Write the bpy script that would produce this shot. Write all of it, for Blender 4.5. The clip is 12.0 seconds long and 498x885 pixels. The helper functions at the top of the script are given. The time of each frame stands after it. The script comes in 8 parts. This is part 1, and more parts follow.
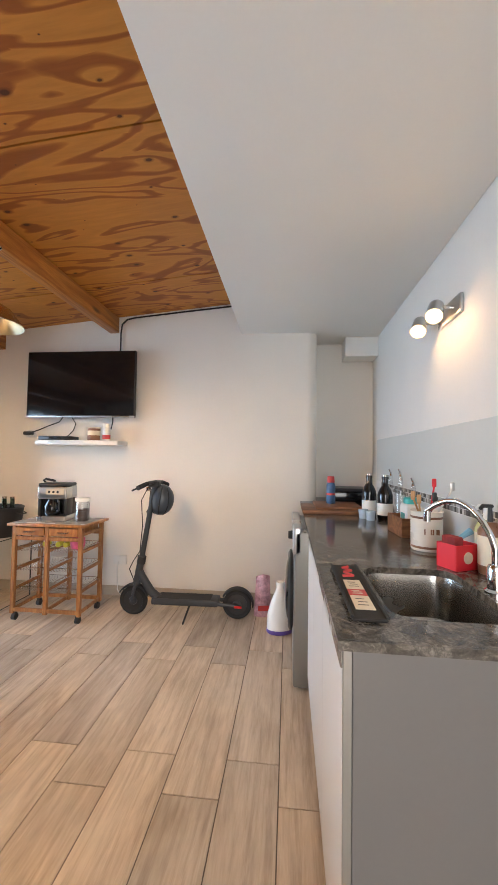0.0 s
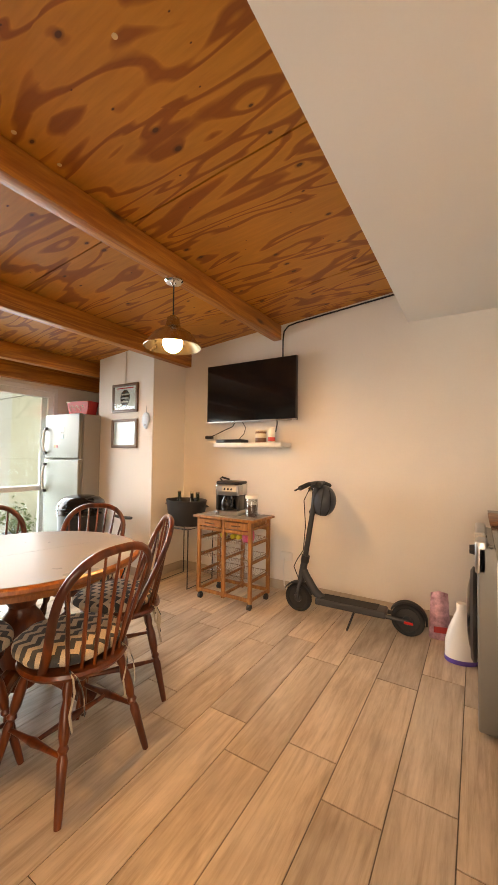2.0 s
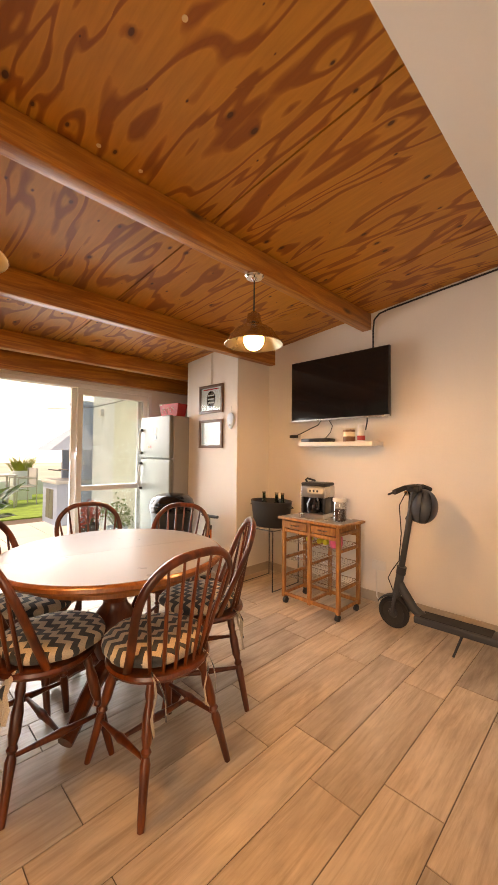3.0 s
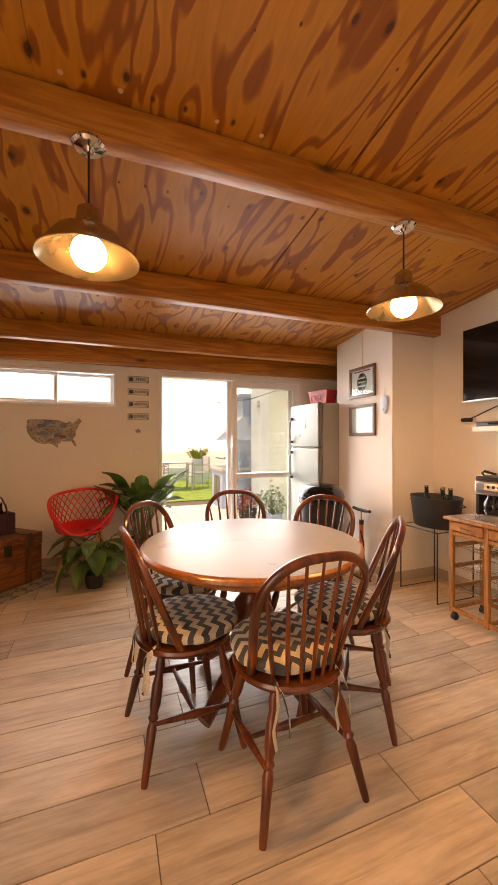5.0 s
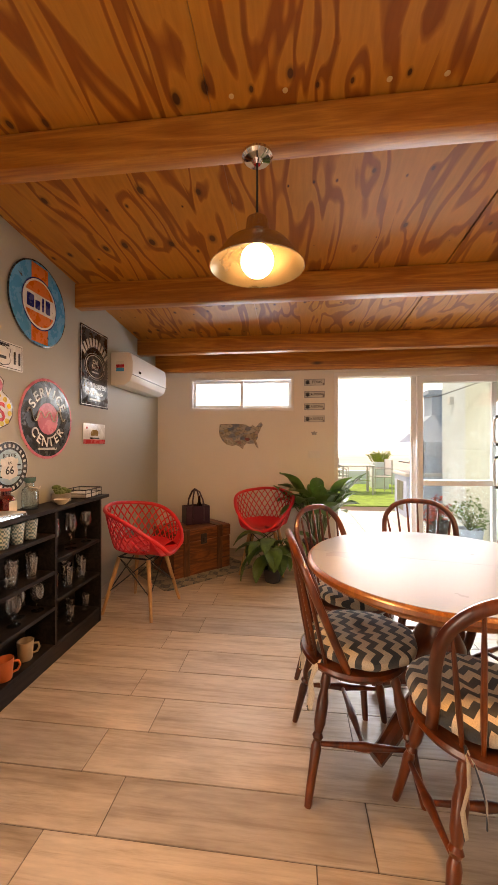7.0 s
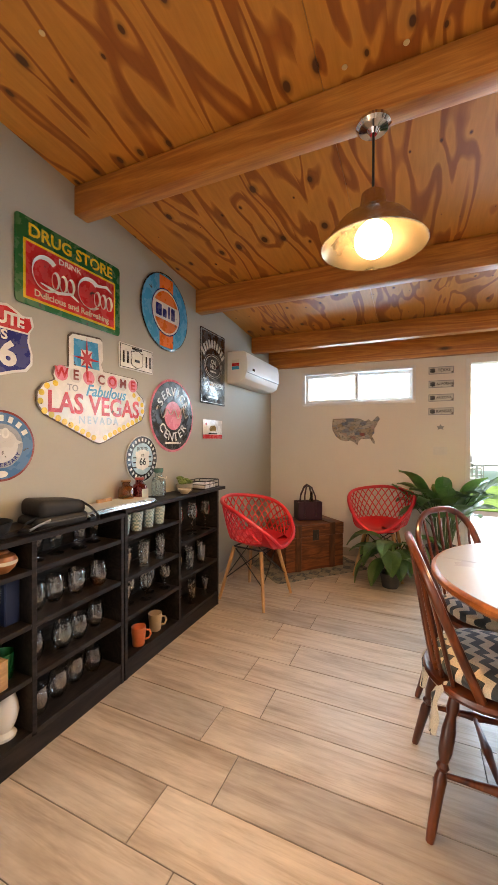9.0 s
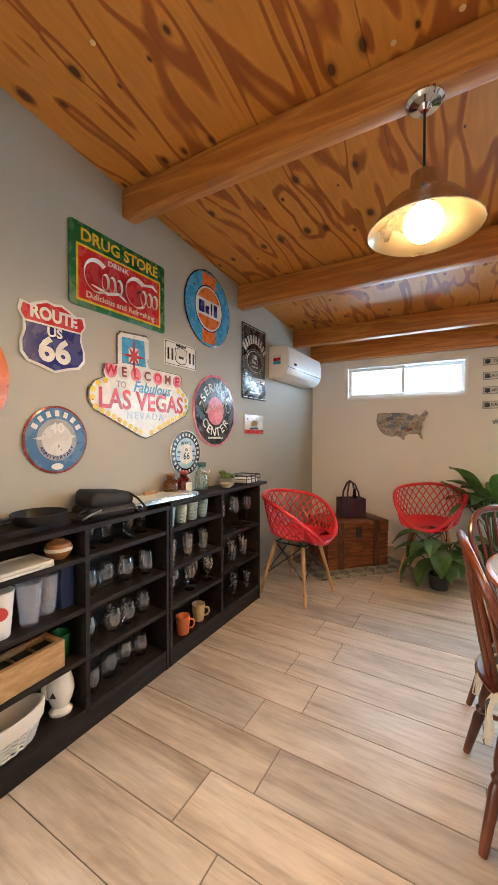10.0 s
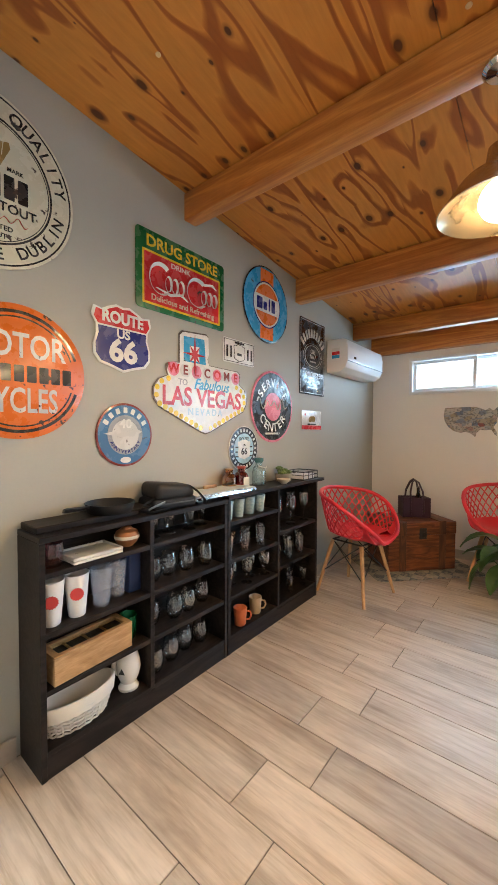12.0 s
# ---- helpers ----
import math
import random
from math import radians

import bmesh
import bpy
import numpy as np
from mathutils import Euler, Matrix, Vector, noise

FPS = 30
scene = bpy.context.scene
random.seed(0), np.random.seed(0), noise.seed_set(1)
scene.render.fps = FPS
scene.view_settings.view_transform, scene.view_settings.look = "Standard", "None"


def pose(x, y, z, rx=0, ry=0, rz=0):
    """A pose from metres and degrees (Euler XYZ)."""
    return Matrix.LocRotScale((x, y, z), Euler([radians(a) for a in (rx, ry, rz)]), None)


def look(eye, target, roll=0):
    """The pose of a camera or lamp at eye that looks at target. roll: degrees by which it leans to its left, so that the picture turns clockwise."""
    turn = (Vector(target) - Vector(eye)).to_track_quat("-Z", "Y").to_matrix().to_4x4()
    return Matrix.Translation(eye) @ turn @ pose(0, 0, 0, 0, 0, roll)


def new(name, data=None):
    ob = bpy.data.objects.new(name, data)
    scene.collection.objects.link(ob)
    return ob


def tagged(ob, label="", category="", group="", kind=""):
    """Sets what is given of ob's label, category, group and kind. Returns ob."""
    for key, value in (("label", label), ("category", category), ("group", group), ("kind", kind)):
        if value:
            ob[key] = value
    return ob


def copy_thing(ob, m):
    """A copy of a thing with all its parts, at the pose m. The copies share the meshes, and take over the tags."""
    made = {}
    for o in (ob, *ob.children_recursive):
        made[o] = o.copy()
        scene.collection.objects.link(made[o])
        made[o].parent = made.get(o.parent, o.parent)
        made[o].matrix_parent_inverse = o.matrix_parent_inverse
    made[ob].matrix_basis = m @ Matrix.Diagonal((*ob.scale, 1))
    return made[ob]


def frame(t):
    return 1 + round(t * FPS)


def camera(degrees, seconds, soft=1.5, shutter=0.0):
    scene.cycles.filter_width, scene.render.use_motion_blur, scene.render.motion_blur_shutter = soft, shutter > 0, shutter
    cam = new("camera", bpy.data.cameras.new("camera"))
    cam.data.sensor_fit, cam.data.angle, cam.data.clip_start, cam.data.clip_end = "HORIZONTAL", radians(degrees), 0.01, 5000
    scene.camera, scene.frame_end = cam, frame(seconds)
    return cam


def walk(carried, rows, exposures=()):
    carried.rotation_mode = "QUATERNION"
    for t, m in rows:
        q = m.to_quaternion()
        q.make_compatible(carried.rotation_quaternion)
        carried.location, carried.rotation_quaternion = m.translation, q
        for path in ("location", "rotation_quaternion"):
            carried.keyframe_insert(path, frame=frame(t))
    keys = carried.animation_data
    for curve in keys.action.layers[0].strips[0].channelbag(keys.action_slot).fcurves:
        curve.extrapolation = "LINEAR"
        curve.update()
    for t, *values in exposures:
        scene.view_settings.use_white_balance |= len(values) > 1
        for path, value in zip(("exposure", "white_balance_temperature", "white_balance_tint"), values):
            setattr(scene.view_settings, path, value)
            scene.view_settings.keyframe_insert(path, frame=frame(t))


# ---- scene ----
cam = camera(67.65, 12.0)
ROWS = [
    (0.0, -0.0000, 1.1189, 1.2503, 2.254, -0.857, 6.007),
    (0.5, 0.0112, 1.1132, 1.2538, 1.924, -0.816, 11.620),
    (1.0, 0.0316, 1.1145, 1.2518, 1.917, -0.724, 17.656),
    (1.5, 0.0519, 1.1256, 1.2507, 1.929, -0.772, 24.414),
    (2.0, 0.0408, 1.1640, 1.2487, 2.076, -0.713, 31.459),
    (2.5, 0.0082, 1.2153, 1.2577, 1.962, -0.674, 38.128),
    (3.0, -0.0154, 1.2751, 1.2602, 1.728, -0.595, 44.829),
    (3.5, -0.0483, 1.3259, 1.2748, 0.856, -0.471, 51.218),
    (5.5, -0.1226, 1.5217, 1.2560, -0.049, 0.103, 76.021),
    (6.0, -0.1574, 1.5357, 1.2601, 0.045, 0.101, 83.284),
    (6.5, -0.1767, 1.5501, 1.2618, 0.173, 0.006, 90.388),
    (7.0, -0.1864, 1.5571, 1.2587, 0.217, -0.031, 96.770),
    (9.0, -0.2171, 1.5602, 1.2496, -0.405, -0.111, 114.097),
    (9.5, -0.2190, 1.5583, 1.2422, -0.682, -0.132, 117.493),
    (10.0, -0.2150, 1.5525, 1.2412, -1.020, -0.101, 120.335),
    (10.5, -0.2130, 1.5545, 1.2403, -1.364, -0.141, 122.950),
    (11.0, -0.2103, 1.5535, 1.2380, -1.554, -0.129, 125.316),
    (11.5, -0.2071, 1.5545, 1.2408, -1.701, -0.153, 127.366),
    (12.0, -0.2057, 1.5510, 1.2416, -1.716, -0.217, 128.987),
]
EXPOSURES = [(0.0, 0.50, 6500, 12), (0.6, 0.50, 7250, 13), (1.0, 0.45, 9000, 17), (1.5, 0.41, 9800, 20), (2.5, 0.28, 11300, 27), (5.5, 0.34, 12300, 35), (7.0, 0.50, 10300, 30), (9.0, 0.84, 7500, 15), (12.0, 0.94, 6200, 7)]
walk(cam, [(t, pose(x, y, z, 90 + pitch, roll, yaw)) for t, x, y, z, pitch, roll, yaw in ROWS], EXPOSURES)

# world, sun and sky
world = bpy.data.worlds.new("sky")
scene.world = world
world.use_nodes = True
wn = world.node_tree
sky = wn.nodes.new("ShaderNodeTexSky")
sky.sky_type, sky.sun_disc = "NISHITA", False
SUN_ELEVATION, SUN_AZIMUTH = 72.0, 190.0
sky.sun_elevation, sky.sun_rotation = radians(SUN_ELEVATION), radians(SUN_AZIMUTH)
background = wn.nodes["Background"]
wn.links.new(sky.outputs[0], background.inputs[0])
background.inputs[1].default_value = 0.15
sun_data = bpy.data.lights.new("sun", "SUN")
sun_data.energy, sun_data.angle, sun_data.color = 3.0, radians(0.5), (1.0, 0.97, 0.92)
sun = new("sun", sun_data)
az, el = radians(SUN_AZIMUTH), radians(SUN_ELEVATION)
sun_from = Vector((math.sin(az) * math.cos(el), math.cos(az) * math.cos(el), math.sin(el)))
sun.matrix_world = look(sun_from * 20, (0, 0, 0))


def sky_portal(name, centre, size_x, size_y, aim, power, color, spread=180.0):
    """An area lamp in an opening, standing in for the sky or adding fill."""
    d = bpy.data.lights.new(name, "AREA")
    d.shape, d.size, d.size_y, d.energy, d.color = "RECTANGLE", size_x, size_y, power, color
    d.spread = radians(spread)
    o = new(name, d)
    o.matrix_world = look(centre, aim)
    return o


sky_portal("door_daylight", (-4.46, 2.92, 1.05), 1.65, 1.9, (0, 3.2, -0.7), 66.0, (0.47, 0.71, 1.0), 125.0)
sky_portal("window_daylight", (-4.46, 0.98, 1.86), 1.0, 0.3, (0, 0.98, 1.7), 12.0, (0.47, 0.71, 1.0))
# fill lamp in an unseen, added doorway, to brighten the near floor and kitchen
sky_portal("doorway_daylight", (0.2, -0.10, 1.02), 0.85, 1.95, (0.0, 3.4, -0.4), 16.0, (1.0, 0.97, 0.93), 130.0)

# materials


def material(name):
    m = bpy.data.materials.new(name)
    m.use_nodes = True
    return m, m.node_tree, m.node_tree.nodes["Principled BSDF"]


def node(nt, kind, **values):
    n = nt.nodes.new(kind)
    for key, value in values.items():
        n.inputs[key.replace("_", " ")].default_value = value
    return n


def ramp(nt, source, stops):
    r = nt.nodes.new("ShaderNodeValToRGB")
    e = r.color_ramp.elements
    while len(e) < len(stops):
        e.new(0.5)
    for k, (p, c) in enumerate(stops):
        e[k].position, e[k].color = p, (*c, 1) if len(c) == 3 else c
    nt.links.new(source, r.inputs[0])
    return r.outputs[0]


def coords(nt, scale=(1, 1, 1), shift=True, turn=(0, 0, 0)):
    """Object coordinates, moved by the object's random number."""
    tc = nt.nodes.new("ShaderNodeTexCoord")
    mp = nt.nodes.new("ShaderNodeMapping")
    mp.inputs["Scale"].default_value = scale
    mp.inputs["Rotation"].default_value = turn
    nt.links.new(tc.outputs["Object"], mp.inputs[0])
    if shift:
        oi = nt.nodes.new("ShaderNodeObjectInfo")
        mul = nt.nodes.new("ShaderNodeMath")
        mul.operation = "MULTIPLY"
        mul.inputs[1].default_value = 37.0
        nt.links.new(oi.outputs["Random"], mul.inputs[0])
        nt.links.new(mul.outputs[0], mp.inputs["Location"])
    return mp.outputs[0]


def mixed(nt, fac, a, b, mode="MIX"):
    mx = nt.nodes.new("ShaderNodeMix")
    mx.data_type, mx.blend_type = "RGBA", mode
    for socket, value in ((mx.inputs[0], fac), (mx.inputs[6], a), (mx.inputs[7], b)):
        if isinstance(value, bpy.types.NodeSocket):
            nt.links.new(value, socket)
        elif isinstance(value, (int, float)):
            socket.default_value = value
        else:
            socket.default_value = (*value, 1)
    return mx.outputs[2]


def bump(nt, bsdf, source, strength, distance=0.002):
    b = node(nt, "ShaderNodeBump", Strength=strength, Distance=distance)
    nt.links.new(source, b.inputs["Height"])
    nt.links.new(b.outputs[0], bsdf.inputs["Normal"])


def noise_tex(nt, vec, scale, detail=4, rough=0.55, distort=0.0):
    n = node(nt, "ShaderNodeTexNoise", Scale=scale, Detail=detail, Roughness=rough, Distortion=distort)
    nt.links.new(vec, n.inputs["Vector"])
    return n.outputs[0]


def surface(name, color, vary=0.12, scale=3.0, fine=60.0, rough=0.5, metal=0.0, relief=0.1, stretch=(1, 1, 1), rough_vary=0.1, coat=0.0):
    """A plain surface with blotches, fine grain, uneven gloss and slight relief."""
    m, nt, b = material(name)
    v = coords(nt, stretch)
    big, small = noise_tex(nt, v, scale), noise_tex(nt, v, fine, 3)
    lo, hi = [c * (1 - vary) for c in color], [min(1, c * (1 + vary)) for c in color]
    col = ramp(nt, big, [(0.3, lo), (0.7, hi)])
    grain = ramp(nt, small, [(0.3, (1 - vary * 0.6,) * 3), (0.7, (1, 1, 1))])
    nt.links.new(mixed(nt, 1.0, col, grain, "MULTIPLY"), b.inputs["Base Color"])
    r = nt.nodes.new("ShaderNodeMapRange")
    r.inputs["To Min"].default_value, r.inputs["To Max"].default_value = max(0.02, rough - rough_vary), min(1, rough + rough_vary)
    nt.links.new(big, r.inputs[0])
    nt.links.new(r.outputs[0], b.inputs["Roughness"])
    b.inputs["Metallic"].default_value = metal
    b.inputs["Coat Weight"].default_value = coat
    if relief:
        bump(nt, b, small, relief)
    return m


def wood(name, dark, light, along=(1, 1, 1), scale=1.0, rough=0.45, knots=0.0, coat=0.0, rings=9.0):
    """Grain of wood: long streaks, finer fibres and, where asked, knots. along: small in the direction of the grain."""
    m, nt, b = material(name)
    v = coords(nt, along)
    broad = noise_tex(nt, v, 2.2 * scale, 3, 0.5, 0.6)
    bands = nt.nodes.new("ShaderNodeMath")
    bands.operation = "MULTIPLY"
    bands.inputs[1].default_value = rings
    nt.links.new(broad, bands.inputs[0])
    frac = nt.nodes.new("ShaderNodeMath")
    frac.operation = "PINGPONG"
    frac.inputs[1].default_value = 0.5
    nt.links.new(bands.outputs[0], frac.inputs[0])
    fibres = noise_tex(nt, v, 38 * scale, 4, 0.6)
    col = ramp(nt, frac.outputs[0], [(0.05, dark), (0.3, [(x + y) / 2 for x, y in zip(dark, light)]), (0.5, light)])
    fib = ramp(nt, fibres, [(0.3, (0.78, 0.74, 0.7)), (0.65, (1, 1, 1))])
    out = mixed(nt, 1.0, col, fib, "MULTIPLY")
    if knots:
        vo = node(nt, "ShaderNodeTexVoronoi", Scale=knots)
        nt.links.new(coords(nt, [0.25 + 0.75 * a for a in along]), vo.inputs["Vector"])
        k = ramp(nt, vo.outputs["Distance"], [(0.04, (1, 1, 1)), (0.11, (0, 0, 0))])
        out = mixed(nt, k, out, [c * 0.2 for c in dark])
    nt.links.new(out, b.inputs["Base Color"])
    b.inputs["Roughness"].default_value = rough
    b.inputs["Coat Weight"].default_value = coat
    b.inputs["Coat Roughness"].default_value = 0.25
    bump(nt, b, fibres, 0.12)
    return m


def plywood():
    """Varnished pine plywood: broad flame figure that loops round dark knots, which stand in rows across the boards."""
    m, nt, b = material("pine_plywood")

    def vec(op, a, bval):
        n = nt.nodes.new("ShaderNodeVectorMath")
        n.operation = op
        for k, val in enumerate((a, bval)):
            if isinstance(val, bpy.types.NodeSocket):
                nt.links.new(val, n.inputs[k])
            elif val is not None:
                n.inputs[k].default_value = val
        return n

    def calc(op, a, bval):
        n = nt.nodes.new("ShaderNodeMath")
        n.operation = op
        for k, val in enumerate((a, bval)):
            if isinstance(val, bpy.types.NodeSocket):
                nt.links.new(val, n.inputs[k])
            else:
                n.inputs[k].default_value = val
        return n.outputs[0]

    # knots about 13 cm apart in rows 40 cm apart
    grid = coords(nt, (2.4, 7.4, 0.0), False)
    vo = node(nt, "ShaderNodeTexVoronoi", Scale=1.0, Randomness=0.5)
    vo.voronoi_dimensions = "2D"
    nt.links.new(grid, vo.inputs["Vector"])
    off = vec("MULTIPLY", vec("SUBTRACT", grid, vo.outputs["Position"]).outputs[0], (1 / 2.4 * 0.6, 1 / 7.4, 0.0)).outputs[0]
    away = vec("LENGTH", off, None).outputs["Value"]
    pick = nt.nodes.new("ShaderNodeSeparateColor")
    nt.links.new(vo.outputs["Color"], pick.inputs[0])
    place = nt.nodes.new("ShaderNodeSeparateXYZ")
    nt.links.new(coords(nt, (1, 1, 1), False), place.inputs[0])
    sheet = calc("MULTIPLY", calc("LESS_THAN", place.outputs["Y"], 1.25), 0.38)
    size = calc("MULTIPLY", calc("MAXIMUM", calc("ADD", calc("SUBTRACT", pick.outputs[0], 0.5), sheet), 0.0), 0.019)
    near = calc("DIVIDE", away, calc("ADD", size, 0.0022))
    loop = ramp(nt, calc("MULTIPLY", away, 8.0), [(0.0, (1, 1, 1)), (0.35, (0.45, 0.45, 0.45)), (0.8, (0, 0, 0))])
    v = coords(nt, (0.24, 1.35, 1.0), shift=False)
    warp = calc("ADD", noise_tex(nt, v, 3.0, 2.0, 0.45, 0.9), calc("MULTIPLY", loop, calc("MULTIPLY", pick.outputs[0], 0.11)))
    frac = calc("PINGPONG", calc("MULTIPLY", warp, 6.2), 0.5)
    light, mid, dark = (0.66, 0.272, 0.045), (0.50, 0.172, 0.026), (0.36, 0.103, 0.015)
    col = ramp(nt, frac, [(0.0, dark), (0.09, dark), (0.15, mid), (0.2, light), (0.5, [c * 0.93 for c in light])])
    fibres = noise_tex(nt, coords(nt, (0.06, 1.0, 1.0)), 55, 3, 0.6)
    out = mixed(nt, 1.0, col, ramp(nt, fibres, [(0.3, (0.86, 0.83, 0.8)), (0.7, (1, 1, 1))]), "MULTIPLY")
    large = noise_tex(nt, coords(nt), 0.9, 2)
    out = mixed(nt, 1.0, out, ramp(nt, large, [(0.3, (0.84, 0.8, 0.78)), (0.7, (1, 1, 1))]), "MULTIPLY")
    k = ramp(nt, calc("MULTIPLY", near, 0.4), [(0.3, (0.95, 0.95, 0.95)), (0.42, (0.45, 0.45, 0.45)), (0.75, (0, 0, 0))])
    out = mixed(nt, k, out, (0.075, 0.016, 0.005))
    nt.links.new(out, b.inputs["Base Color"])
    b.inputs["Roughness"].default_value = 0.5
    b.inputs["Coat Weight"].default_value = 0.05
    b.inputs["Coat Roughness"].default_value = 0.35
    bump(nt, b, fibres, 0.08)
    return m


def floor_tile():
    """Wood-look porcelain, one shade per tile."""
    m, nt, b = material("wood_look_porcelain")
    v = coords(nt, (1.0, 0.16, 1.0))
    streak, fib, cloud = noise_tex(nt, v, 9, 5, 0.6, 0.5), noise_tex(nt, v, 60, 3), noise_tex(nt, coords(nt, (1, 0.4, 1)), 4.5, 4)
    col = ramp(nt, streak, [(0.25, (0.37, 0.29, 0.215)), (0.46, (0.60, 0.50, 0.395)), (0.75, (0.76, 0.66, 0.545))])
    out = mixed(nt, 1.0, col, ramp(nt, fib, [(0.3, (0.87, 0.86, 0.85)), (0.65, (1, 1, 1))]), "MULTIPLY")
    grain = noise_tex(nt, coords(nt, (1.0, 0.05, 1.0)), 34, 6, 0.72, 0.3)
    out = mixed(nt, 1.0, out, ramp(nt, grain, [(0.34, (0.74, 0.70, 0.66)), (0.5, (0.96, 0.95, 0.94)), (0.62, (1.03, 1.03, 1.03))]), "MULTIPLY")
    dark = ramp(nt, cloud, [(0.52, (0, 0, 0)), (0.72, (0.45, 0.45, 0.45))])
    out = mixed(nt, dark, out, (0.27, 0.2, 0.145))
    oi = nt.nodes.new("ShaderNodeObjectInfo")
    out = mixed(nt, 1.0, out, ramp(nt, oi.outputs["Random"], [(0.0, (0.76, 0.765, 0.78)), (0.35, (0.9, 0.89, 0.87)), (1.0, (1.03, 1.0, 0.96))]), "MULTIPLY")
    nt.links.new(out, b.inputs["Base Color"])
    b.inputs["Roughness"].default_value = 0.36
    rr = nt.nodes.new("ShaderNodeMapRange")
    rr.inputs["To Min"].default_value, rr.inputs["To Max"].default_value = 0.27, 0.46
    nt.links.new(cloud, rr.inputs[0])
    nt.links.new(rr.outputs[0], b.inputs["Roughness"])
    bump(nt, b, fib, 0.1, 0.001)
    return m


def granite():
    m, nt, b = material("dark_veined_granite")
    v = coords(nt)
    n1, n2 = noise_tex(nt, v, 20, 8, 0.7, 1.0), noise_tex(nt, v, 150, 2)
    col = ramp(nt, n1, [(0.3, (0.022, 0.019, 0.016)), (0.5, (0.085, 0.074, 0.062)), (0.6, (0.19, 0.168, 0.142)), (0.68, (0.07, 0.061, 0.052))])
    vein = ramp(nt, noise_tex(nt, v, 4, 6, 0.65, 2.0), [(0.485, (0, 0, 0)), (0.5, (0.3, 0.3, 0.3)), (0.515, (0, 0, 0))])
    out = mixed(nt, vein, col, (0.35, 0.33, 0.29))
    out = mixed(nt, 1.0, out, ramp(nt, n2, [(0.3, (0.6, 0.6, 0.6)), (0.7, (1.1, 1.1, 1.1))]), "MULTIPLY")
    nt.links.new(out, b.inputs["Base Color"])
    b.inputs["Roughness"].default_value = 0.14
    return m


def clear_glass(name, color=(1, 1, 1), rough=0.0):
    m, nt, b = material(name)
    b.inputs["Base Color"].default_value = (*color, 1)
    b.inputs["Transmission Weight"].default_value = 1.0
    b.inputs["Roughness"].default_value = rough
    b.inputs["IOR"].default_value = 1.45
    return m


def thin_pane(name):
    """A window pane: mostly clear, with a little mirror-like gloss."""
    m, nt, b = material(name)
    clear = nt.nodes.new("ShaderNodeBsdfTransparent")
    gloss = nt.nodes.new("ShaderNodeBsdfGlossy")
    clear.inputs[0].default_value = (0.93, 0.96, 0.95, 1)
    gloss.inputs["Roughness"].default_value = 0.02
    mixer = nt.nodes.new("ShaderNodeMixShader")
    mixer.inputs[0].default_value = 0.05
    nt.links.new(clear.outputs[0], mixer.inputs[1])
    nt.links.new(gloss.outputs[0], mixer.inputs[2])
    nt.links.new(mixer.outputs[0], nt.nodes["Material Output"].inputs[0])
    return m


def thin_glass(name, tint=(0.985, 0.99, 0.985)):
    """Thin blown glass: clear, with sharp reflections."""
    m, nt, b = material(name)
    clear = nt.nodes.new("ShaderNodeBsdfTransparent")
    gloss = nt.nodes.new("ShaderNodeBsdfGlossy")
    clear.inputs[0].default_value = (*tint, 1)
    gloss.inputs["Roughness"].default_value = 0.04
    weight = nt.nodes.new("ShaderNodeLayerWeight")
    weight.inputs[0].default_value = 0.35
    amount = ramp(nt, weight.outputs["Facing"], [(0.0, (0.08, 0.08, 0.08)), (0.4, (0.24, 0.24, 0.24)), (0.7, (0.75, 0.75, 0.75)), (1.0, (1.0, 1.0, 1.0))])
    mixer = nt.nodes.new("ShaderNodeMixShader")
    nt.links.new(amount, mixer.inputs[0])
    nt.links.new(clear.outputs[0], mixer.inputs[1])
    nt.links.new(gloss.outputs[0], mixer.inputs[2])
    nt.links.new(mixer.outputs[0], nt.nodes["Material Output"].inputs[0])
    return m


def frosted(name, color, amount=0.4):
    """Cloudy clear plastic."""
    m, nt, b = material(name)
    clear = nt.nodes.new("ShaderNodeBsdfTransparent")
    mixer = nt.nodes.new("ShaderNodeMixShader")
    b.inputs["Base Color"].default_value = (*color, 1)
    b.inputs["Roughness"].default_value = 0.3
    mixer.inputs[0].default_value = amount
    nt.links.new(clear.outputs[0], mixer.inputs[1])
    nt.links.new(b.outputs[0], mixer.inputs[2])
    nt.links.new(mixer.outputs[0], nt.nodes["Material Output"].inputs[0])
    return m


def glowing(name, color, strength):
    m, nt, b = material(name)
    b.inputs["Base Color"].default_value = (*color, 1)
    b.inputs["Emission Color"].default_value = (*color, 1)
    b.inputs["Emission Strength"].default_value = strength
    return m


def worn_print(name, color, chips=0.5, rough=0.12):
    """Enamelled tin with rust-brown chips."""
    m, nt, b = material(name)
    v = coords(nt, shift=False)
    n = noise_tex(nt, v, 14, 5, 0.62)
    base = ramp(nt, noise_tex(nt, v, 5, 3), [(0.3, [c * 0.88 for c in color]), (0.7, color)])
    k = ramp(nt, n, [(0.70 - 0.05 * chips, (0, 0, 0)), (0.72 - 0.05 * chips, (1, 1, 1))])
    nt.links.new(mixed(nt, k, base, (0.05, 0.03, 0.022)), b.inputs["Base Color"])
    nt.links.new(ramp(nt, n, [(0.4, (rough,) * 3), (0.75, (0.6,) * 3)]), b.inputs["Roughness"])
    bump(nt, b, noise_tex(nt, v, 30, 2), 0.05)
    return m


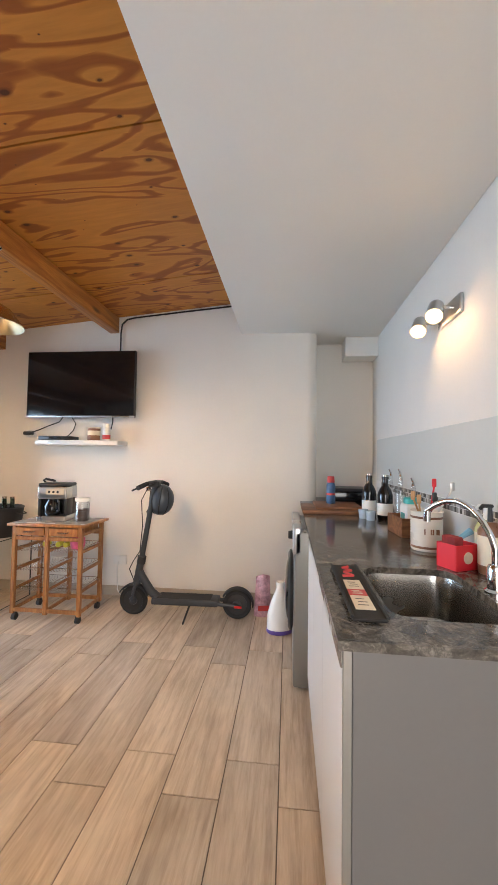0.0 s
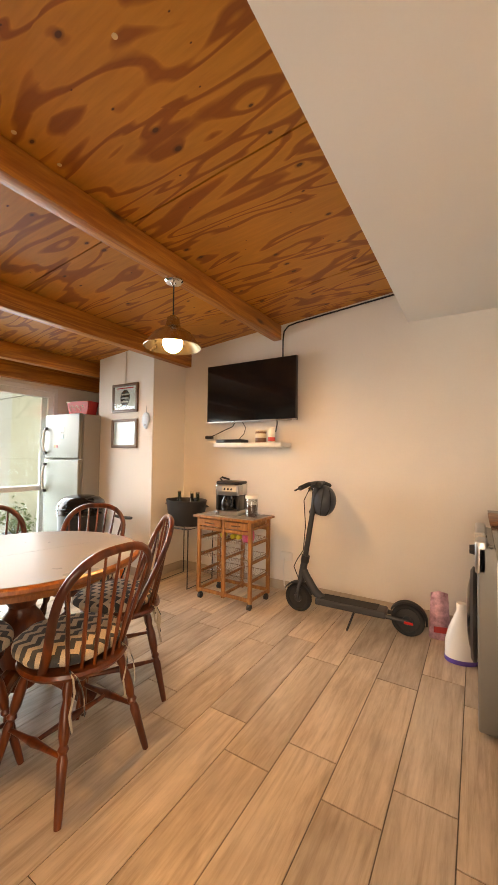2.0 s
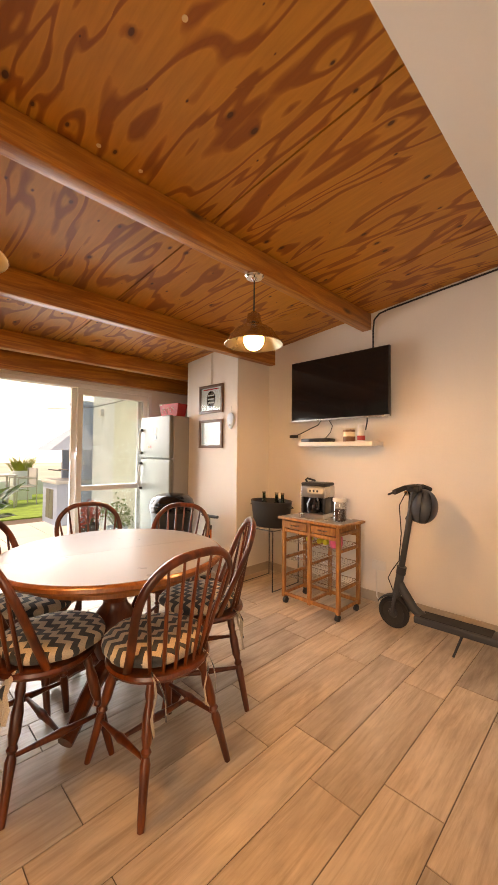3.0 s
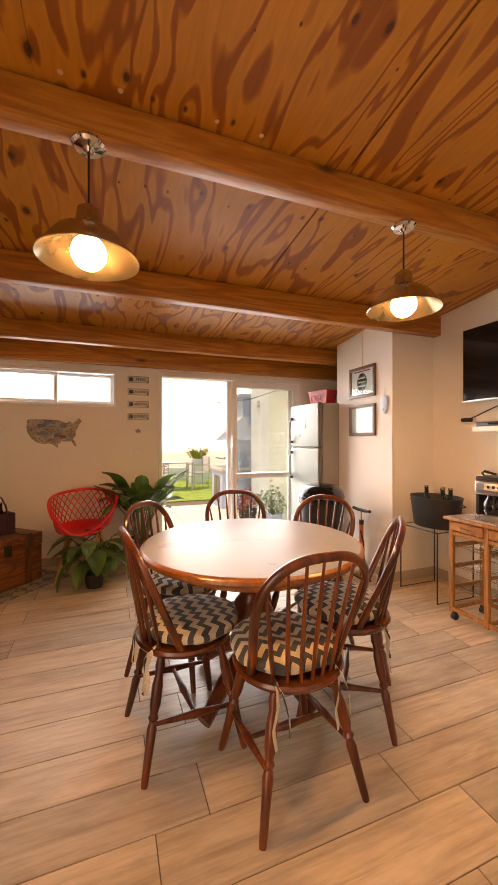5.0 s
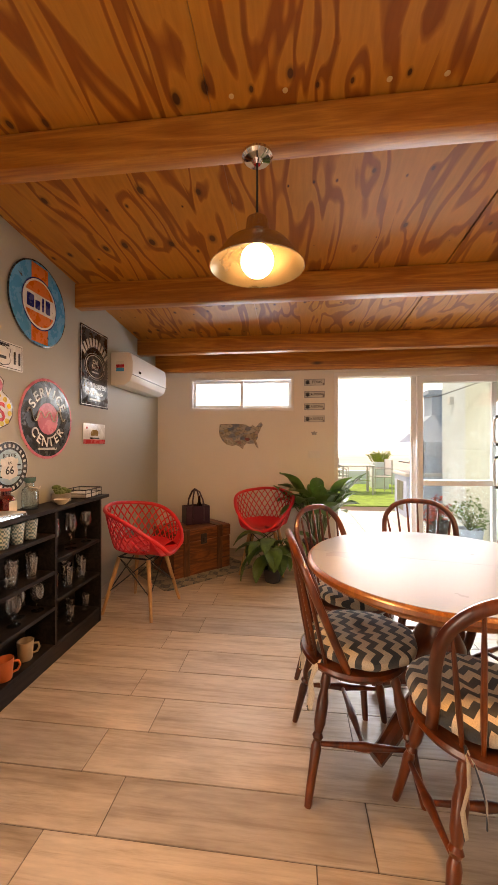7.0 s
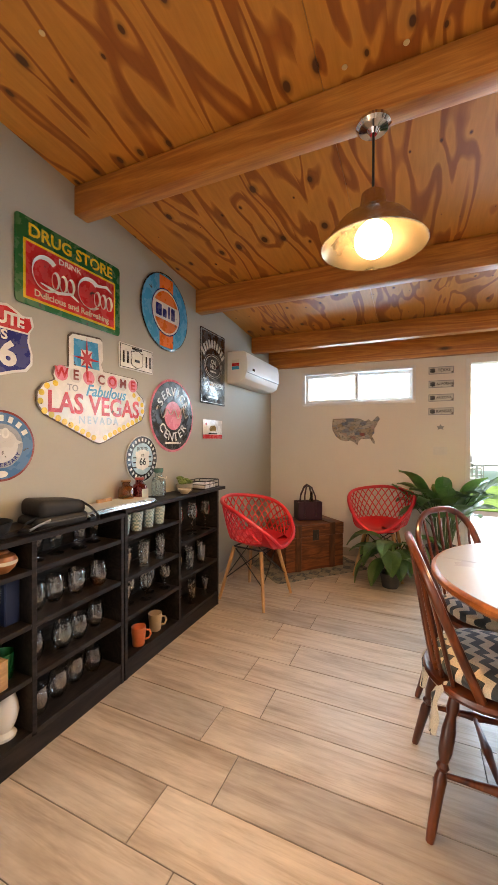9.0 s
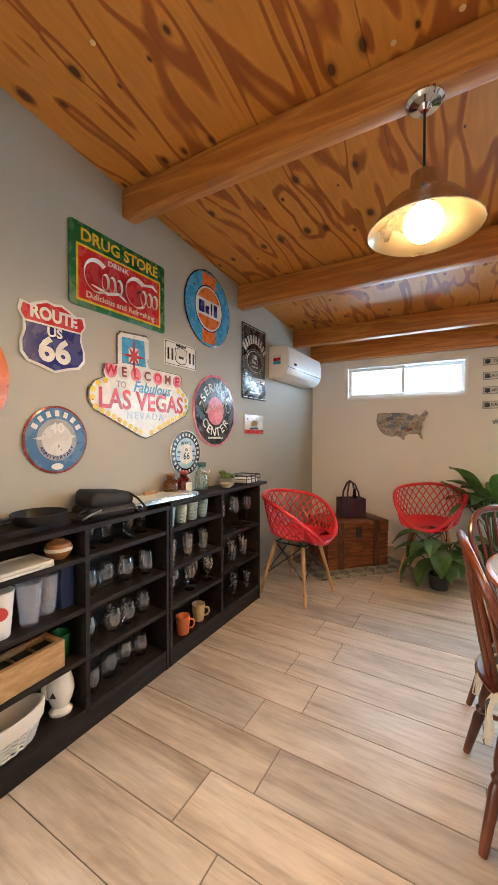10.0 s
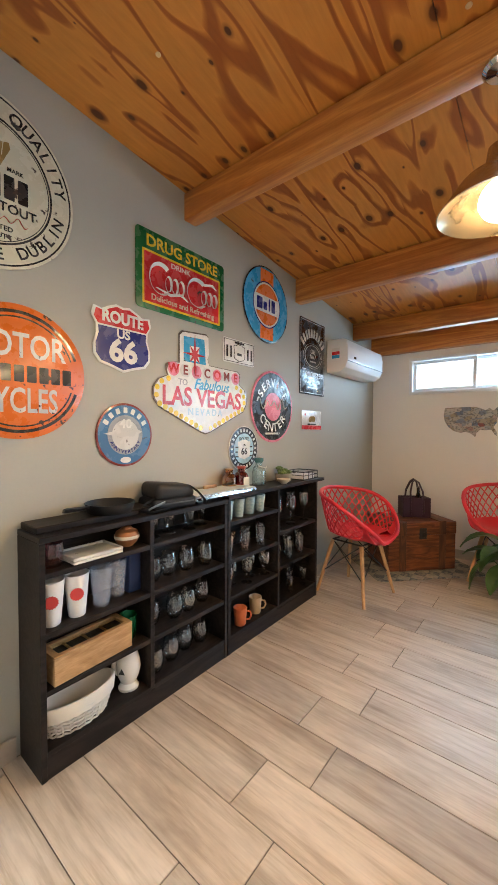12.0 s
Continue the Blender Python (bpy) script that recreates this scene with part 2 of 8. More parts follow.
def chevron():
    """Dark grey and cream zigzag cloth."""
    m, nt, b = material("chevron_cloth")
    tc = nt.nodes.new("ShaderNodeTexCoord")
    sep = nt.nodes.new("ShaderNodeSeparateXYZ")
    nt.links.new(tc.outputs["Object"], sep.inputs[0])

    def calc(op, a, bval):
        n = nt.nodes.new("ShaderNodeMath")
        n.operation = op
        for k, val in enumerate((a, bval)):
            if isinstance(val, bpy.types.NodeSocket):
                nt.links.new(val, n.inputs[k])
            else:
                n.inputs[k].default_value = val
        return n.outputs[0]

    zig = calc("PINGPONG", sep.outputs["Y"], 0.029)
    s = calc("ADD", calc("ADD", sep.outputs["X"], zig), 2.0)
    f = calc("GREATER_THAN", calc("FRACT", calc("DIVIDE", s, 0.06), 0), 0.5)
    weave = noise_tex(nt, tc.outputs["Object"], 350, 2)
    col = mixed(nt, f, (0.62, 0.53, 0.40), (0.045, 0.05, 0.052))
    out = mixed(nt, 1.0, col, ramp(nt, weave, [(0.3, (0.75, 0.75, 0.75)), (0.7, (1.1, 1.1, 1.1))]), "MULTIPLY")
    nt.links.new(out, b.inputs["Base Color"])
    b.inputs["Roughness"].default_value = 0.9
    b.inputs["Sheen Weight"].default_value = 0.2
    bump(nt, b, weave, 0.3)
    return m


WHITE_WALL = surface("warm_white_paint", (0.80, 0.765, 0.71), 0.03, 1.2, 90, 0.75, relief=0.08)
GREY_WALL = surface("grey_paint", (0.385, 0.372, 0.312), 0.04, 1.2, 90, 0.55, relief=0.08)
SOFFIT_PAINT = surface("white_soffit_paint", (0.80, 0.785, 0.75), 0.02, 0.8, 80, 0.6, relief=0.05)
BACKSPLASH = surface("pale_grey_tile_glaze", (0.62, 0.63, 0.6), 0.03, 1.0, 40, 0.4, relief=0.02)
PLY = plywood()
PINE = wood("varnished_pine", (0.42, 0.140, 0.024), (0.62, 0.255, 0.052), (1.0, 0.07, 1.0), 4.0, 0.42, knots=4.2, coat=0.08, rings=6)
TILE = floor_tile()
GROUT = surface("taupe_grout", (0.135, 0.103, 0.075), 0.15, 4, 120, 0.85)
SKIRT = surface("beige_skirting", (0.47, 0.4, 0.32), 0.08, 4, 60, 0.4)
WHITE_METAL = surface("white_lacquered_aluminium", (0.8, 0.8, 0.79), 0.03, 3, 60, 0.35, relief=0.02)
PANE = thin_pane("window_pane")
GRANITE = granite()
CHERRY = wood("cherry_stained_wood", (0.060, 0.010, 0.003), (0.185, 0.038, 0.007), (1, 1, 0.12), 4.0, 0.28, coat=0.3, rings=3)
OAK_EDGE = wood("honey_stained_wood", (0.26, 0.075, 0.017), (0.38, 0.13, 0.034), (1, 1, 0.3), 5.0, 0.3, coat=0.4, rings=5)
LAMINATE = surface("white_laminate", (0.30, 0.315, 0.34), 0.03, 3, 100, 0.3, relief=0.02)
LAMINATE.node_tree.nodes["Principled BSDF"].inputs["Specular IOR Level"].default_value = 0.04
CHEVRON = chevron()
WENGE = wood("black_brown_veneer", (0.012, 0.009, 0.008), (0.026, 0.019, 0.016), (0.1, 1, 1), 6, 0.5, rings=6)
WENGE.node_tree.nodes["Principled BSDF"].inputs["Specular IOR Level"].default_value = 0.22
CART_WOOD = wood("orange_pine", (0.31, 0.115, 0.03), (0.47, 0.205, 0.058), (1, 1, 0.15), 6, 0.42, coat=0.1, rings=5)
STEEL = surface("brushed_steel", (0.55, 0.54, 0.52), 0.06, 3, 160, 0.28, 1.0, 0.04, (1, 1, 0.1))
CHROME = surface("chrome", (0.75, 0.75, 0.75), 0.03, 3, 40, 0.08, 1.0, 0.0, rough_vary=0.03)
NICKEL = surface("brushed_nickel", (0.55, 0.5, 0.43), 0.05, 4, 150, 0.25, 1.0, 0.03)
BRASSY = surface("satin_nickel_inside", (0.22, 0.18, 0.115), 0.05, 4, 150, 0.3, 1.0, 0.02)
BLACK_PLASTIC = surface("black_plastic", (0.018, 0.018, 0.019), 0.15, 5, 200, 0.4, relief=0.06)
BLACK_GLOSS = surface("black_gloss", (0.008, 0.008, 0.009), 0.1, 3, 60, 0.07, relief=0.0, rough_vary=0.03)
BLACK_METAL = surface("black_powder_coat", (0.02, 0.02, 0.021), 0.15, 6, 200, 0.45, 0.0, 0.08)
RUBBER = surface("black_rubber", (0.02, 0.02, 0.02), 0.2, 6, 150, 0.8, relief=0.2)
RED_PLASTIC = surface("red_plastic", (0.68, 0.022, 0.035), 0.05, 3, 120, 0.38, relief=0.03)
BEECH = wood("beech", (0.48, 0.27, 0.12), (0.62, 0.38, 0.18), (1, 1, 0.12), 6, 0.45, rings=5)
CABINET_WHITE = surface("white_melamine", (0.72, 0.72, 0.71), 0.02, 2, 80, 0.4, relief=0.02)
CABINET_GREY = surface("grey_melamine", (0.125, 0.119, 0.114), 0.04, 2, 80, 0.45, relief=0.03)
MACHINE_GREY = surface("silver_grey_enamel", (0.26, 0.255, 0.24), 0.04, 2, 100, 0.3, 0.6, 0.02)
FRIDGE_SILVER = surface("silver_fridge_enamel", (0.185, 0.18, 0.155), 0.03, 2, 120, 0.4, 0.2, 0.02)
FRIDGE_SIDE = surface("grey_fridge_side", (0.30, 0.295, 0.285), 0.04, 2, 120, 0.45, 0.1, 0.04)
BULB = glowing("lit_bulb", (1.0, 0.66, 0.34), 200.0)
SPOT_GLOW = glowing("lit_spot", (1.0, 0.6, 0.25), 480.0)
SPOT_LENS = glowing("warm_lit_lens", (1.0, 0.66, 0.34), 3.0)
GLASS = thin_glass("clear_glass")
DARK_GREY_PLASTIC = surface("dark_grey_plastic", (0.06, 0.065, 0.07), 0.1, 4, 150, 0.45, relief=0.05)
WHITE_PLASTIC = surface("white_plastic", (0.78, 0.77, 0.74), 0.03, 3, 80, 0.35, relief=0.02)
SINK_STEEL = surface("dark_brushed_steel", (0.34, 0.325, 0.30), 0.06, 3, 160, 0.25, 1.0, 0.04, (1, 0.1, 1))

# shapes


def merged(bm, other, m=None):
    """Adds the mesh of other to bm."""
    me = bpy.data.meshes.new("scratch")
    other.to_mesh(me)
    other.free()
    if m is not None:
        me.transform(m)
    bm.from_mesh(me)
    bpy.data.meshes.remove(me)
    return bm


def box(x0, y0, z0, x1, y1, z1, bevel=0.0, segs=2, bm=None, m=None):
    b = bmesh.new()
    bmesh.ops.create_cube(b, size=1.0, matrix=Matrix.LocRotScale(((x0 + x1) / 2, (y0 + y1) / 2, (z0 + z1) / 2), None, (abs(x1 - x0), abs(y1 - y0), abs(z1 - z0))))
    if bevel:
        bmesh.ops.bevel(b, geom=b.edges[:], offset=bevel, segments=segs, profile=0.5, affect="EDGES")
    if bm is None:
        if m is not None:
            b.transform(m)
        return b
    return merged(bm, b, m)


def rod(p0, p1, r0, r1=None, seg=12, bm=None, caps=True):
    """A straight, maybe tapered, round bar from p0 to p1."""
    p0, p1 = Vector(p0), Vector(p1)
    b = bmesh.new()
    d = p1 - p0
    bmesh.ops.create_cone(b, cap_ends=caps, segments=seg, radius1=r0, radius2=r0 if r1 is None else r1, depth=d.length)
    b.transform(Matrix.Translation((p0 + p1) / 2) @ d.to_track_quat("Z", "Y").to_matrix().to_4x4())
    return b if bm is None else merged(bm, b)


def lathe(profile, seg=24, bm=None, m=None, close=False):
    """Turns (radius, height) pairs round z."""
    b = bmesh.new()
    rings = []
    for r, z in profile:
        if r < 1e-5:
            rings.append([b.verts.new((0, 0, z))])
        else:
            rings.append([b.verts.new((r * math.cos(2 * math.pi * k / seg), r * math.sin(2 * math.pi * k / seg), z)) for k in range(seg)])
    for lo, hi in zip(rings, rings[1:]):
        for k in range(seg):
            n = (k + 1) % seg
            if len(lo) == 1 and len(hi) > 1:
                b.faces.new((lo[0], hi[n], hi[k]))
            elif len(hi) == 1 and len(lo) > 1:
                b.faces.new((lo[k], lo[n], hi[0]))
            elif len(lo) > 1:
                b.faces.new((lo[k], lo[n], hi[n], hi[k]))
    bmesh.ops.recalc_face_normals(b, faces=b.faces[:])
    if m is not None:
        b.transform(m)
    return b if bm is None else merged(bm, b)


def turned(p0, p1, profile, seg=12, bm=None):
    """A turned spindle from p0 to p1: profile of (radius, share of the length)."""
    p0, p1 = Vector(p0), Vector(p1)
    d = p1 - p0
    b = lathe([(0, 0)] + [(r, s * d.length) for r, s in profile] + [(0, d.length)], seg)
    b.transform(Matrix.Translation(p0) @ d.to_track_quat("Z", "Y").to_matrix().to_4x4())
    return b if bm is None else merged(bm, b)


def tube(points, r, seg=8, bm=None, closed=False, flat=1.0):
    """A round bar bent along points."""
    pts = [Vector(p) for p in points]
    b = bmesh.new()
    rings, up = [], None
    n = len(pts)
    for k, p in enumerate(pts):
        a, c = (pts[k - 1], pts[(k + 1) % n]) if closed or 0 < k < n - 1 else (pts[max(0, k - 1)], pts[min(n - 1, k + 1)])
        d = (c - a).normalized()
        if up is None:
            up = d.orthogonal().normalized()
        up = (up - d * up.dot(d)).normalized()
        side = d.cross(up)
        rad = r[k] if isinstance(r, (list, tuple)) else r
        rings.append([b.verts.new(p + (up * math.cos(2 * math.pi * j / seg) + side * flat * math.sin(2 * math.pi * j / seg)) * rad) for j in range(seg)])
    pairs = list(zip(rings, rings[1:])) + ([(rings[-1], rings[0])] if closed else [])
    for lo, hi in pairs:
        for j in range(seg):
            b.faces.new((lo[j], lo[(j + 1) % seg], hi[(j + 1) % seg], hi[j]))
    if not closed:
        b.faces.new(rings[0][::-1])
        b.faces.new(rings[-1])
    bmesh.ops.recalc_face_normals(b, faces=b.faces[:])
    return b if bm is None else merged(bm, b)


def slab(outline, depth, m=None, bevel=0.0, bm=None):
    """A flat outline in x and z, with its front at y = depth and its back at y = 0."""
    b = bmesh.new()
    face = b.faces.new([b.verts.new((x, 0, z)) for x, z in outline])
    ext = bmesh.ops.extrude_face_region(b, geom=[face])
    bmesh.ops.translate(b, vec=(0, depth, 0), verts=[g for g in ext["geom"] if isinstance(g, bmesh.types.BMVert)])
    bmesh.ops.recalc_face_normals(b, faces=b.faces[:])
    if bevel:
        edges = [e for e in b.edges if all(abs(v.co.y - depth) < 1e-6 for v in e.verts)]
        bmesh.ops.bevel(b, geom=edges, offset=bevel, segments=2, profile=0.5, affect="EDGES")
    if m is not None:
        b.transform(m)
    return b if bm is None else merged(bm, b)


def ring(rx, rz, n=40, cx=0, cz=0):
    return [(cx + rx * math.cos(2 * math.pi * k / n), cz + rz * math.sin(2 * math.pi * k / n)) for k in range(n)]


def mesh_of(bm, mat, name="mesh", smooth=35):
    me = bpy.data.meshes.new(name)
    bm.to_mesh(me)
    bm.free()
    me.materials.append(mat)
    if smooth:
        me.shade_smooth()
        me.set_sharp_from_angle(angle=radians(smooth))
    return me


def part(name, bm, mat, parent, label="", at=None):
    ob = new(name, mesh_of(bm, mat, name))
    ob.parent = parent
    if at is not None:
        ob.matrix_local = at
    return tagged(ob, label)


def thing(name, label, category, group="", at=None, kind=""):
    ob = new(name)
    ob.empty_display_size = 0.1
    if at is not None:
        ob.matrix_basis = at
    return tagged(ob, label, category, group, kind)


def single(name, bm, mat, label, category, group="", at=None, kind=""):
    """A thing of one mesh."""
    ob = new(name, mesh_of(bm, mat, name))
    if at is not None:
        ob.matrix_basis = at
    return tagged(ob, label, category, group, kind)


def setting(name, bm, mat, label="", category=""):
    return tagged(new(name, mesh_of(bm, mat, name)), label, category or name.split("_")[0], kind="structure")


def piece(name, me, parent, loc):
    ob = new(name, me)
    ob.parent = parent
    ob.location = loc
    return ob

# the room: x to the kitchen wall, y to the television wall
XW, XK, YT = -4.333, 0.79, 4.357


def ply_z(x):
    return 2.664 + 0.092 * x


def wall_with_holes(axis, at0, at1, lo, hi, top, holes):
    """A wall between at0 and at1 on its axis, from lo to hi, with openings (a, b, z0, z1)."""
    b = bmesh.new()

    def add(u0, u1, z0, z1):
        if u1 - u0 > 1e-4 and z1 - z0 > 1e-4:
            box(*((at0, u0, z0, at1, u1, z1) if axis == "x" else (u0, at0, z0, u1, at1, z1)), bm=b)

    u = lo
    for a, c, z0, z1 in sorted(holes):
        add(u, a, 0, top)
        add(a, c, 0, z0)
        add(a, c, z1, top)
        u = c
    add(u, hi, 0, top)
    return b


DOOR_Y0, DOOR_Y1, DOOR_Z = 2.004, 3.80, 2.038
WIN_Y0, WIN_Y1, WIN_Z0, WIN_Z1 = 0.387, 1.565, 1.63, 2.008
setting("wall_west", wall_with_holes("x", XW - 0.16, XW, -0.15, 4.75, 2.34, [(WIN_Y0, WIN_Y1, WIN_Z0, WIN_Z1), (DOOR_Y0, DOOR_Y1, 0.0, DOOR_Z)]), WHITE_WALL, "warm white painted wall with a sliding door and window", "wall")
# the opening in the south wall is added, unseen, to let the fill lamp in
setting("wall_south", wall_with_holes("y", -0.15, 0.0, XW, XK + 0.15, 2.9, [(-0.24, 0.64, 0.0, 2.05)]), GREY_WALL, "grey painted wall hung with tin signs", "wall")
arris = bmesh.new()
rim = [(-2.77, YT + 0.5), (-2.77, YT)] + [(0.155 + 0.09 * math.sin(radians(a)), YT + 0.09 - 0.09 * math.cos(radians(a))) for a in range(0, 91, 9)] + [(0.245, YT + 0.5)]
lid = arris.faces.new([arris.verts.new((x, y, 0)) for x, y in rim])
ext = bmesh.ops.extrude_face_region(arris, geom=[lid])
bmesh.ops.translate(arris, vec=(0, 0, 2.9), verts=[g for g in ext["geom"] if isinstance(g, bmesh.types.BMVert)])
bmesh.ops.recalc_face_normals(arris, faces=arris.faces[:])
setting("wall_north", arris, WHITE_WALL, "warm white painted wall behind the television", "wall")
setting("wall_pier", box(-3.64, 3.873, 0, -2.77, 4.75, 2.42, 0.004, 1), WHITE_WALL, "white painted wall pier with framed prints", "wall")
setting("wall_niche", box(XW, 4.55, 0, -3.64, 4.75, 2.4), WHITE_WALL, "white wall behind the fridge", "wall")
setting("wall_recess", box(0.245, 4.72, 0, XK, 4.86, 2.5), WHITE_WALL, "white wall at the end of the worktop", "wall")
setting("wall_east", box(XK, -0.15, 0, XK + 0.15, 4.86, 2.9), WHITE_WALL, "white painted kitchen wall", "wall")
setting("soffit_lintel", box(0.50, 4.50, 2.17, XK, 4.72, 2.345, 0.004, 1), SOFFIT_PAINT, "small white lintel box", "trim")
setting("ceiling_soffit", box(-0.424, 0, 2.345, XK, 4.86, 2.9, 0.006, 2), SOFFIT_PAINT, "smooth white lowered ceiling over the kitchen", "ceiling")


def ceiling_boards():
    b = bmesh.new()
    y_cuts = [0.0, 1.25, 2.53, 3.775, 4.75]
    gaps = [0.0, 0.0012, 0.005, 0.005, 0.0]
    x_cuts = [(-4.49, -2.727), (-2.724, -1.605), (-1.602, 0.0)]
    for x0, x1 in x_cuts:
        for k in range(4):
            y0, y1 = y_cuts[k] + gaps[k], y_cuts[k + 1] - gaps[k + 1]
            c = bmesh.new()
            vs = [c.verts.new((x, y, z + ply_z(x))) for z in (0, 0.018) for x, y in ((x0, y0), (x1, y0), (x1, y1), (x0, y1))]
            for q in ((3, 2, 1, 0), (4, 5, 6, 7), (0, 1, 5, 4), (1, 2, 6, 5), (2, 3, 7, 6), (3, 0, 4, 7)):
                c.faces.new([vs[k] for k in q])
            merged(b, c)
    return b


setting("ceiling", ceiling_boards(), PLY, "orange-brown varnished pine plywood ceiling boards", "ceiling")
roof = bmesh.new()
rv = [roof.verts.new((x, y, ply_z(x) + dz)) for dz in (0.022, 0.16) for x, y in ((-4.7, -0.2), (0.0, -0.2), (0.0, 5.0), (-4.7, 5.0))]
for q in ((3, 2, 1, 0), (4, 5, 6, 7), (0, 1, 5, 4), (1, 2, 6, 5), (2, 3, 7, 6), (3, 0, 4, 7)):
    roof.faces.new([rv[k] for k in q])
setting("roof", roof, GROUT, "dark flat roof above the boards", "roof")


def beam(x, z, y1, w=0.085, h=0.2):
    b = box(x - w, 0.0, z, x, y1, ply_z(x - w / 2) - 0.003, 0.006, 2)
    return single("ceiling_beam", b, PINE, "varnished orange pine ceiling beam", "beam", "ceiling beams")


beam(-1.56, 2.371, YT)
beam(-2.683, 2.237, YT)
beam(-3.76, 2.153, 4.55)
beam(-4.255, 2.07, 4.55, 0.078)

plugs = bmesh.new()
for x, y in ((-1.517, 1.334), (-1.517, 1.529), (-1.518, 1.889), (-1.52, 2.08), (-1.05, 0.45), (-0.93, 1.9)):
    lathe([(0, -0.002), (0.009, -0.002), (0.01, 0.0)], 16, plugs, Matrix.Translation((x, y, ply_z(x) - 0.0005)) @ pose(0, 0, 0, 0, -5.3, 0))
setting("wood_plugs", plugs, surface("pale_pine_plug", (0.7, 0.52, 0.28), 0.08, 9, 80, 0.5), "pale round wood plugs in the ceiling boards", "trim")

# skirting
for name, args in (("baseboard_south", (-4.333, 0.0, 0, -2.75, 0.012, 0.085)), ("baseboard_south_2", (-0.72, 0.0, 0, -0.24, 0.012, 0.085)), ("baseboard_west", (-4.333, 0.012, 0, -4.321, 2.0, 0.085)), ("baseboard_north", (-2.77, 4.345, 0, 0.24, 4.357, 0.085)), ("baseboard_pier", (-2.77, 3.873, 0, -2.758, 4.345, 0.085)), ("baseboard_pier_2", (-3.64, 3.861, 0, -2.758, 3.873, 0.085))):
    setting(name, box(*args, 0.002, 1), SKIRT, "beige tiled skirting", "baseboard")

# high window
window = thing("window_1", "white aluminium sliding window high in the wall", "window", kind="structure")
fr = bmesh.new()
for y0, z0, y1, z1 in ((WIN_Y0, WIN_Z0, WIN_Y1, WIN_Z0 + 0.032), (WIN_Y0, WIN_Z1 - 0.032, WIN_Y1, WIN_Z1), (WIN_Y0, WIN_Z0 + 0.032, WIN_Y0 + 0.032, WIN_Z1 - 0.032), (WIN_Y1 - 0.032, WIN_Z0 + 0.032, WIN_Y1, WIN_Z1 - 0.032)):
    box(XW - 0.1, y0, z0, XW + 0.014, y1, z1, 0.003, 1, fr)
part("window_frame", fr, WHITE_METAL, window)
mid = (WIN_Y0 + WIN_Y1) / 2
for y0, y1, dx in ((WIN_Y0 + 0.032, mid + 0.02, -0.04), (mid - 0.02, WIN_Y1 - 0.032, -0.075)):
    sash = bmesh.new()
    for a, c, d, e in ((y0, WIN_Z0 + 0.032, y1, WIN_Z0 + 0.066), (y0, WIN_Z1 - 0.066, y1, WIN_Z1 - 0.032), (y0, WIN_Z0 + 0.066, y0 + 0.034, WIN_Z1 - 0.066), (y1 - 0.034, WIN_Z0 + 0.066, y1, WIN_Z1 - 0.066)):
        box(XW + dx - 0.014, a, c, XW + dx + 0.014, d, e, 0.002, 1, sash)
    sash = part("sash", sash, WHITE_METAL, window)
    p = part("pane", box(XW + dx - 0.002, y0 + 0.03, WIN_Z0 + 0.06, XW + dx + 0.002, y1 - 0.03, WIN_Z1 - 0.06), PANE, sash)
    p.visible_shadow = False

# sliding door: one leaf fixed, the other slid behind it
door = thing("door_1", "white aluminium sliding glass door, half open", "door", kind="structure")
fr = bmesh.new()
for y0, z0, y1, z1 in ((DOOR_Y0, DOOR_Z - 0.05, DOOR_Y1, DOOR_Z), (DOOR_Y0, 0.0, DOOR_Y0 + 0.04, DOOR_Z - 0.05), (DOOR_Y1 - 0.045, 0.0, DOOR_Y1, DOOR_Z - 0.05), (DOOR_Y0 + 0.04, 0.0, DOOR_Y1 - 0.045, 0.03)):
    box(XW - 0.12, y0, z0, XW + 0.012, y1, z1, 0.003, 1, fr)
part("door_frame", fr, WHITE_METAL, door)
for y0, y1, dx in ((2.875, DOOR_Y1 - 0.045, -0.03), (2.83, DOOR_Y1 - 0.09, -0.085)):
    leaf = bmesh.new()
    for a, c, d, e in ((y0, 0.03, y1, 0.1), (y0, DOOR_Z - 0.12, y1, DOOR_Z - 0.05), (y0, 0.1, y0 + 0.06, DOOR_Z - 0.12), (y1 - 0.06, 0.1, y1, DOOR_Z - 0.12), (y0 + 0.06, 0.815, y1 - 0.06, 0.872)):
        box(XW + dx - 0.02, a, c, XW + dx + 0.02, d, e, 0.003, 1, leaf)
    leaf = part("door_leaf", leaf, WHITE_METAL, door)
    for z0, z1 in ((0.09, 0.825), (0.862, DOOR_Z - 0.11)):
        p = part("pane", box(XW + dx - 0.003, y0 + 0.05, z0, XW + dx + 0.003, y1 - 0.05, z1), PANE, leaf)
        p.visible_shadow = False

# floor bed; its tiles are laid last
floor = setting("floor", box(XW - 0.16, -0.15, -0.12, XK + 0.15, 4.86, -0.004), GROUT, "beige wood-look porcelain plank floor", "floor")
setting("threshold", box(XW - 0.2, DOOR_Y0, -0.02, XW + 0.001, DOOR_Y1, 0.002), SKIRT, "door threshold", "trim")

# dining table and its six chairs
TABLE = (-1.88, 2.175)


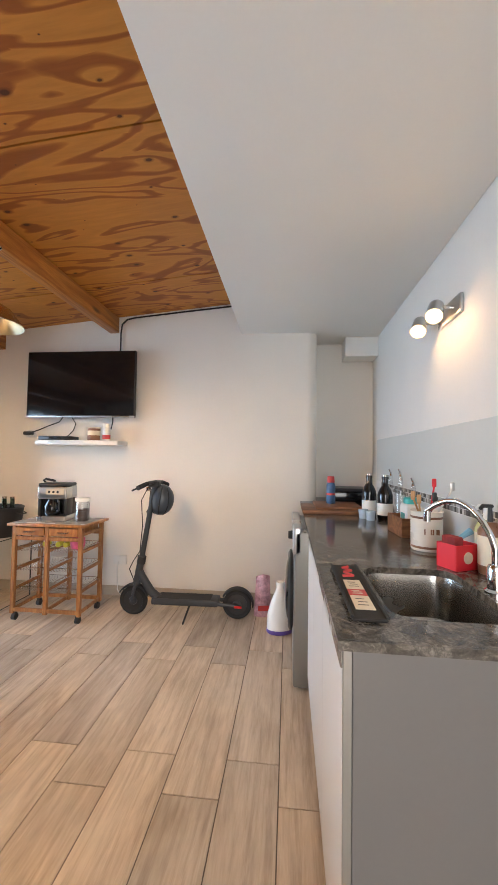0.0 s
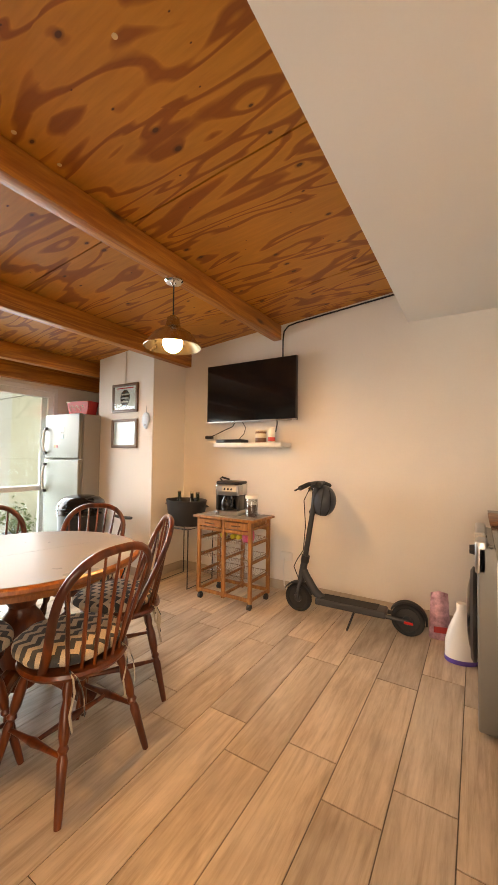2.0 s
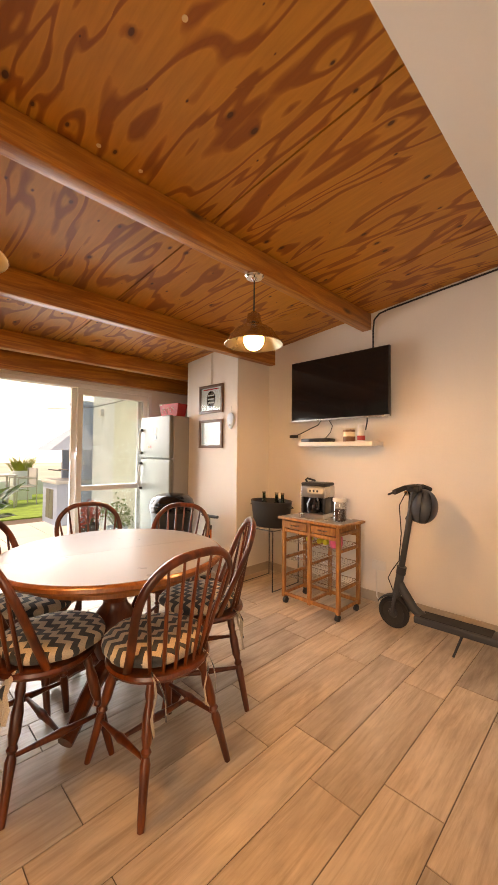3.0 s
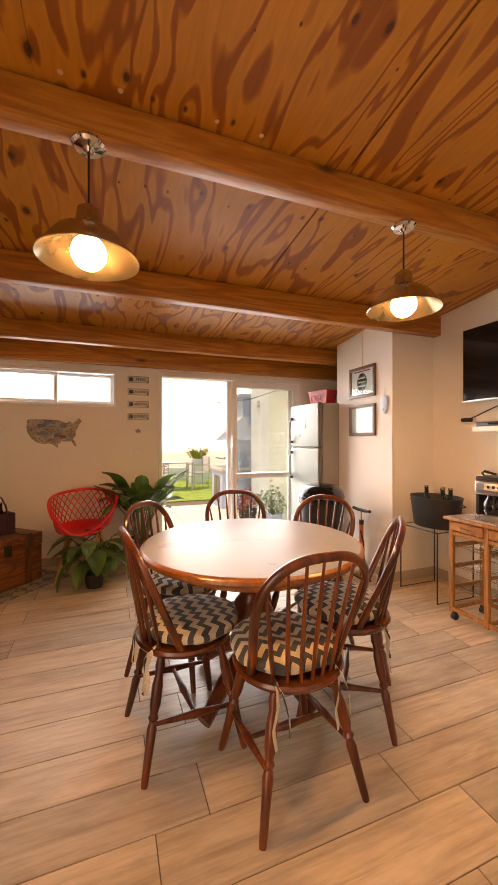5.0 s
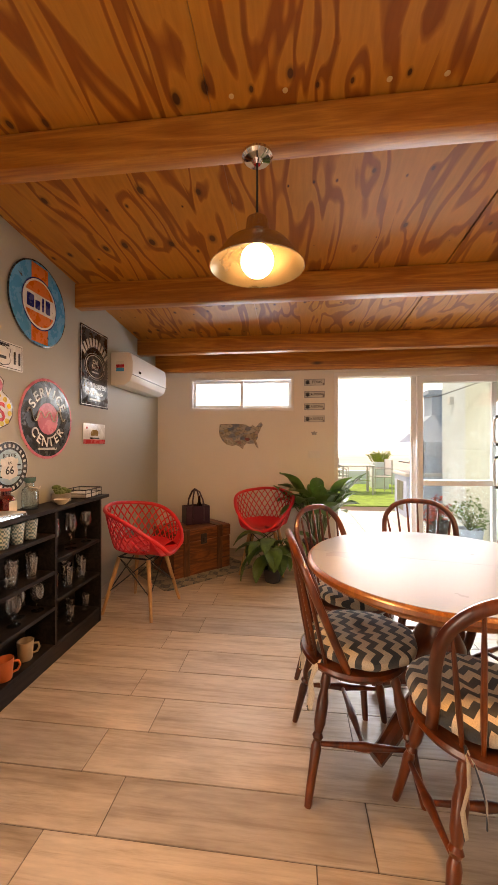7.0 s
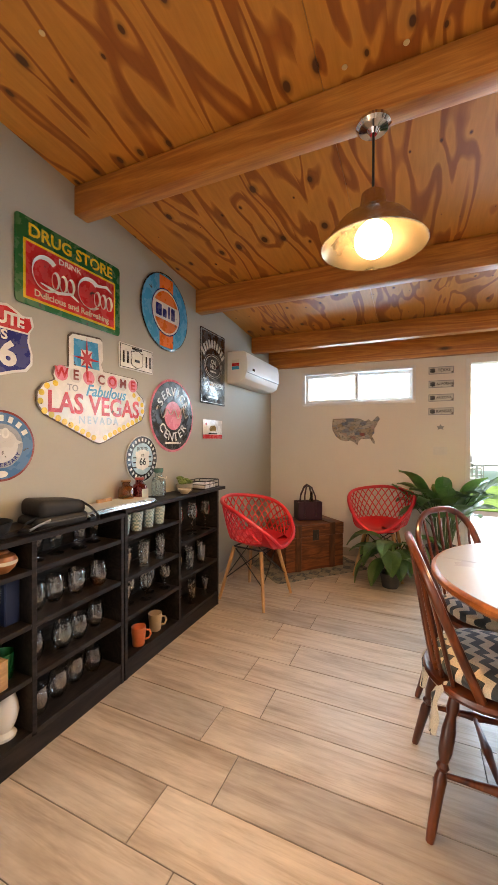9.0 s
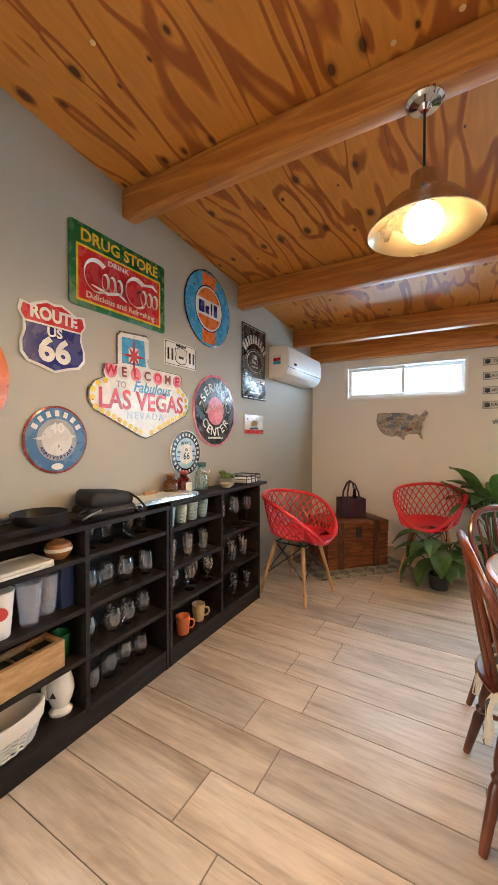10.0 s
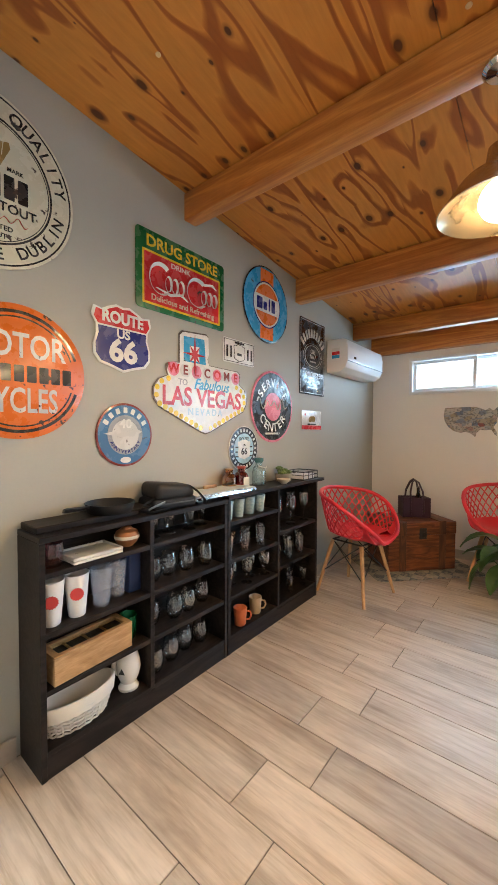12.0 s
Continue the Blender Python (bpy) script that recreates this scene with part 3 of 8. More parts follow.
def dining_table():
    t = thing("dining_table", "round pedestal dining table with white top and honey wood edge", "table", at=pose(TABLE[0], TABLE[1], 0))
    R = 0.555
    for side in (0, 1):
        b = bmesh.new()
        pts = [(R * 0.965 * math.cos(a), R * 0.965 * math.sin(a)) for a in [math.pi * k / 32 for k in range(33)]]
        f = b.faces.new([b.verts.new((x, y + 0.0008, 0.748)) for x, y in pts])
        e = bmesh.ops.extrude_face_region(b, geom=[f])
        bmesh.ops.translate(b, vec=(0, 0, 0.006), verts=[g for g in e["geom"] if isinstance(g, bmesh.types.BMVert)])
        bmesh.ops.recalc_face_normals(b, faces=b.faces[:])
        b.transform(pose(0, 0, 0, 0, 0, 78 + 180 * side))
        part("tabletop_half", b, LAMINATE, t, "white laminate top")
    part("table_edge", lathe([(0, 0.71), (R - 0.06, 0.71), (R - 0.012, 0.717), (R, 0.73), (R - 0.002, 0.744), (R - 0.012, 0.752), (R * 0.963, 0.753), (R * 0.963, 0.747), (0, 0.747)], 72), OAK_EDGE, t, "honey stained moulded edge")
    part("apron", lathe([(R - 0.13, 0.66), (R - 0.12, 0.66), (R - 0.12, 0.71), (R - 0.13, 0.71), (R - 0.13, 0.66)], 60), OAK_EDGE, t)
    part("pedestal", lathe([(0, 0.12), (0.075, 0.12), (0.085, 0.16), (0.07, 0.2), (0.095, 0.25), (0.115, 0.33), (0.11, 0.4), (0.085, 0.45), (0.06, 0.48), (0.058, 0.5), (0.075, 0.53), (0.078, 0.55), (0.06, 0.57), (0.07, 0.6), (0.11, 0.64), (0.115, 0.68), (0, 0.68)], 32), CHERRY, t)
    for k in range(4):
        a = math.radians(33 + 90 * k)
        c, s = math.cos(a), math.sin(a)
        pts = [(r * c, r * s, z) for r, z in ((0.05, 0.2), (0.12, 0.19), (0.22, 0.13), (0.31, 0.06), (0.36, 0.035))]
        part("foot", tube(pts, [0.04, 0.042, 0.036, 0.032, 0.034], 10), CHERRY, t)
    return t


dining_table()


def cushion_mesh():
    b = bmesh.new()
    bmesh.ops.create_uvsphere(b, u_segments=40, v_segments=20, radius=1.0)
    for v in b.verts:
        x, y, z = v.co
        r = math.hypot(x, y)
        a = math.atan2(y, x)
        wob = 1 + 0.018 * math.sin(7 * a + 1) + 0.012 * math.sin(11 * a)
        sx = 0.205 * (1 + 0.06 * math.cos(a))
        v.co.x, v.co.y = x * sx * wob, y * 0.21 * wob
        dimple = 0.35 * math.exp(-(r / 0.22) ** 2)
        prof = math.copysign(abs(z) ** 0.7, z)
        v.co.z = 0.042 * prof * (1 - dimple * (1 if z > 0 else 0.2)) + 0.004 * noise.noise((x * 2.5, y * 2.5, 0.3)) + 0.038
    return b


def windsor_chair():
    """A bow-back chair that faces +x, with its base at the middle of the seat."""
    c = thing("windsor_chair", "cherry-stained bow-back wooden chair with chevron cushion at the table", "chair", "chairs round the table")
    seat = lathe([(0, 0.415), (0.15, 0.415), (0.195, 0.425), (0.205, 0.44), (0.2, 0.452), (0.17, 0.455), (0.1, 0.449), (0, 0.447)], 40)
    for v in seat.verts:
        v.co.x *= 1.02 if v.co.x > 0 else 0.98
        v.co.y *= 1.03
    part("seat", seat, CHERRY, c)
    prof = [(0.012, 0), (0.014, 0.06), (0.0165, 0.3), (0.019, 0.42), (0.013, 0.47), (0.02, 0.5), (0.0135, 0.53), (0.0205, 0.6), (0.021, 0.75), (0.014, 0.85), (0.019, 0.9), (0.0135, 1.0)]
    feet = {}
    for sx in (1, -1):
        for sy in (1, -1):
            top, foot = Vector((0.12 * sx, 0.115 * sy, 0.425)), Vector((0.2 if sx > 0 else -0.205, 0.2 * sy, 0.0))
            feet[sx, sy] = (foot, top)
            part("leg", turned(foot, top, prof), CHERRY, c)

    def on_leg(k, z):
        f, t = feet[k]
        return f.lerp(t, z / t.z)

    sprof = [(0.008, 0), (0.009, 0.15), (0.013, 0.4), (0.017, 0.5), (0.013, 0.6), (0.009, 0.85), (0.008, 1)]
    l = (on_leg((1, 1), 0.17), on_leg((-1, 1), 0.19))
    r = (on_leg((1, -1), 0.17), on_leg((-1, -1), 0.19))
    part("stretcher", turned(*l, sprof), CHERRY, c)
    part("stretcher", turned(*r, sprof), CHERRY, c)
    part("stretcher", turned(l[0].lerp(l[1], 0.5), r[0].lerp(r[1], 0.5), sprof), CHERRY, c)

    def bow(s):
        """s from -1 to 1 along the bow."""
        a = s * math.pi / 2
        tuck = max(0.0, (abs(s) - 0.5) / 0.5) ** 1.5
        y = 0.237 * math.copysign(abs(math.sin(a)) ** 0.72, s) * (1.0 + 0.04 * math.cos(a)) * (1.0 - 0.25 * tuck)
        h = 0.452 + 0.438 * abs(math.cos(a)) ** 0.62
        return Vector((-0.06 - 0.43 * (h - 0.452), y, h))

    part("bow", tube([bow(-1 + 2 * k / 40) for k in range(41)], 0.0135, 10, flat=1.25), CHERRY, c)
    for k in range(7):
        u = (k - 3) / 3
        foot = Vector((-0.172 + 0.045 * u * u, 0.125 * u, 0.447))
        best = min((bow(-0.98 + 1.96 * j / 400) for j in range(401)), key=lambda p: abs(p.y - 0.19 * u) + (0 if p.z > 0.6 else 1))
        part("spindle", turned(foot, best, [(0.006, 0), (0.0085, 0.3), (0.0075, 0.6), (0.005, 1)], 8), CHERRY, c)
    cushion = part("cushion", cushion_mesh(), CHEVRON, c, "chevron patterned tie-on cushion", at=pose(0.03, 0, 0.45))
    for sy in (1, -1):
        for k in range(2):
            z0 = 0.465
            y0 = 0.12 * sy
            pts = [(-0.165 + 0.19, y0, 0.0), (-0.2 + 0.005, y0 + 0.015 * (k - 0.5), -0.01), (-0.215, y0 + 0.03 * (k - 0.5), -0.05), (-0.21, y0 + 0.045 * (k - 0.5) * 1.3, -0.10 - 0.02 * k), (-0.22, y0 + 0.05 * (k - 0.5), -0.15 - 0.03 * k)]
            pts[0] = (-0.16, y0, 0.01)
            part("tie", tube(pts, 0.0095, 6, flat=0.25), CHEVRON, cushion)
    return c


CHAIRS = [(-1.37, 2.125, 182), (-1.716, 1.79, 96), (-1.61, 2.56, 232), (-2.22, 1.86, 50), (-2.46, 2.32, -8), (-2.10, 2.625, -62)]
first_chair = windsor_chair()
first_chair.matrix_basis = pose(CHAIRS[0][0], CHAIRS[0][1], 0, 0, 0, CHAIRS[0][2])
for cx, cy, turn in CHAIRS[1:]:
    copy_thing(first_chair, pose(cx, cy, 0, 0, 0, turn))

# pendant lamps under the first beam


def pendant(y):
    x, top = -1.605, 2.371
    t = thing("pendant_lamp", "brushed nickel dome pendant lamp with lit globe bulb", "lamp", "pendant lamps", at=pose(x, y, top))
    part("canopy", lathe([(0, 0), (0.058, 0), (0.06, -0.012), (0.05, -0.022), (0.022, -0.026), (0.012, -0.04), (0, -0.04)], 32), CHROME, t, "round chrome canopy")
    part("cord", rod((0, 0, -0.035), (0, 0, -0.245), 0.0045, seg=8), BLACK_PLASTIC, t, "thin black cord")
    shade = lathe([(0.0, -0.235), (0.02, -0.235), (0.024, -0.245), (0.04, -0.25), (0.047, -0.30), (0.058, -0.315), (0.088, -0.33), (0.118, -0.35), (0.134, -0.37), (0.155, -0.40), (0.174, -0.428), (0.182, -0.436), (0.180, -0.439)], 48)
    shade = part("shade", shade, NICKEL, t, "brushed nickel dome shade")
    part("lining", lathe([(0.180, -0.438), (0.171, -0.426), (0.152, -0.40), (0.131, -0.373), (0.115, -0.355), (0.084, -0.335), (0.04, -0.32), (0.0, -0.316)], 48), BRASSY, shade)
    part("socket", rod((0, 0, -0.316), (0, 0, -0.36), 0.021, seg=20), WHITE_PLASTIC, t)
    b = bmesh.new()
    bmesh.ops.create_uvsphere(b, u_segments=28, v_segments=18, radius=0.062)
    b.transform(pose(0, 0, -0.41))
    part("bulb", b, BULB, t, "lit warm white globe bulb")
    return t


pendant(1.42)
pendant(2.905)

# television, its shelf and what stands on it
tv = thing("television", "black flat television on a wall bracket", "television", at=pose(-1.85, 4.27, 1.88, 0, 0, 0))
part("bracket", box(-0.16, -0.01, -0.14, 0.16, 0.085, 0.14, 0.004, 1), BLACK_METAL, tv)
part("casing", box(-0.508, -0.035, -0.298, 0.508, -0.004, 0.294, 0.004, 2), BLACK_PLASTIC, tv)
part("screen", box(-0.5, -0.0385, -0.283, 0.5, -0.034, 0.288, 0.001, 1), BLACK_GLOSS, tv, "dark glossy switched-off screen")
part("chin", box(-0.508, -0.04, -0.3, 0.508, -0.03, -0.284, 0.002, 1), STEEL, tv, "thin silver lower edge")

single("wall_shelf", box(-2.205, 4.15, 1.335, -1.45, 4.356, 1.375, 0.003, 2), WHITE_PLASTIC, "white floating shelf under the television", "shelf")
stb = thing("set_top_box", "flat black set-top box on the white shelf", "media box", at=pose(-2.03, 4.22, 1.375))
part("body", box(-0.15, -0.06, 0.0, 0.15, 0.07, 0.034, 0.004, 2), BLACK_PLASTIC, stb)
part("display", box(-0.05, -0.0615, 0.012, 0.06, -0.0595, 0.024), BLACK_GLOSS, stb)
BROWN_GLAZE = surface("brown_glaze", (0.20, 0.09, 0.045), 0.2, 8, 60, 0.3)
CREAM_LABEL = surface("cream_label", (0.70, 0.62, 0.48), 0.08, 9, 80, 0.55)
RED_LABEL = surface("red_label", (0.55, 0.05, 0.05), 0.1, 9, 80, 0.45)
can = thing("tin_can", "brown tin with cream label on the shelf", "tin", at=pose(-1.70, 4.22, 1.375))
part("body", lathe([(0, 0), (0.052, 0), (0.053, 0.003), (0.053, 0.105), (0, 0.105)], 28), BROWN_GLAZE, can)
part("label", lathe([(0.0535, 0.045), (0.0535, 0.085)], 28), CREAM_LABEL, can, "cream label band")
part("lid", lathe([(0, 0.105), (0.055, 0.105), (0.055, 0.117), (0, 0.118)], 28), CREAM_LABEL, can)
jar = thing("spice_bottle", "white bottle with red cap band on the shelf", "bottle", at=pose(-1.585, 4.22, 1.375))
part("body", lathe([(0, 0), (0.032, 0), (0.033, 0.004), (0.033, 0.1), (0.026, 0.115), (0, 0.116)], 24), WHITE_PLASTIC, jar)
part("label", lathe([(0.0335, 0.012), (0.0335, 0.05)], 24), RED_LABEL, jar)
part("cap", lathe([(0, 0.116), (0.027, 0.116), (0.027, 0.145), (0, 0.146)], 24), WHITE_PLASTIC, jar)
single("power_socket", box(-2.44, 4.345, 1.405, -2.33, 4.357, 1.475, 0.004, 2), WHITE_PLASTIC, "white wall socket below the television", "socket")
single("tv_cable", tube([(-2.03, 4.28, 1.59), (-2.08, 4.3, 1.545), (-2.18, 4.3, 1.51), (-2.28, 4.3, 1.47), (-2.36, 4.3, 1.445), (-2.42, 4.31, 1.442)], 0.005, 8), BLACK_PLASTIC, "black cable from television to wall socket", "cable")
single("tv_cable", tube([(-1.95, 4.28, 1.59), (-1.92, 4.3, 1.53), (-1.94, 4.3, 1.47), (-1.99, 4.29, 1.415)], 0.004, 8), BLACK_PLASTIC, "black cable from television to set-top box", "cable")
single("plug_adapter", box(-2.435, 4.30, 1.425, -2.35, 4.345, 1.458, 0.008, 2), BLACK_PLASTIC, "black plug adapter in the wall socket", "plug")
single("tv_cable", tube([(-1.56, 4.28, 1.59), (-1.57, 4.3, 1.55), (-1.59, 4.31, 1.48)], 0.006, 8), BLACK_PLASTIC, "short black cable below the television", "cable")
single("wall_conduit", tube([(-1.535, 4.34, 2.19), (-1.535, 4.34, 2.36), (-1.525, 4.342, 2.45), (-1.48, 4.345, 2.495), (-1.40, 4.345, 2.51), (-0.95, 4.345, 2.552), (-0.43, 4.345, 2.598)], 0.0075, 8), BLACK_PLASTIC, "black cable along the top of the wall", "cable")
single("wall_outlet", box(-1.55, 4.346, 0.275, -1.425, 4.357, 0.355, 0.004, 2), WHITE_PLASTIC, "white wall outlet with dark sockets", "socket")
single("charger_cable", tube([(-1.50, 4.335, 0.30), (-1.50, 4.32, 0.2), (-1.49, 4.32, 0.06), (-1.44, 4.30, 0.012)], 0.005, 8), WHITE_PLASTIC, "white cable hanging from the wall outlet", "cable")

# serving cart
cart = thing("serving_cart", "orange pine kitchen cart with drawers and wire shelves", "cart", at=pose(-1.79, 3.915, 0) @ Matrix.Diagonal((1.05, 1.0, 0.912, 1)))
CX, CY = 0.265, 0.165
GREY_TILE = surface("grey_tile_top", (0.36, 0.34, 0.32), 0.1, 9, 80, 0.25)
for sx in (-1, 0, 1):
    for sy in (-1, 1):
        part("post", box(sx * (CX - 0.014) - 0.014, sy * (CY - 0.014) - 0.014, 0.06, sx * (CX - 0.014) + 0.014, sy * (CY - 0.014) + 0.014, 0.775, 0.002, 1), CART_WOOD, cart)
for sy in (-1, 1):
    for z in (0.075, 0.66):
        part("rail", box(-CX + 0.028, sy * (CY - 0.012) - 0.009, z, CX - 0.028, sy * (CY - 0.012) + 0.009, z + 0.03, 0.002, 1), CART_WOOD, cart)
for sx in (-1, 0, 1):
    for z in (0.075, 0.24, 0.40, 0.56, 0.70):
        part("side_rail", box(sx * (CX - 0.012) - 0.008, -CY + 0.028, z, sx * (CX - 0.012) + 0.008, CY - 0.028, z + 0.025, 0.002, 1), CART_WOOD, cart)
part("cart_top", box(-CX - 0.03, -CY - 0.02, 0.775, CX + 0.03, CY + 0.02, 0.797, 0.004, 2), CART_WOOD, cart)
part("top_inlay", box(-CX - 0.005, -CY + 0.005, 0.797, CX + 0.005, CY - 0.005, 0.801, 0.001, 1), GREY_TILE, cart, "grey tiled top")
for sx in (-1, 1):
    d = part("drawer", box(sx * 0.128 - 0.108, -CY - 0.006, 0.70, sx * 0.128 + 0.108, CY - 0.03, 0.765, 0.003, 1), CART_WOOD, cart)
    part("handle", tube([(sx * 0.128 - 0.04, -CY - 0.006, 0.735), (sx * 0.128 - 0.032, -CY - 0.02, 0.733), (sx * 0.128 + 0.032, -CY - 0.02, 0.733), (sx * 0.128 + 0.04, -CY - 0.006, 0.735)], 0.005, 8), NICKEL, d)
    for z in (0.245, 0.405, 0.565):
        x0, x1 = sx * 0.128 - 0.112, sx * 0.128 + 0.112
        w = part("wire_basket", tube([(x0, -CY + 0.02, z + 0.03), (x1, -CY + 0.02, z + 0.03), (x1, CY - 0.02, z + 0.03), (x0, CY - 0.02, z + 0.03)], 0.0028, 6, None, True), CHROME, cart, "chrome wire basket")
        for k in range(10):
            x = x0 + (x1 - x0) * (k + 0.5) / 10
            part("wire", tube([(x, -CY + 0.02, z + 0.03), (x, -CY + 0.025, z), (x, CY - 0.025, z), (x, CY - 0.02, z + 0.03)], 0.0016, 5), CHROME, w)
for sx in (-1, 1):
    for sy in (-1, 1):
        cst = part("caster", rod((sx * 0.24 - 0.012, sy * 0.14, 0.026), (sx * 0.24 + 0.012, sy * 0.14, 0.026), 0.026, seg=20), BLACK_PLASTIC, cart, "black caster wheel")
        part("fork", box(sx * 0.24 - 0.016, sy * 0.14 - 0.012, 0.04, sx * 0.24 + 0.016, sy * 0.14 + 0.012, 0.062, 0.003, 1), BLACK_PLASTIC, cst)
YELLOW_CAP = surface("yellow_green_cap", (0.62, 0.6, 0.06), 0.08, 6, 60, 0.4)
for bx, lab, mt in ((-0.05, "clear bottle with yellow cap lying in the cart", YELLOW_CAP), (0.055, "clear bottle with yellow cap lying in the cart", YELLOW_CAP), (0.115, "clear bottle with yellow cap lying in the cart", YELLOW_CAP)):
    bt = thing("squeeze_bottle", lab, "bottle", "bottles in the cart", at=pose(-1.79 + bx, 3.81, 0.563))
    part("body", lathe([(0, 0.05), (0.02, 0.055), (0.032, 0.09), (0.033, 0.22), (0, 0.225)], 18, m=pose(0, 0, 0, -90, 0, 0)), GLASS, bt)
    part("cap", lathe([(0, -0.004), (0.019, -0.003), (0.021, 0.01), (0.02, 0.05), (0, 0.052)], 18, m=pose(0, 0, 0, -90, 0, 0)), mt, bt, "yellow cap")
PINK = surface("pink_print", (0.7, 0.12, 0.25), 0.3, 22, 60, 0.45)
single("snack_bag", lathe([(0, 0), (0.045, 0.005), (0.055, 0.05), (0.05, 0.09), (0.02, 0.115), (0, 0.117)], 14), PINK, "pink and white bag in the cart", "bag", at=pose(-1.60, 3.85, 0.522))

# coffee maker and jar on the cart
cm = thing("coffee_maker", "black and silver coffee maker on the cart", "coffee maker", at=pose(-1.835, 3.94, 0.7315, 0, 0, 8) @ Matrix.Diagonal((0.93, 1.0, 1.13, 1)))
part("base", box(-0.12, -0.11, 0, 0.12, 0.1, 0.035, 0.008, 3), STEEL, cm, "silver base plate")
part("back", box(-0.12, 0.02, 0.035, 0.12, 0.1, 0.149, 0.006, 2), BLACK_PLASTIC, cm)
for sx in (-1, 1):
    part("cheek", box(sx * 0.12 - 0.012 * (sx + 1), -0.085, 0.035, sx * 0.12 + 0.012 * (1 - sx), 0.02, 0.149, 0.004, 2), BLACK_PLASTIC, cm)
head = part("head", box(-0.12, -0.1, 0.15, 0.12, 0.1, 0.235, 0.01, 3), STEEL, cm, "silver head with black lid")
part("lid", box(-0.118, -0.095, 0.235, 0.118, 0.095, 0.258, 0.01, 3), BLACK_PLASTIC, head)
part("control_panel", box(-0.05, -0.103, 0.18, 0.1, -0.099, 0.222, 0.002, 1), CREAM_LABEL, head)
for k in range(3):
    part("button", rod((-0.02 + 0.035 * k, -0.102, 0.2), (-0.02 + 0.035 * k, -0.107, 0.2), 0.009, seg=14), BLACK_PLASTIC, head)
pot = part("jug", lathe([(0, 0.037), (0.06, 0.037), (0.072, 0.06), (0.072, 0.1), (0.05, 0.135), (0.048, 0.148), (0, 0.148)], 28, m=pose(-0.02, -0.035, 0)), BLACK_GLOSS, cm, "dark glass jug")
part("jug_handle", tube([(0.045, -0.09, 0.145), (0.075, -0.125, 0.13), (0.075, -0.125, 0.08), (0.05, -0.1, 0.07)], 0.008, 8), BLACK_PLASTIC, pot)
part("top_handle", tube([(-0.1, 0.0, 0.25), (-0.125, 0.0, 0.275), (-0.1, -0.01, 0.285), (-0.02, -0.01, 0.27)], 0.008, 8), BLACK_PLASTIC, cm)
COFFEE = surface("ground_coffee", (0.07, 0.03, 0.015), 0.3, 30, 200, 0.9)
jr = thing("coffee_jar", "glass jar of coffee with white lid on the cart", "jar", at=pose(-1.60, 3.90, 0.7315) @ Matrix.Scale(1.08, 4))
part("glass", lathe([(0, 0), (0.048, 0), (0.05, 0.006), (0.05, 0.135), (0.045, 0.145), (0.043, 0.145), (0.047, 0.133), (0.047, 0.005), (0, 0.004)], 28), GLASS, jr)
part("coffee", lathe([(0, 0.005), (0.0465, 0.005), (0.0465, 0.085), (0, 0.09)], 28), COFFEE, jr)
part("lid", lathe([(0, 0.143), (0.05, 0.143), (0.052, 0.148), (0.05, 0.168), (0, 0.17)], 28), WHITE_PLASTIC, jr)

# metal tub on a wire stand
stand = thing("wire_stand", "thin black wire stand under the tub", "stand", at=pose(-2.44, 4.03, 0))
for sx in (-1, 1):
    fr = tube([(sx * 0.19, -0.19, 0.012), (sx * 0.19, -0.19, 0.555), (sx * 0.19, 0.19, 0.555), (sx * 0.19, 0.19, 0.012)], 0.006, 8, None, True)
    part("side_frame", fr, BLACK_METAL, stand)
for sy in (-1, 1):
    part("cross_bar", rod((-0.19, 0.19 * sy, 0.555), (0.19, 0.19 * sy, 0.555), 0.006, seg=8), BLACK_METAL, stand)
part("cross_bar", rod((-0.19, 0.0, 0.555), (0.19, 0.0, 0.555), 0.006, seg=8), BLACK_METAL, stand)
tub = thing("beer_tub", "oval black metal beer tub on the wire stand", "tub", at=pose(-2.44, 4.03, 0.562))
sq = Matrix.Diagonal((1.0, 0.75, 1, 1))
part("bucket", lathe([(0, 0), (0.185, 0), (0.19, 0.005), (0.222, 0.235), (0.228, 0.24), (0.222, 0.245), (0.214, 0.236), (0.182, 0.012), (0, 0.012)], 40, m=sq), BLACK_METAL, tub)
for sx in (-1, 1):
    part("handle", tube([(sx * 0.222, -0.04, 0.2), (sx * 0.245, -0.035, 0.19), (sx * 0.247, 0.035, 0.19), (sx * 0.222, 0.04, 0.2)], 0.005, 8), BLACK_METAL, tub)
AMBER = clear_glass("brown_bottle_glass", (0.12, 0.04, 0.01))
GREEN_GLASS = clear_glass("dark_green_glass", (0.03, 0.08, 0.03))


def beer_bottle(x, y, z, mat, label, group, tilt=0, cap=None):
    t = thing("beer_bottle", label, "bottle", group, at=pose(x, y, z, tilt, tilt * 0.5, 0))
    part("glass", lathe([(0, 0), (0.03, 0), (0.032, 0.006), (0.032, 0.14), (0.026, 0.17), (0.015, 0.2), (0.013, 0.25), (0.0145, 0.252), (0.0145, 0.262), (0, 0.262)], 20), mat, t)
    part("cap", lathe([(0, 0.258), (0.0155, 0.258), (0.0155, 0.268), (0, 0.27)], 16), cap or NICKEL, t)
    return t


for bx, by in ((-2.52, 4.02), (-2.38, 4.05), (-2.34, 4.0), (-2.30, 4.04)):
    tall_bottle = beer_bottle(bx, by, 0.576, GREEN_GLASS, "dark beer bottle standing in the metal tub", "bottles in the tub", 3)
    tall_bottle.matrix_basis = tall_bottle.matrix_basis @ Matrix.Scale(1.17, 4)

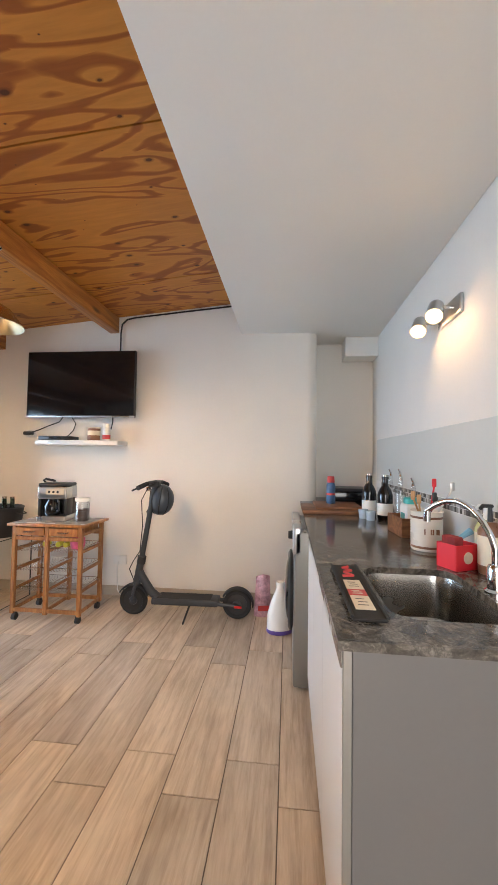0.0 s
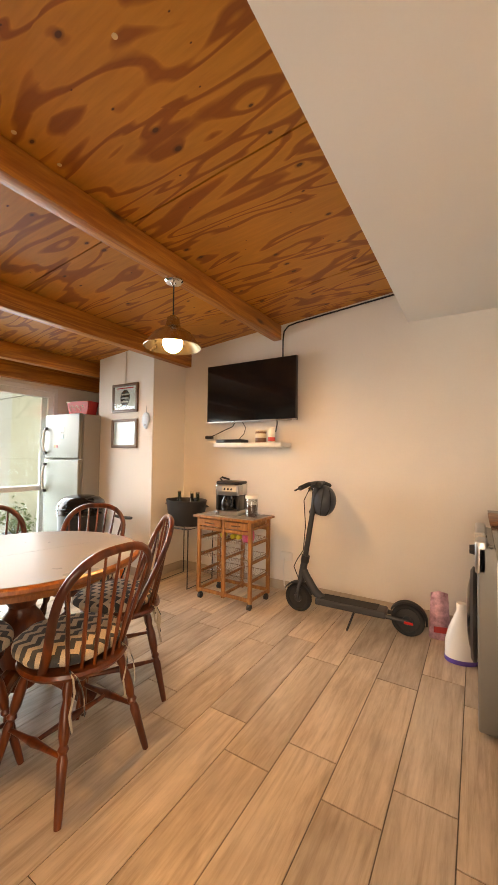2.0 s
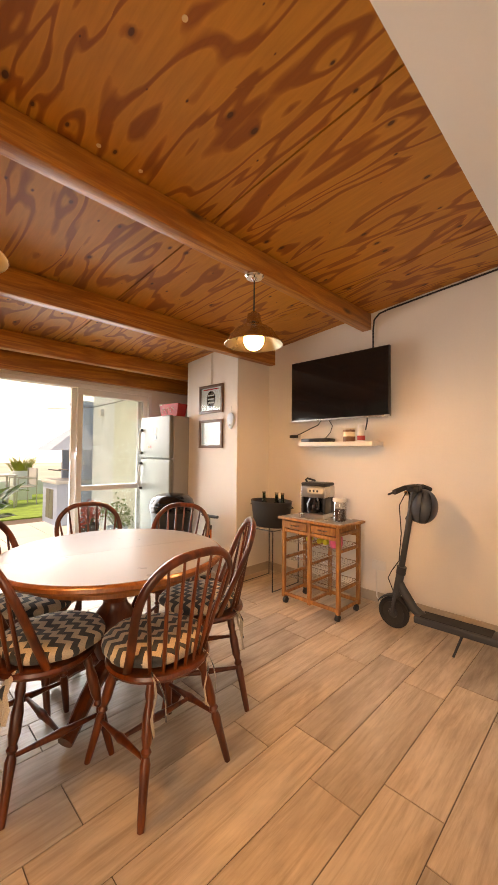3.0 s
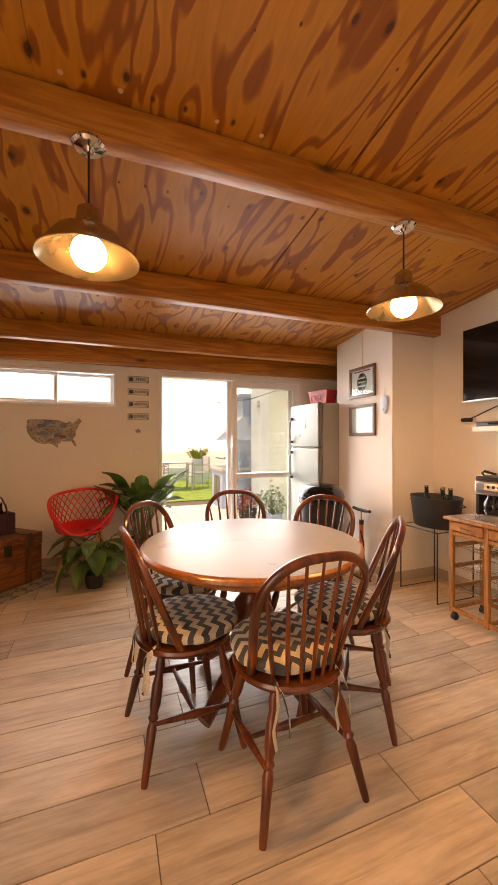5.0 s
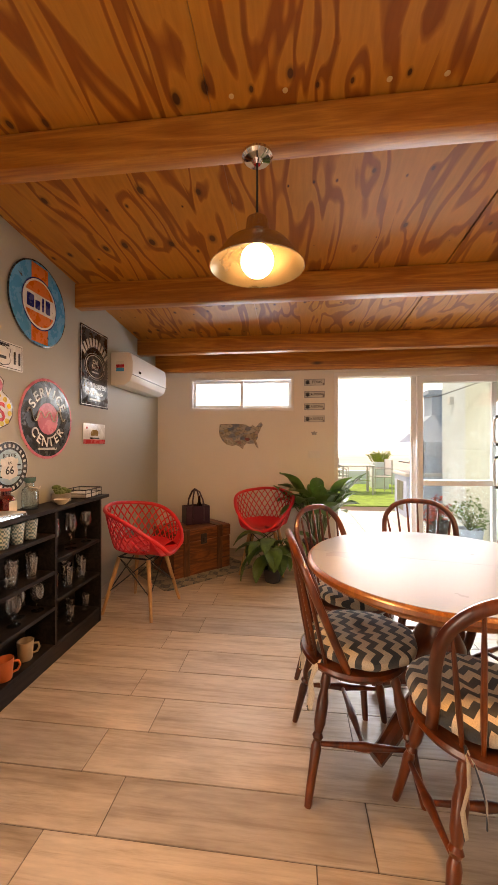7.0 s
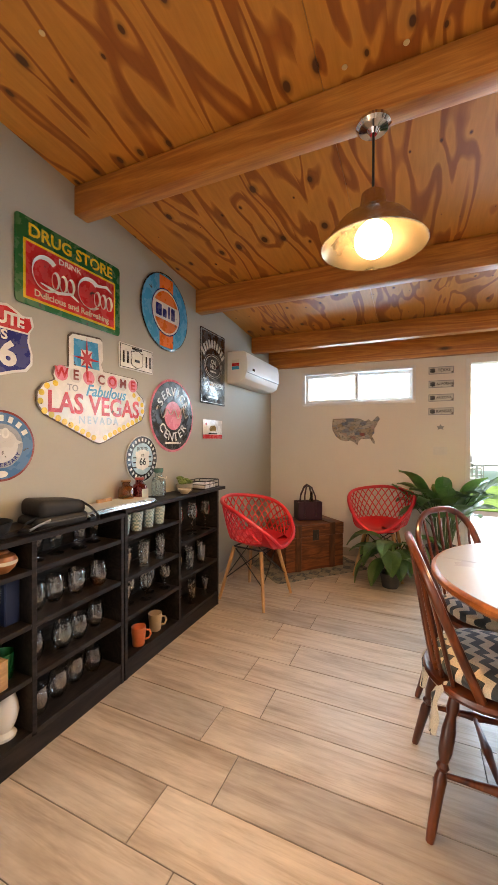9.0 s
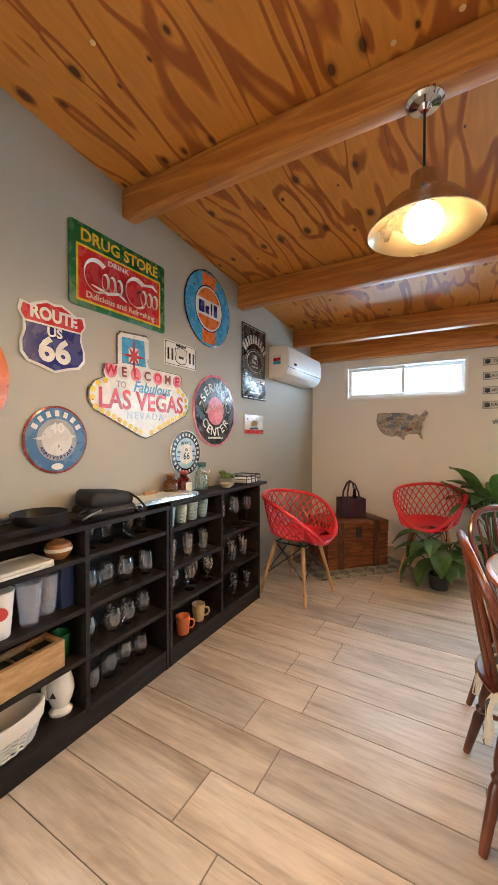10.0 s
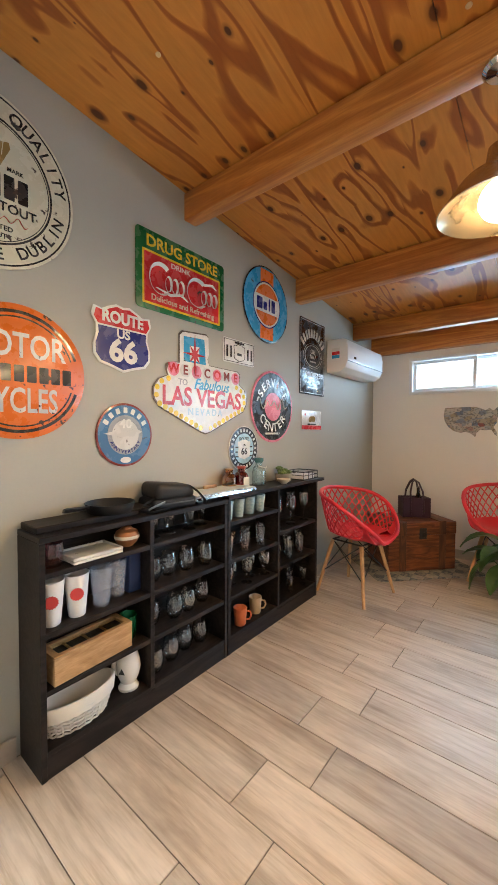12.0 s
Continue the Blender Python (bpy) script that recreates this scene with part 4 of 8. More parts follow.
# electric scooter leaning on its stand
sc = thing("electric_scooter", "dark grey electric kick scooter parked by the wall", "scooter", at=pose(-1.2, 3.99, 0, 0, 0, 2))
SCOOT = surface("anthracite_paint", (0.035, 0.037, 0.04), 0.1, 4, 150, 0.45, relief=0.05)
RED_REFLECT = surface("red_reflector", (0.6, 0.02, 0.02), 0.08, 5, 60, 0.3)


def wheel(x, y):
    circle = [(x + 0.092 * math.cos(2 * math.pi * k / 36), y, 0.112 + 0.092 * math.sin(2 * math.pi * k / 36)) for k in range(36)]
    w = part("tyre", tube(circle, 0.02, 10, None, True), RUBBER, sc, "black rubber tyre")
    part("rim", lathe([(0, -0.012), (0.045, -0.014), (0.076, -0.012), (0.076, 0.012), (0.045, 0.014), (0, 0.012)], 32, m=pose(x, y, 0.112, 90, 0, 0)), BLACK_METAL, w)
    part("hub", lathe([(0, -0.025), (0.03, -0.024), (0.034, -0.014), (0.034, 0.014), (0.03, 0.024), (0, 0.025)], 24, m=pose(x, y, 0.112, 90, 0, 0)), SCOOT, w)
    return w


wheel(0, 0)
rear = wheel(0.82, 0)
deck = box(0.16, -0.07, 0.105, 0.68, 0.07, 0.155, 0.012, 3)
part("deck", deck, SCOOT, sc)
part("grip_mat", box(0.2, -0.06, 0.155, 0.62, 0.06, 0.159, 0.002, 1), RUBBER, sc, "black rubber grip mat")
part("neck", tube([(0.20, 0, 0.135), (0.14, 0, 0.18), (0.06, 0, 0.30), (0.045, 0, 0.335)], [0.034, 0.032, 0.03, 0.028], 14), SCOOT, sc)
part("head_tube", rod((0.02, 0, 0.24), (0.055, 0, 0.44), 0.03, 0.027, 20), SCOOT, sc)
for sy in (-1, 1):
    part("fork", tube([(0, 0.034 * sy, 0.112), (0.012, 0.036 * sy, 0.2), (0.022, 0.02 * sy, 0.255)], [0.014, 0.013, 0.016], 8), SCOOT, sc)
    part("rear_fork", tube([(0.66, 0.05 * sy, 0.125), (0.74, 0.045 * sy, 0.118), (0.83, 0.042 * sy, 0.112)], [0.016, 0.015, 0.014], 8), SCOOT, sc)
    part("reflector", box(0.80, 0.055 * sy - 0.004, 0.1, 0.86, 0.055 * sy + 0.004, 0.118, 0.003, 1), RED_REFLECT, sc, "red reflector")
part("stem", rod((0.052, 0, 0.42), (0.148, 0, 1.02), 0.021, 0.02, 18), SCOOT, sc)
part("clamp", rod((0.05, 0, 0.40), (0.06, 0, 0.455), 0.033, seg=20), BLACK_PLASTIC, sc)
part("cross_piece", box(0.10, -0.035, 1.0, 0.19, 0.035, 1.05, 0.012, 3), BLACK_PLASTIC, sc)
bar = part("handlebar", tube([(0.088, -0.2, 1.012), (0.122, -0.09, 1.036), (0.148, 0, 1.042), (0.17, 0.09, 1.036), (0.185, 0.19, 1.012)], 0.015, 10), SCOOT, sc)
for sy in (-1, 1):
    part("grip", rod((0.146 + 0.026 * sy, 0.1 * sy, 1.034), (0.138 + 0.05 * sy, 0.21 * sy, 1.008), 0.017, 0.018, 14), RUBBER, bar)
part("brake_lever", tube([(0.12, -0.06, 1.03), (0.075, -0.07, 1.015), (0.03, -0.17, 0.985)], 0.007, 8), BLACK_METAL, bar)
part("headlight", rod((0.11, 0, 0.99), (0.085, 0, 0.985), 0.022, 0.019, 18), CHROME, sc)
for wx, r0, r1, nm in ((0.0, 20, 150, "front_mudguard"), (0.82, -5, 150, "rear_mudguard")):
    g = bmesh.new()
    rows = []
    for k in range(17):
        a = math.radians(r0 + (r1 - r0) * k / 16)
        rows.append([g.verts.new((wx + rr * math.cos(a), yy, 0.112 + rr * math.sin(a))) for rr, yy in ((0.118, -0.036), (0.128, -0.026), (0.13, 0.0), (0.128, 0.026), (0.118, 0.036))])
    for a, c in zip(rows, rows[1:]):
        for j in range(4):
            g.faces.new((a[j], a[j + 1], c[j + 1], c[j]))
    bmesh.ops.solidify(g, geom=g.faces[:], thickness=0.004)
    part(nm, g, SCOOT, sc)
part("kick_stand", rod((0.46, -0.06, 0.11), (0.43, -0.15, 0.004), 0.008, 0.007, 8), BLACK_METAL, sc)
part("brake_cable", tube([(0.10, -0.02, 1.0), (0.06, -0.05, 0.9), (0.07, -0.04, 0.7), (0.05, -0.03, 0.5), (0.0, -0.04, 0.42), (-0.03, -0.03, 0.36), (0.01, -0.03, 0.27)], 0.004, 6), BLACK_PLASTIC, sc)
hm = thing("bike_helmet", "dark blue-grey helmet hanging from the scooter handlebar", "helmet", at=pose(-1.022, 4.06, 0.895, 0, 8, -12))
HELMET = surface("blue_grey_shell", (0.055, 0.068, 0.085), 0.1, 4, 80, 0.36)
hb = bmesh.new()
bmesh.ops.create_uvsphere(hb, u_segments=36, v_segments=20, radius=0.112)
bmesh.ops.bisect_plane(hb, geom=hb.verts[:] + hb.edges[:] + hb.faces[:], plane_co=(-0.045, 0, 0.02), plane_no=(-0.9, -0.1, 0.35), clear_outer=True)
bmesh.ops.scale(hb, vec=(0.95, 0.86, 1.12), verts=hb.verts[:])
bmesh.ops.solidify(hb, geom=hb.faces[:], thickness=0.016)
shell = part("shell", hb, HELMET, hm)
# thin black lines stand in for the shade in the vent slots
for k in range(3):
    a = radians(-105 + 38 * k)
    rib = [(0.111 * math.cos(a) * math.cos(radians(e)), 0.101 * math.sin(a) * math.cos(radians(e)), 0.130 * math.sin(radians(e))) for e in range(-60, 61, 10)]
    part("rib", tube(rib, [0.002] + [0.0042] * 11 + [0.002], 6), BLACK_PLASTIC, shell)
for sy in (-1, 1):
    part("strap", tube([(-0.05, 0.075 * sy, 0.05), (-0.045, 0.05 * sy, 0.10), (-0.03, -0.05, 0.155)], 0.006, 6, flat=0.4), BLACK_PLASTIC, hm)
    part("strap", tube([(-0.055, 0.07 * sy, -0.04), (-0.075, 0.05 * sy, 0.06), (-0.03, -0.05, 0.155)], 0.006, 6, flat=0.4), BLACK_PLASTIC, hm)
part("chin_strap", tube([(-0.05, -0.07, -0.06), (-0.06, -0.085, -0.10), (-0.045, -0.08, -0.135), (-0.03, -0.06, -0.11)], 0.006, 6, flat=0.4), BLACK_PLASTIC, hm)

# kitchen run along the east wall
KY0, KY1, KX, KZ = 1.905, 4.72, 0.105, 0.88
SX0, SX1, SY0, SY1 = 0.25, 0.545, 2.03, 2.45


def worktop():
    """A slab with a round-cornered hole for the sink."""
    b = bmesh.new()
    r = 0.07
    hole = []
    for cx, cy, a0 in ((SX1 - r, SY1 - r, 0), (SX0 + r, SY1 - r, 90), (SX0 + r, SY0 + r, 180), (SX1 - r, SY0 + r, 270)):
        for k in range(9):
            a = math.radians(a0 + 90 * k / 8)
            hole.append((cx + r * math.cos(a), cy + r * math.sin(a)))
    outer = [(XK - 0.001, 2.6), (KX, 2.6), (KX, KY0), (XK - 0.001, KY0)]
    vo = [b.verts.new((x, y, KZ)) for x, y in outer]
    vh = [b.verts.new((x, y, KZ)) for x, y in hole]
    q = [0, 9, 18, 27]
    mids = [4, 13, 22, 31]
    for k in range(4):
        a, c = mids[k], mids[(k + 1) % 4]
        loop = [vh[(a + j) % 36] for j in range(((c - a) % 36) + 1)]
        b.faces.new([vo[k]] + [vo[(k + 1) % 4]] + loop[::-1])
    ext = bmesh.ops.extrude_face_region(b, geom=b.faces[:])
    bmesh.ops.translate(b, vec=(0, 0, -0.02), verts=[g for g in ext["geom"] if isinstance(g, bmesh.types.BMVert)])
    bmesh.ops.recalc_face_normals(b, faces=b.faces[:])
    return b


wt = thing("worktop", "dark veined polished granite worktop over the kitchen cupboards", "worktop")
part("slab", worktop(), GRANITE, wt)
part("slab", box(KX, 2.6005, KZ - 0.02, XK - 0.001, KY1 - 0.001, KZ), GRANITE, wt)
part("edge_profile", box(KX + 0.002, KY0 + 0.02, KZ - 0.026, KX + 0.016, 3.17, KZ - 0.0205, 0.001, 1), STEEL, wt, "aluminium profile under the front edge")

# cupboards below
cab = thing("sink_cabinet", "white sink cabinet with grey end panel", "cabinet")
part("end_panel", box(0.135, 1.912, 0.0, XK, 1.927, 0.859, 0.001, 1), CABINET_GREY, cab, "plain grey end panel")
part("carcass", box(0.16, 1.928, 0.09, XK, 3.17, 0.66, 0.002, 1), CABINET_GREY, cab)
part("plinth", box(0.19, 1.928, 0.0, XK, 3.17, 0.089), BLACK_PLASTIC, cab)
for k in range(3):
    y0 = 1.922 + 0.416 * k
    d = part("door", box(0.115, y0, 0.09, 0.134, y0 + 0.412, 0.815, 0.002, 1), CABINET_WHITE, cab)
    part("edge_pull", box(0.112, y0, 0.816, 0.134, y0 + 0.412, 0.857, 0.002, 1), STEEL, d, "aluminium edge pull")
part("edge_trim", box(0.116, 1.910, 0.0, 0.134, 1.921, 0.859, 0.001, 1), MACHINE_GREY, cab, "aluminium corner trim")
wm = thing("washing_machine", "silver grey front-loading washing machine with black door", "washing machine", at=pose(-0.022, 3.18, 0))
part("body", box(0.06, 0.0, 0.015, 0.66, 0.595, 0.848, 0.012, 3), MACHINE_GREY, wm)
part("panel_top", box(0.052, 0.0, 0.72, 0.104, 0.595, 0.872, 0.012, 3), STEEL, wm, "brushed control panel")
part("dial", rod((0.052, 0.2, 0.79), (0.028, 0.2, 0.79), 0.026, 0.022, 20), BLACK_PLASTIC, wm)
dr = part("door", lathe([(0, 0.05), (0.12, 0.045), (0.17, 0.035), (0.205, 0.012), (0.21, 0.0), (0.0, 0.0)], 40, m=pose(0.06, 0.3, 0.44, 0, -90, 0)), BLACK_GLOSS, wm, "round black glossy door")
part("door_ring", lathe([(0.205, 0), (0.232, 0.004), (0.235, 0.018), (0.215, 0.03), (0.2, 0.026)], 40, m=pose(0.06, 0.3, 0.44, 0, -90, 0)), BLACK_PLASTIC, dr)
for fy in (0.05, 0.545):
    part("foot", rod((0.1, fy, 0), (0.1, fy, 0.02), 0.02, seg=14), BLACK_PLASTIC, wm)
part("end_support", box(0.16, 3.80, 0.0, XK, 3.82, 0.859), CABINET_GREY, cab)

# sink and tap
sink = thing("kitchen_sink", "undermounted brushed steel sink bowl", "sink")
b = bmesh.new()
r0 = 0.07
loops = []
for inset, z in ((-0.012, KZ - 0.021), (0.0, KZ - 0.021), (0.006, KZ - 0.045), (0.014, KZ - 0.155), (0.04, KZ - 0.175)):
    loop = []
    for cx, cy, a0 in ((SX1 - r0, SY1 - r0, 0), (SX0 + r0, SY1 - r0, 90), (SX0 + r0, SY0 + r0, 180), (SX1 - r0, SY0 + r0, 270)):
        for k in range(9):
            a = math.radians(a0 + 90 * k / 8)
            loop.append(b.verts.new((cx + (r0 - inset) * math.cos(a), cy + (r0 - inset) * math.sin(a), z)))
    loops.append(loop)
for lo, hi in zip(loops, loops[1:]):
    for k in range(36):
        b.faces.new((lo[k], lo[(k + 1) % 36], hi[(k + 1) % 36], hi[k]))
b.faces.new(loops[-1])
bmesh.ops.recalc_face_normals(b, faces=b.faces[:])
part("bowl", b, SINK_STEEL, sink)
part("drain", lathe([(0, 0.002), (0.03, 0.002), (0.042, 0.004), (0.044, 0.0)], 28, m=pose(0.43, 2.24, KZ - 0.175)), CHROME, sink, "chrome drain")
tap = thing("kitchen_tap", "chrome swan-neck kitchen tap", "tap", at=pose(0.578, 2.235, KZ))
part("base", lathe([(0, 0), (0.028, 0), (0.028, 0.008), (0.021, 0.014), (0.021, 0.07), (0.016, 0.08), (0, 0.082)], 24), CHROME, tap)
neck = [(0, 0, 0.07), (0.0, 0.0, 0.11)]
for k in range(15):
    q = k / 14
    neck.append((-0.118 * q ** 1.25, 0.18 * q ** 1.25, 0.125 + 0.102 * math.sin(math.pi * 0.86 * q) ** 0.9 + 0.03 * q))
part("spout", tube(neck, 0.009, 12), CHROME, tap)
part("nozzle", rod(neck[-1], (neck[-1][0], neck[-1][1], neck[-1][2] - 0.035), 0.0115, 0.011, 16), CHROME, tap)
part("lever", tube([(0.02, 0, 0.05), (0.045, -0.01, 0.06), (0.05, -0.07, 0.075)], [0.012, 0.01, 0.008], 10), CHROME, tap)

# wall tiles behind the worktop, with a mosaic band
setting("backsplash", box(XK - 0.012, 1.6, KZ + 0.001, XK, 4.50, 1.42, 0.002, 1), BACKSPLASH, "pale grey glazed splashback", "wall")
mosaic = setting("mosaic_band", box(XK - 0.015, 1.6, 1.008, XK - 0.0125, 4.50, 1.062), WHITE_PLASTIC, "band of small glass mosaic tiles", "trim")
shades = [surface("mosaic_dark", (0.12, 0.11, 0.10), 0.3, 9, 40, 0.15), surface("mosaic_mid", (0.33, 0.31, 0.27), 0.3, 9, 40, 0.15), surface("mosaic_pale", (0.55, 0.53, 0.48), 0.2, 9, 40, 0.15)]
chip_meshes = [mesh_of(box(-0.003, 0.001, 0.001, 0, 0.0165, 0.0245, 0.0006, 1), s, "chip", 0) for s in shades]
rng = random.Random(4)
for k in range(100):
    for row in range(2):
        piece("mosaic_chip", rng.choice(chip_meshes), mosaic, (XK - 0.0151, 2.42 + 0.019 * k, 1.0095 + 0.0255 * row))

# double wall spot
spot = thing("wall_spot", "double satin steel wall spotlight, both lamps lit", "lamp", at=pose(XK, 3.0, 1.975))
part("plate", box(-0.018, -0.12, -0.045, 0.0, 0.13, 0.045, 0.004, 2), STEEL, spot)
for sy in (-0.05, 0.17):
    arm = part("arm", tube([(-0.015, sy, 0.0), (-0.06, sy + 0.01, 0.005), (-0.08, sy + 0.03, 0.0)], 0.007, 8), STEEL, spot)
    d = Vector((-0.3, -0.56, -0.66)).normalized()
    c = Vector((-0.085, sy + 0.04, 0.0))
    part("spot_head", rod(c - d * 0.05, c + d * 0.05, 0.036, 0.042, 24), STEEL, spot, "satin steel lamp head")
    part("lens", lathe([(0.0, 0.003), (0.036, 0.001), (0.039, 0)], 24, m=Matrix.Translation(c + d * 0.0505) @ d.to_track_quat("Z", "Y").to_matrix().to_4x4()), SPOT_LENS, spot, "warm lit lens")
    part("lamp", lathe([(0, 0.008), (0.008, 0.007), (0.012, 0.004)], 20, m=Matrix.Translation(c + d * 0.0505) @ d.to_track_quat("Z", "Y").to_matrix().to_4x4()), SPOT_GLOW, spot, "lit spot lamp")

# things on the worktop
mat = thing("drip_mat", "black rubber bar mat with red and white panels", "bar mat", at=pose(0.19, 2.215, KZ))
part("mat", box(-0.04, -0.215, 0, 0.04, 0.215, 0.008, 0.003, 1), RUBBER, mat)
for side in (-1, 1):
    part("lip", box(side * 0.04 - 0.004, -0.215, 0.008, side * 0.04 + 0.004, 0.215, 0.014, 0.002, 1), RUBBER, mat)
for y0, y1, m_ in ((-0.165, -0.075, CREAM_LABEL), (-0.073, -0.028, RED_LABEL), (-0.026, 0.05, CREAM_LABEL)):
    p = part("panel", box(-0.024, y0, 0.008, 0.024, y1, 0.0105, 0.001, 1), m_, mat)
    for k in range(3):
        yb = y0 + (y1 - y0) * (0.28 + 0.22 * k)
        part("print_bar", box(-0.014 + 0.004 * (k % 2), yb - 0.002, 0.0105, 0.012 - 0.005 * (k == 2), yb + 0.002, 0.0109), BLACK_PLASTIC if m_ is CREAM_LABEL else CREAM_LABEL, p)
part("script_bar", tube([(-0.02, 0.08, 0.012), (0.014, 0.09, 0.012), (-0.012, 0.12, 0.012), (0.016, 0.14, 0.012), (-0.01, 0.165, 0.012), (0.012, 0.18, 0.012)], 0.0042, 6, flat=0.5), RED_LABEL, mat, "red printed flourish")
BOARD = wood("brown_cutting_board", (0.17, 0.065, 0.025), (0.30, 0.13, 0.05), (0.12, 1, 1), 6, 0.5, rings=5)
single("cutting_board", box(0.10, 3.62, KZ, 0.47, 4.0, KZ + 0.026, 0.006, 2), BOARD, "thick brown wooden cutting board on the worktop", "cutting board", "stacked boards")
single("cutting_board", box(0.19, 3.68, KZ + 0.026, 0.50, 4.02, KZ + 0.046, 0.005, 2), BOARD, "smaller brown board stacked on another", "cutting board", "stacked boards")
blk = thing("toaster_box", "flat black electric grill beside the bottles", "grill", at=pose(0.5, 4.1, KZ))
part("body", box(-0.17, -0.12, 0.046, 0.16, 0.16, 0.12, 0.012, 3), BLACK_GLOSS, blk)
part("lid", box(-0.165, -0.115, 0.12, 0.155, 0.155, 0.145, 0.012, 3), BLACK_PLASTIC, blk)
part("foot", box(-0.12, -0.08, 0.0, 0.12, 0.12, 0.047), BLACK_PLASTIC, blk)
sp = thing("spray_can", "blue spray can with red cap on the board", "spray can", at=pose(0.31, 3.87, KZ + 0.046))
BLUE_PRINT = surface("blue_print", (0.05, 0.13, 0.28), 0.3, 20, 60, 0.3)
part("can", lathe([(0, 0), (0.03, 0), (0.032, 0.004), (0.032, 0.13), (0.024, 0.15), (0, 0.152)], 24), BLUE_PRINT, sp)
part("band", lathe([(0.0325, 0.06), (0.0325, 0.075)], 24), RED_LABEL, sp)
part("cap", lathe([(0, 0.15), (0.026, 0.15), (0.027, 0.155), (0.024, 0.195), (0, 0.197)], 24), RED_LABEL, sp, "red cap")


def growler(x, y):
    t = thing("growler", "large dark brown bottle with white label", "bottle", "dark bottles on the worktop", at=pose(x, y, KZ))
    part("glass", lathe([(0, 0), (0.042, 0), (0.045, 0.008), (0.045, 0.15), (0.036, 0.18), (0.018, 0.21), (0.018, 0.245), (0.021, 0.247), (0.021, 0.262), (0, 0.262)], 28), BLACK_GLOSS, t)
    part("label", lathe([(0.0456, 0.028), (0.0456, 0.1)], 28), WHITE_PLASTIC, t, "white paper label")
    part("stopper", lathe([(0, 0.26), (0.02, 0.26), (0.02, 0.272), (0, 0.274)], 20), NICKEL, t, "silver crown cap")


growler(0.535, 3.66)
growler(0.598, 3.50)
for x, y, h in ((0.69, 3.72, 0.26), (0.71, 3.56, 0.24), (0.66, 3.40, 0.27), (0.72, 3.36, 0.22)):
    t = thing("oil_bottle", "slim clear glass bottle with steel pourer", "bottle", "bottles by the wall", at=pose(x, y, KZ))
    part("glass", lathe([(0, 0), (0.03, 0), (0.031, 0.006), (0.031, h * 0.6), (0.013, h * 0.8), (0.012, h)], 20), GLASS, t)
    part("pourer", tube([(0, 0, h), (0, 0, h + 0.02), (-0.012, 0, h + 0.045)], [0.012, 0.006, 0.004], 8), CHROME, t)
for x, y in ((0.47, 3.52), (0.50, 3.45)):
    t = thing("small_cup", "small blue and white cup beside the bottles", "cup", "small cups", at=pose(x, y, KZ))
    part("body", lathe([(0, 0), (0.024, 0), (0.03, 0.055), (0.028, 0.055), (0.022, 0.004), (0, 0.004)], 20), surface("pale_blue_glaze", (0.45, 0.55, 0.65), 0.1, 9, 60, 0.25), t)
crate = thing("wooden_crate", "small wooden crate with cleaning bottle", "crate", at=pose(0.605, 3.06, KZ, 0, 0, 4))
for x0, y0, x1, y1 in ((-0.075, -0.10, 0.075, -0.09), (-0.075, 0.09, 0.075, 0.10), (-0.075, -0.09, -0.065, 0.09), (0.065, -0.09, 0.075, 0.09)):
    part("side", box(x0, y0, 0, x1, y1, 0.09, 0.002, 1), BOARD, crate)
part("base", box(-0.065, -0.09, 0.0, 0.065, 0.09, 0.008), BOARD, crate)
TEAL = surface("teal_plastic", (0.04, 0.34, 0.33), 0.06, 4, 60, 0.35)
dj = thing("cleaner_bottle", "white bottle with teal lid in the crate", "bottle", at=pose(0.605, 3.04, KZ + 0.008))
part("body", box(-0.038, -0.055, 0, 0.038, 0.055, 0.145, 0.014, 3), WHITE_PLASTIC, dj)
part("lid", lathe([(0, 0.145), (0.034, 0.145), (0.034, 0.17), (0.028, 0.176), (0, 0.177)], 24), TEAL, dj)
part("label", box(-0.0395, -0.03, 0.04, -0.037, 0.03, 0.1), TEAL, dj)
uc = thing("utensil_pot", "cream enamel utensil pot with dark bands", "utensil pot", at=pose(0.575, 2.745, KZ) @ Matrix.Scale(0.93, 4))
CREAM_ENAMEL = surface("cream_enamel", (0.68, 0.64, 0.56), 0.04, 4, 60, 0.3)
part("pot", lathe([(0, 0), (0.062, 0), (0.066, 0.005), (0.066, 0.165), (0.07, 0.17), (0.066, 0.173), (0.062, 0.166), (0.062, 0.01), (0, 0.01)], 36), CREAM_ENAMEL, uc)
for z in (0.012, 0.14):
    part("band", lathe([(0.0665, z), (0.0672, z + 0.001), (0.0672, z + 0.009), (0.0665, z + 0.01)], 36), BROWN_GLAZE, uc)
for u_ in (-0.03, -0.006, 0.018):
    part("print_bar", box(u_, -0.0672 + abs(u_) * 0.22, 0.075, u_ + 0.014, -0.056, 0.098), BROWN_GLAZE, uc)
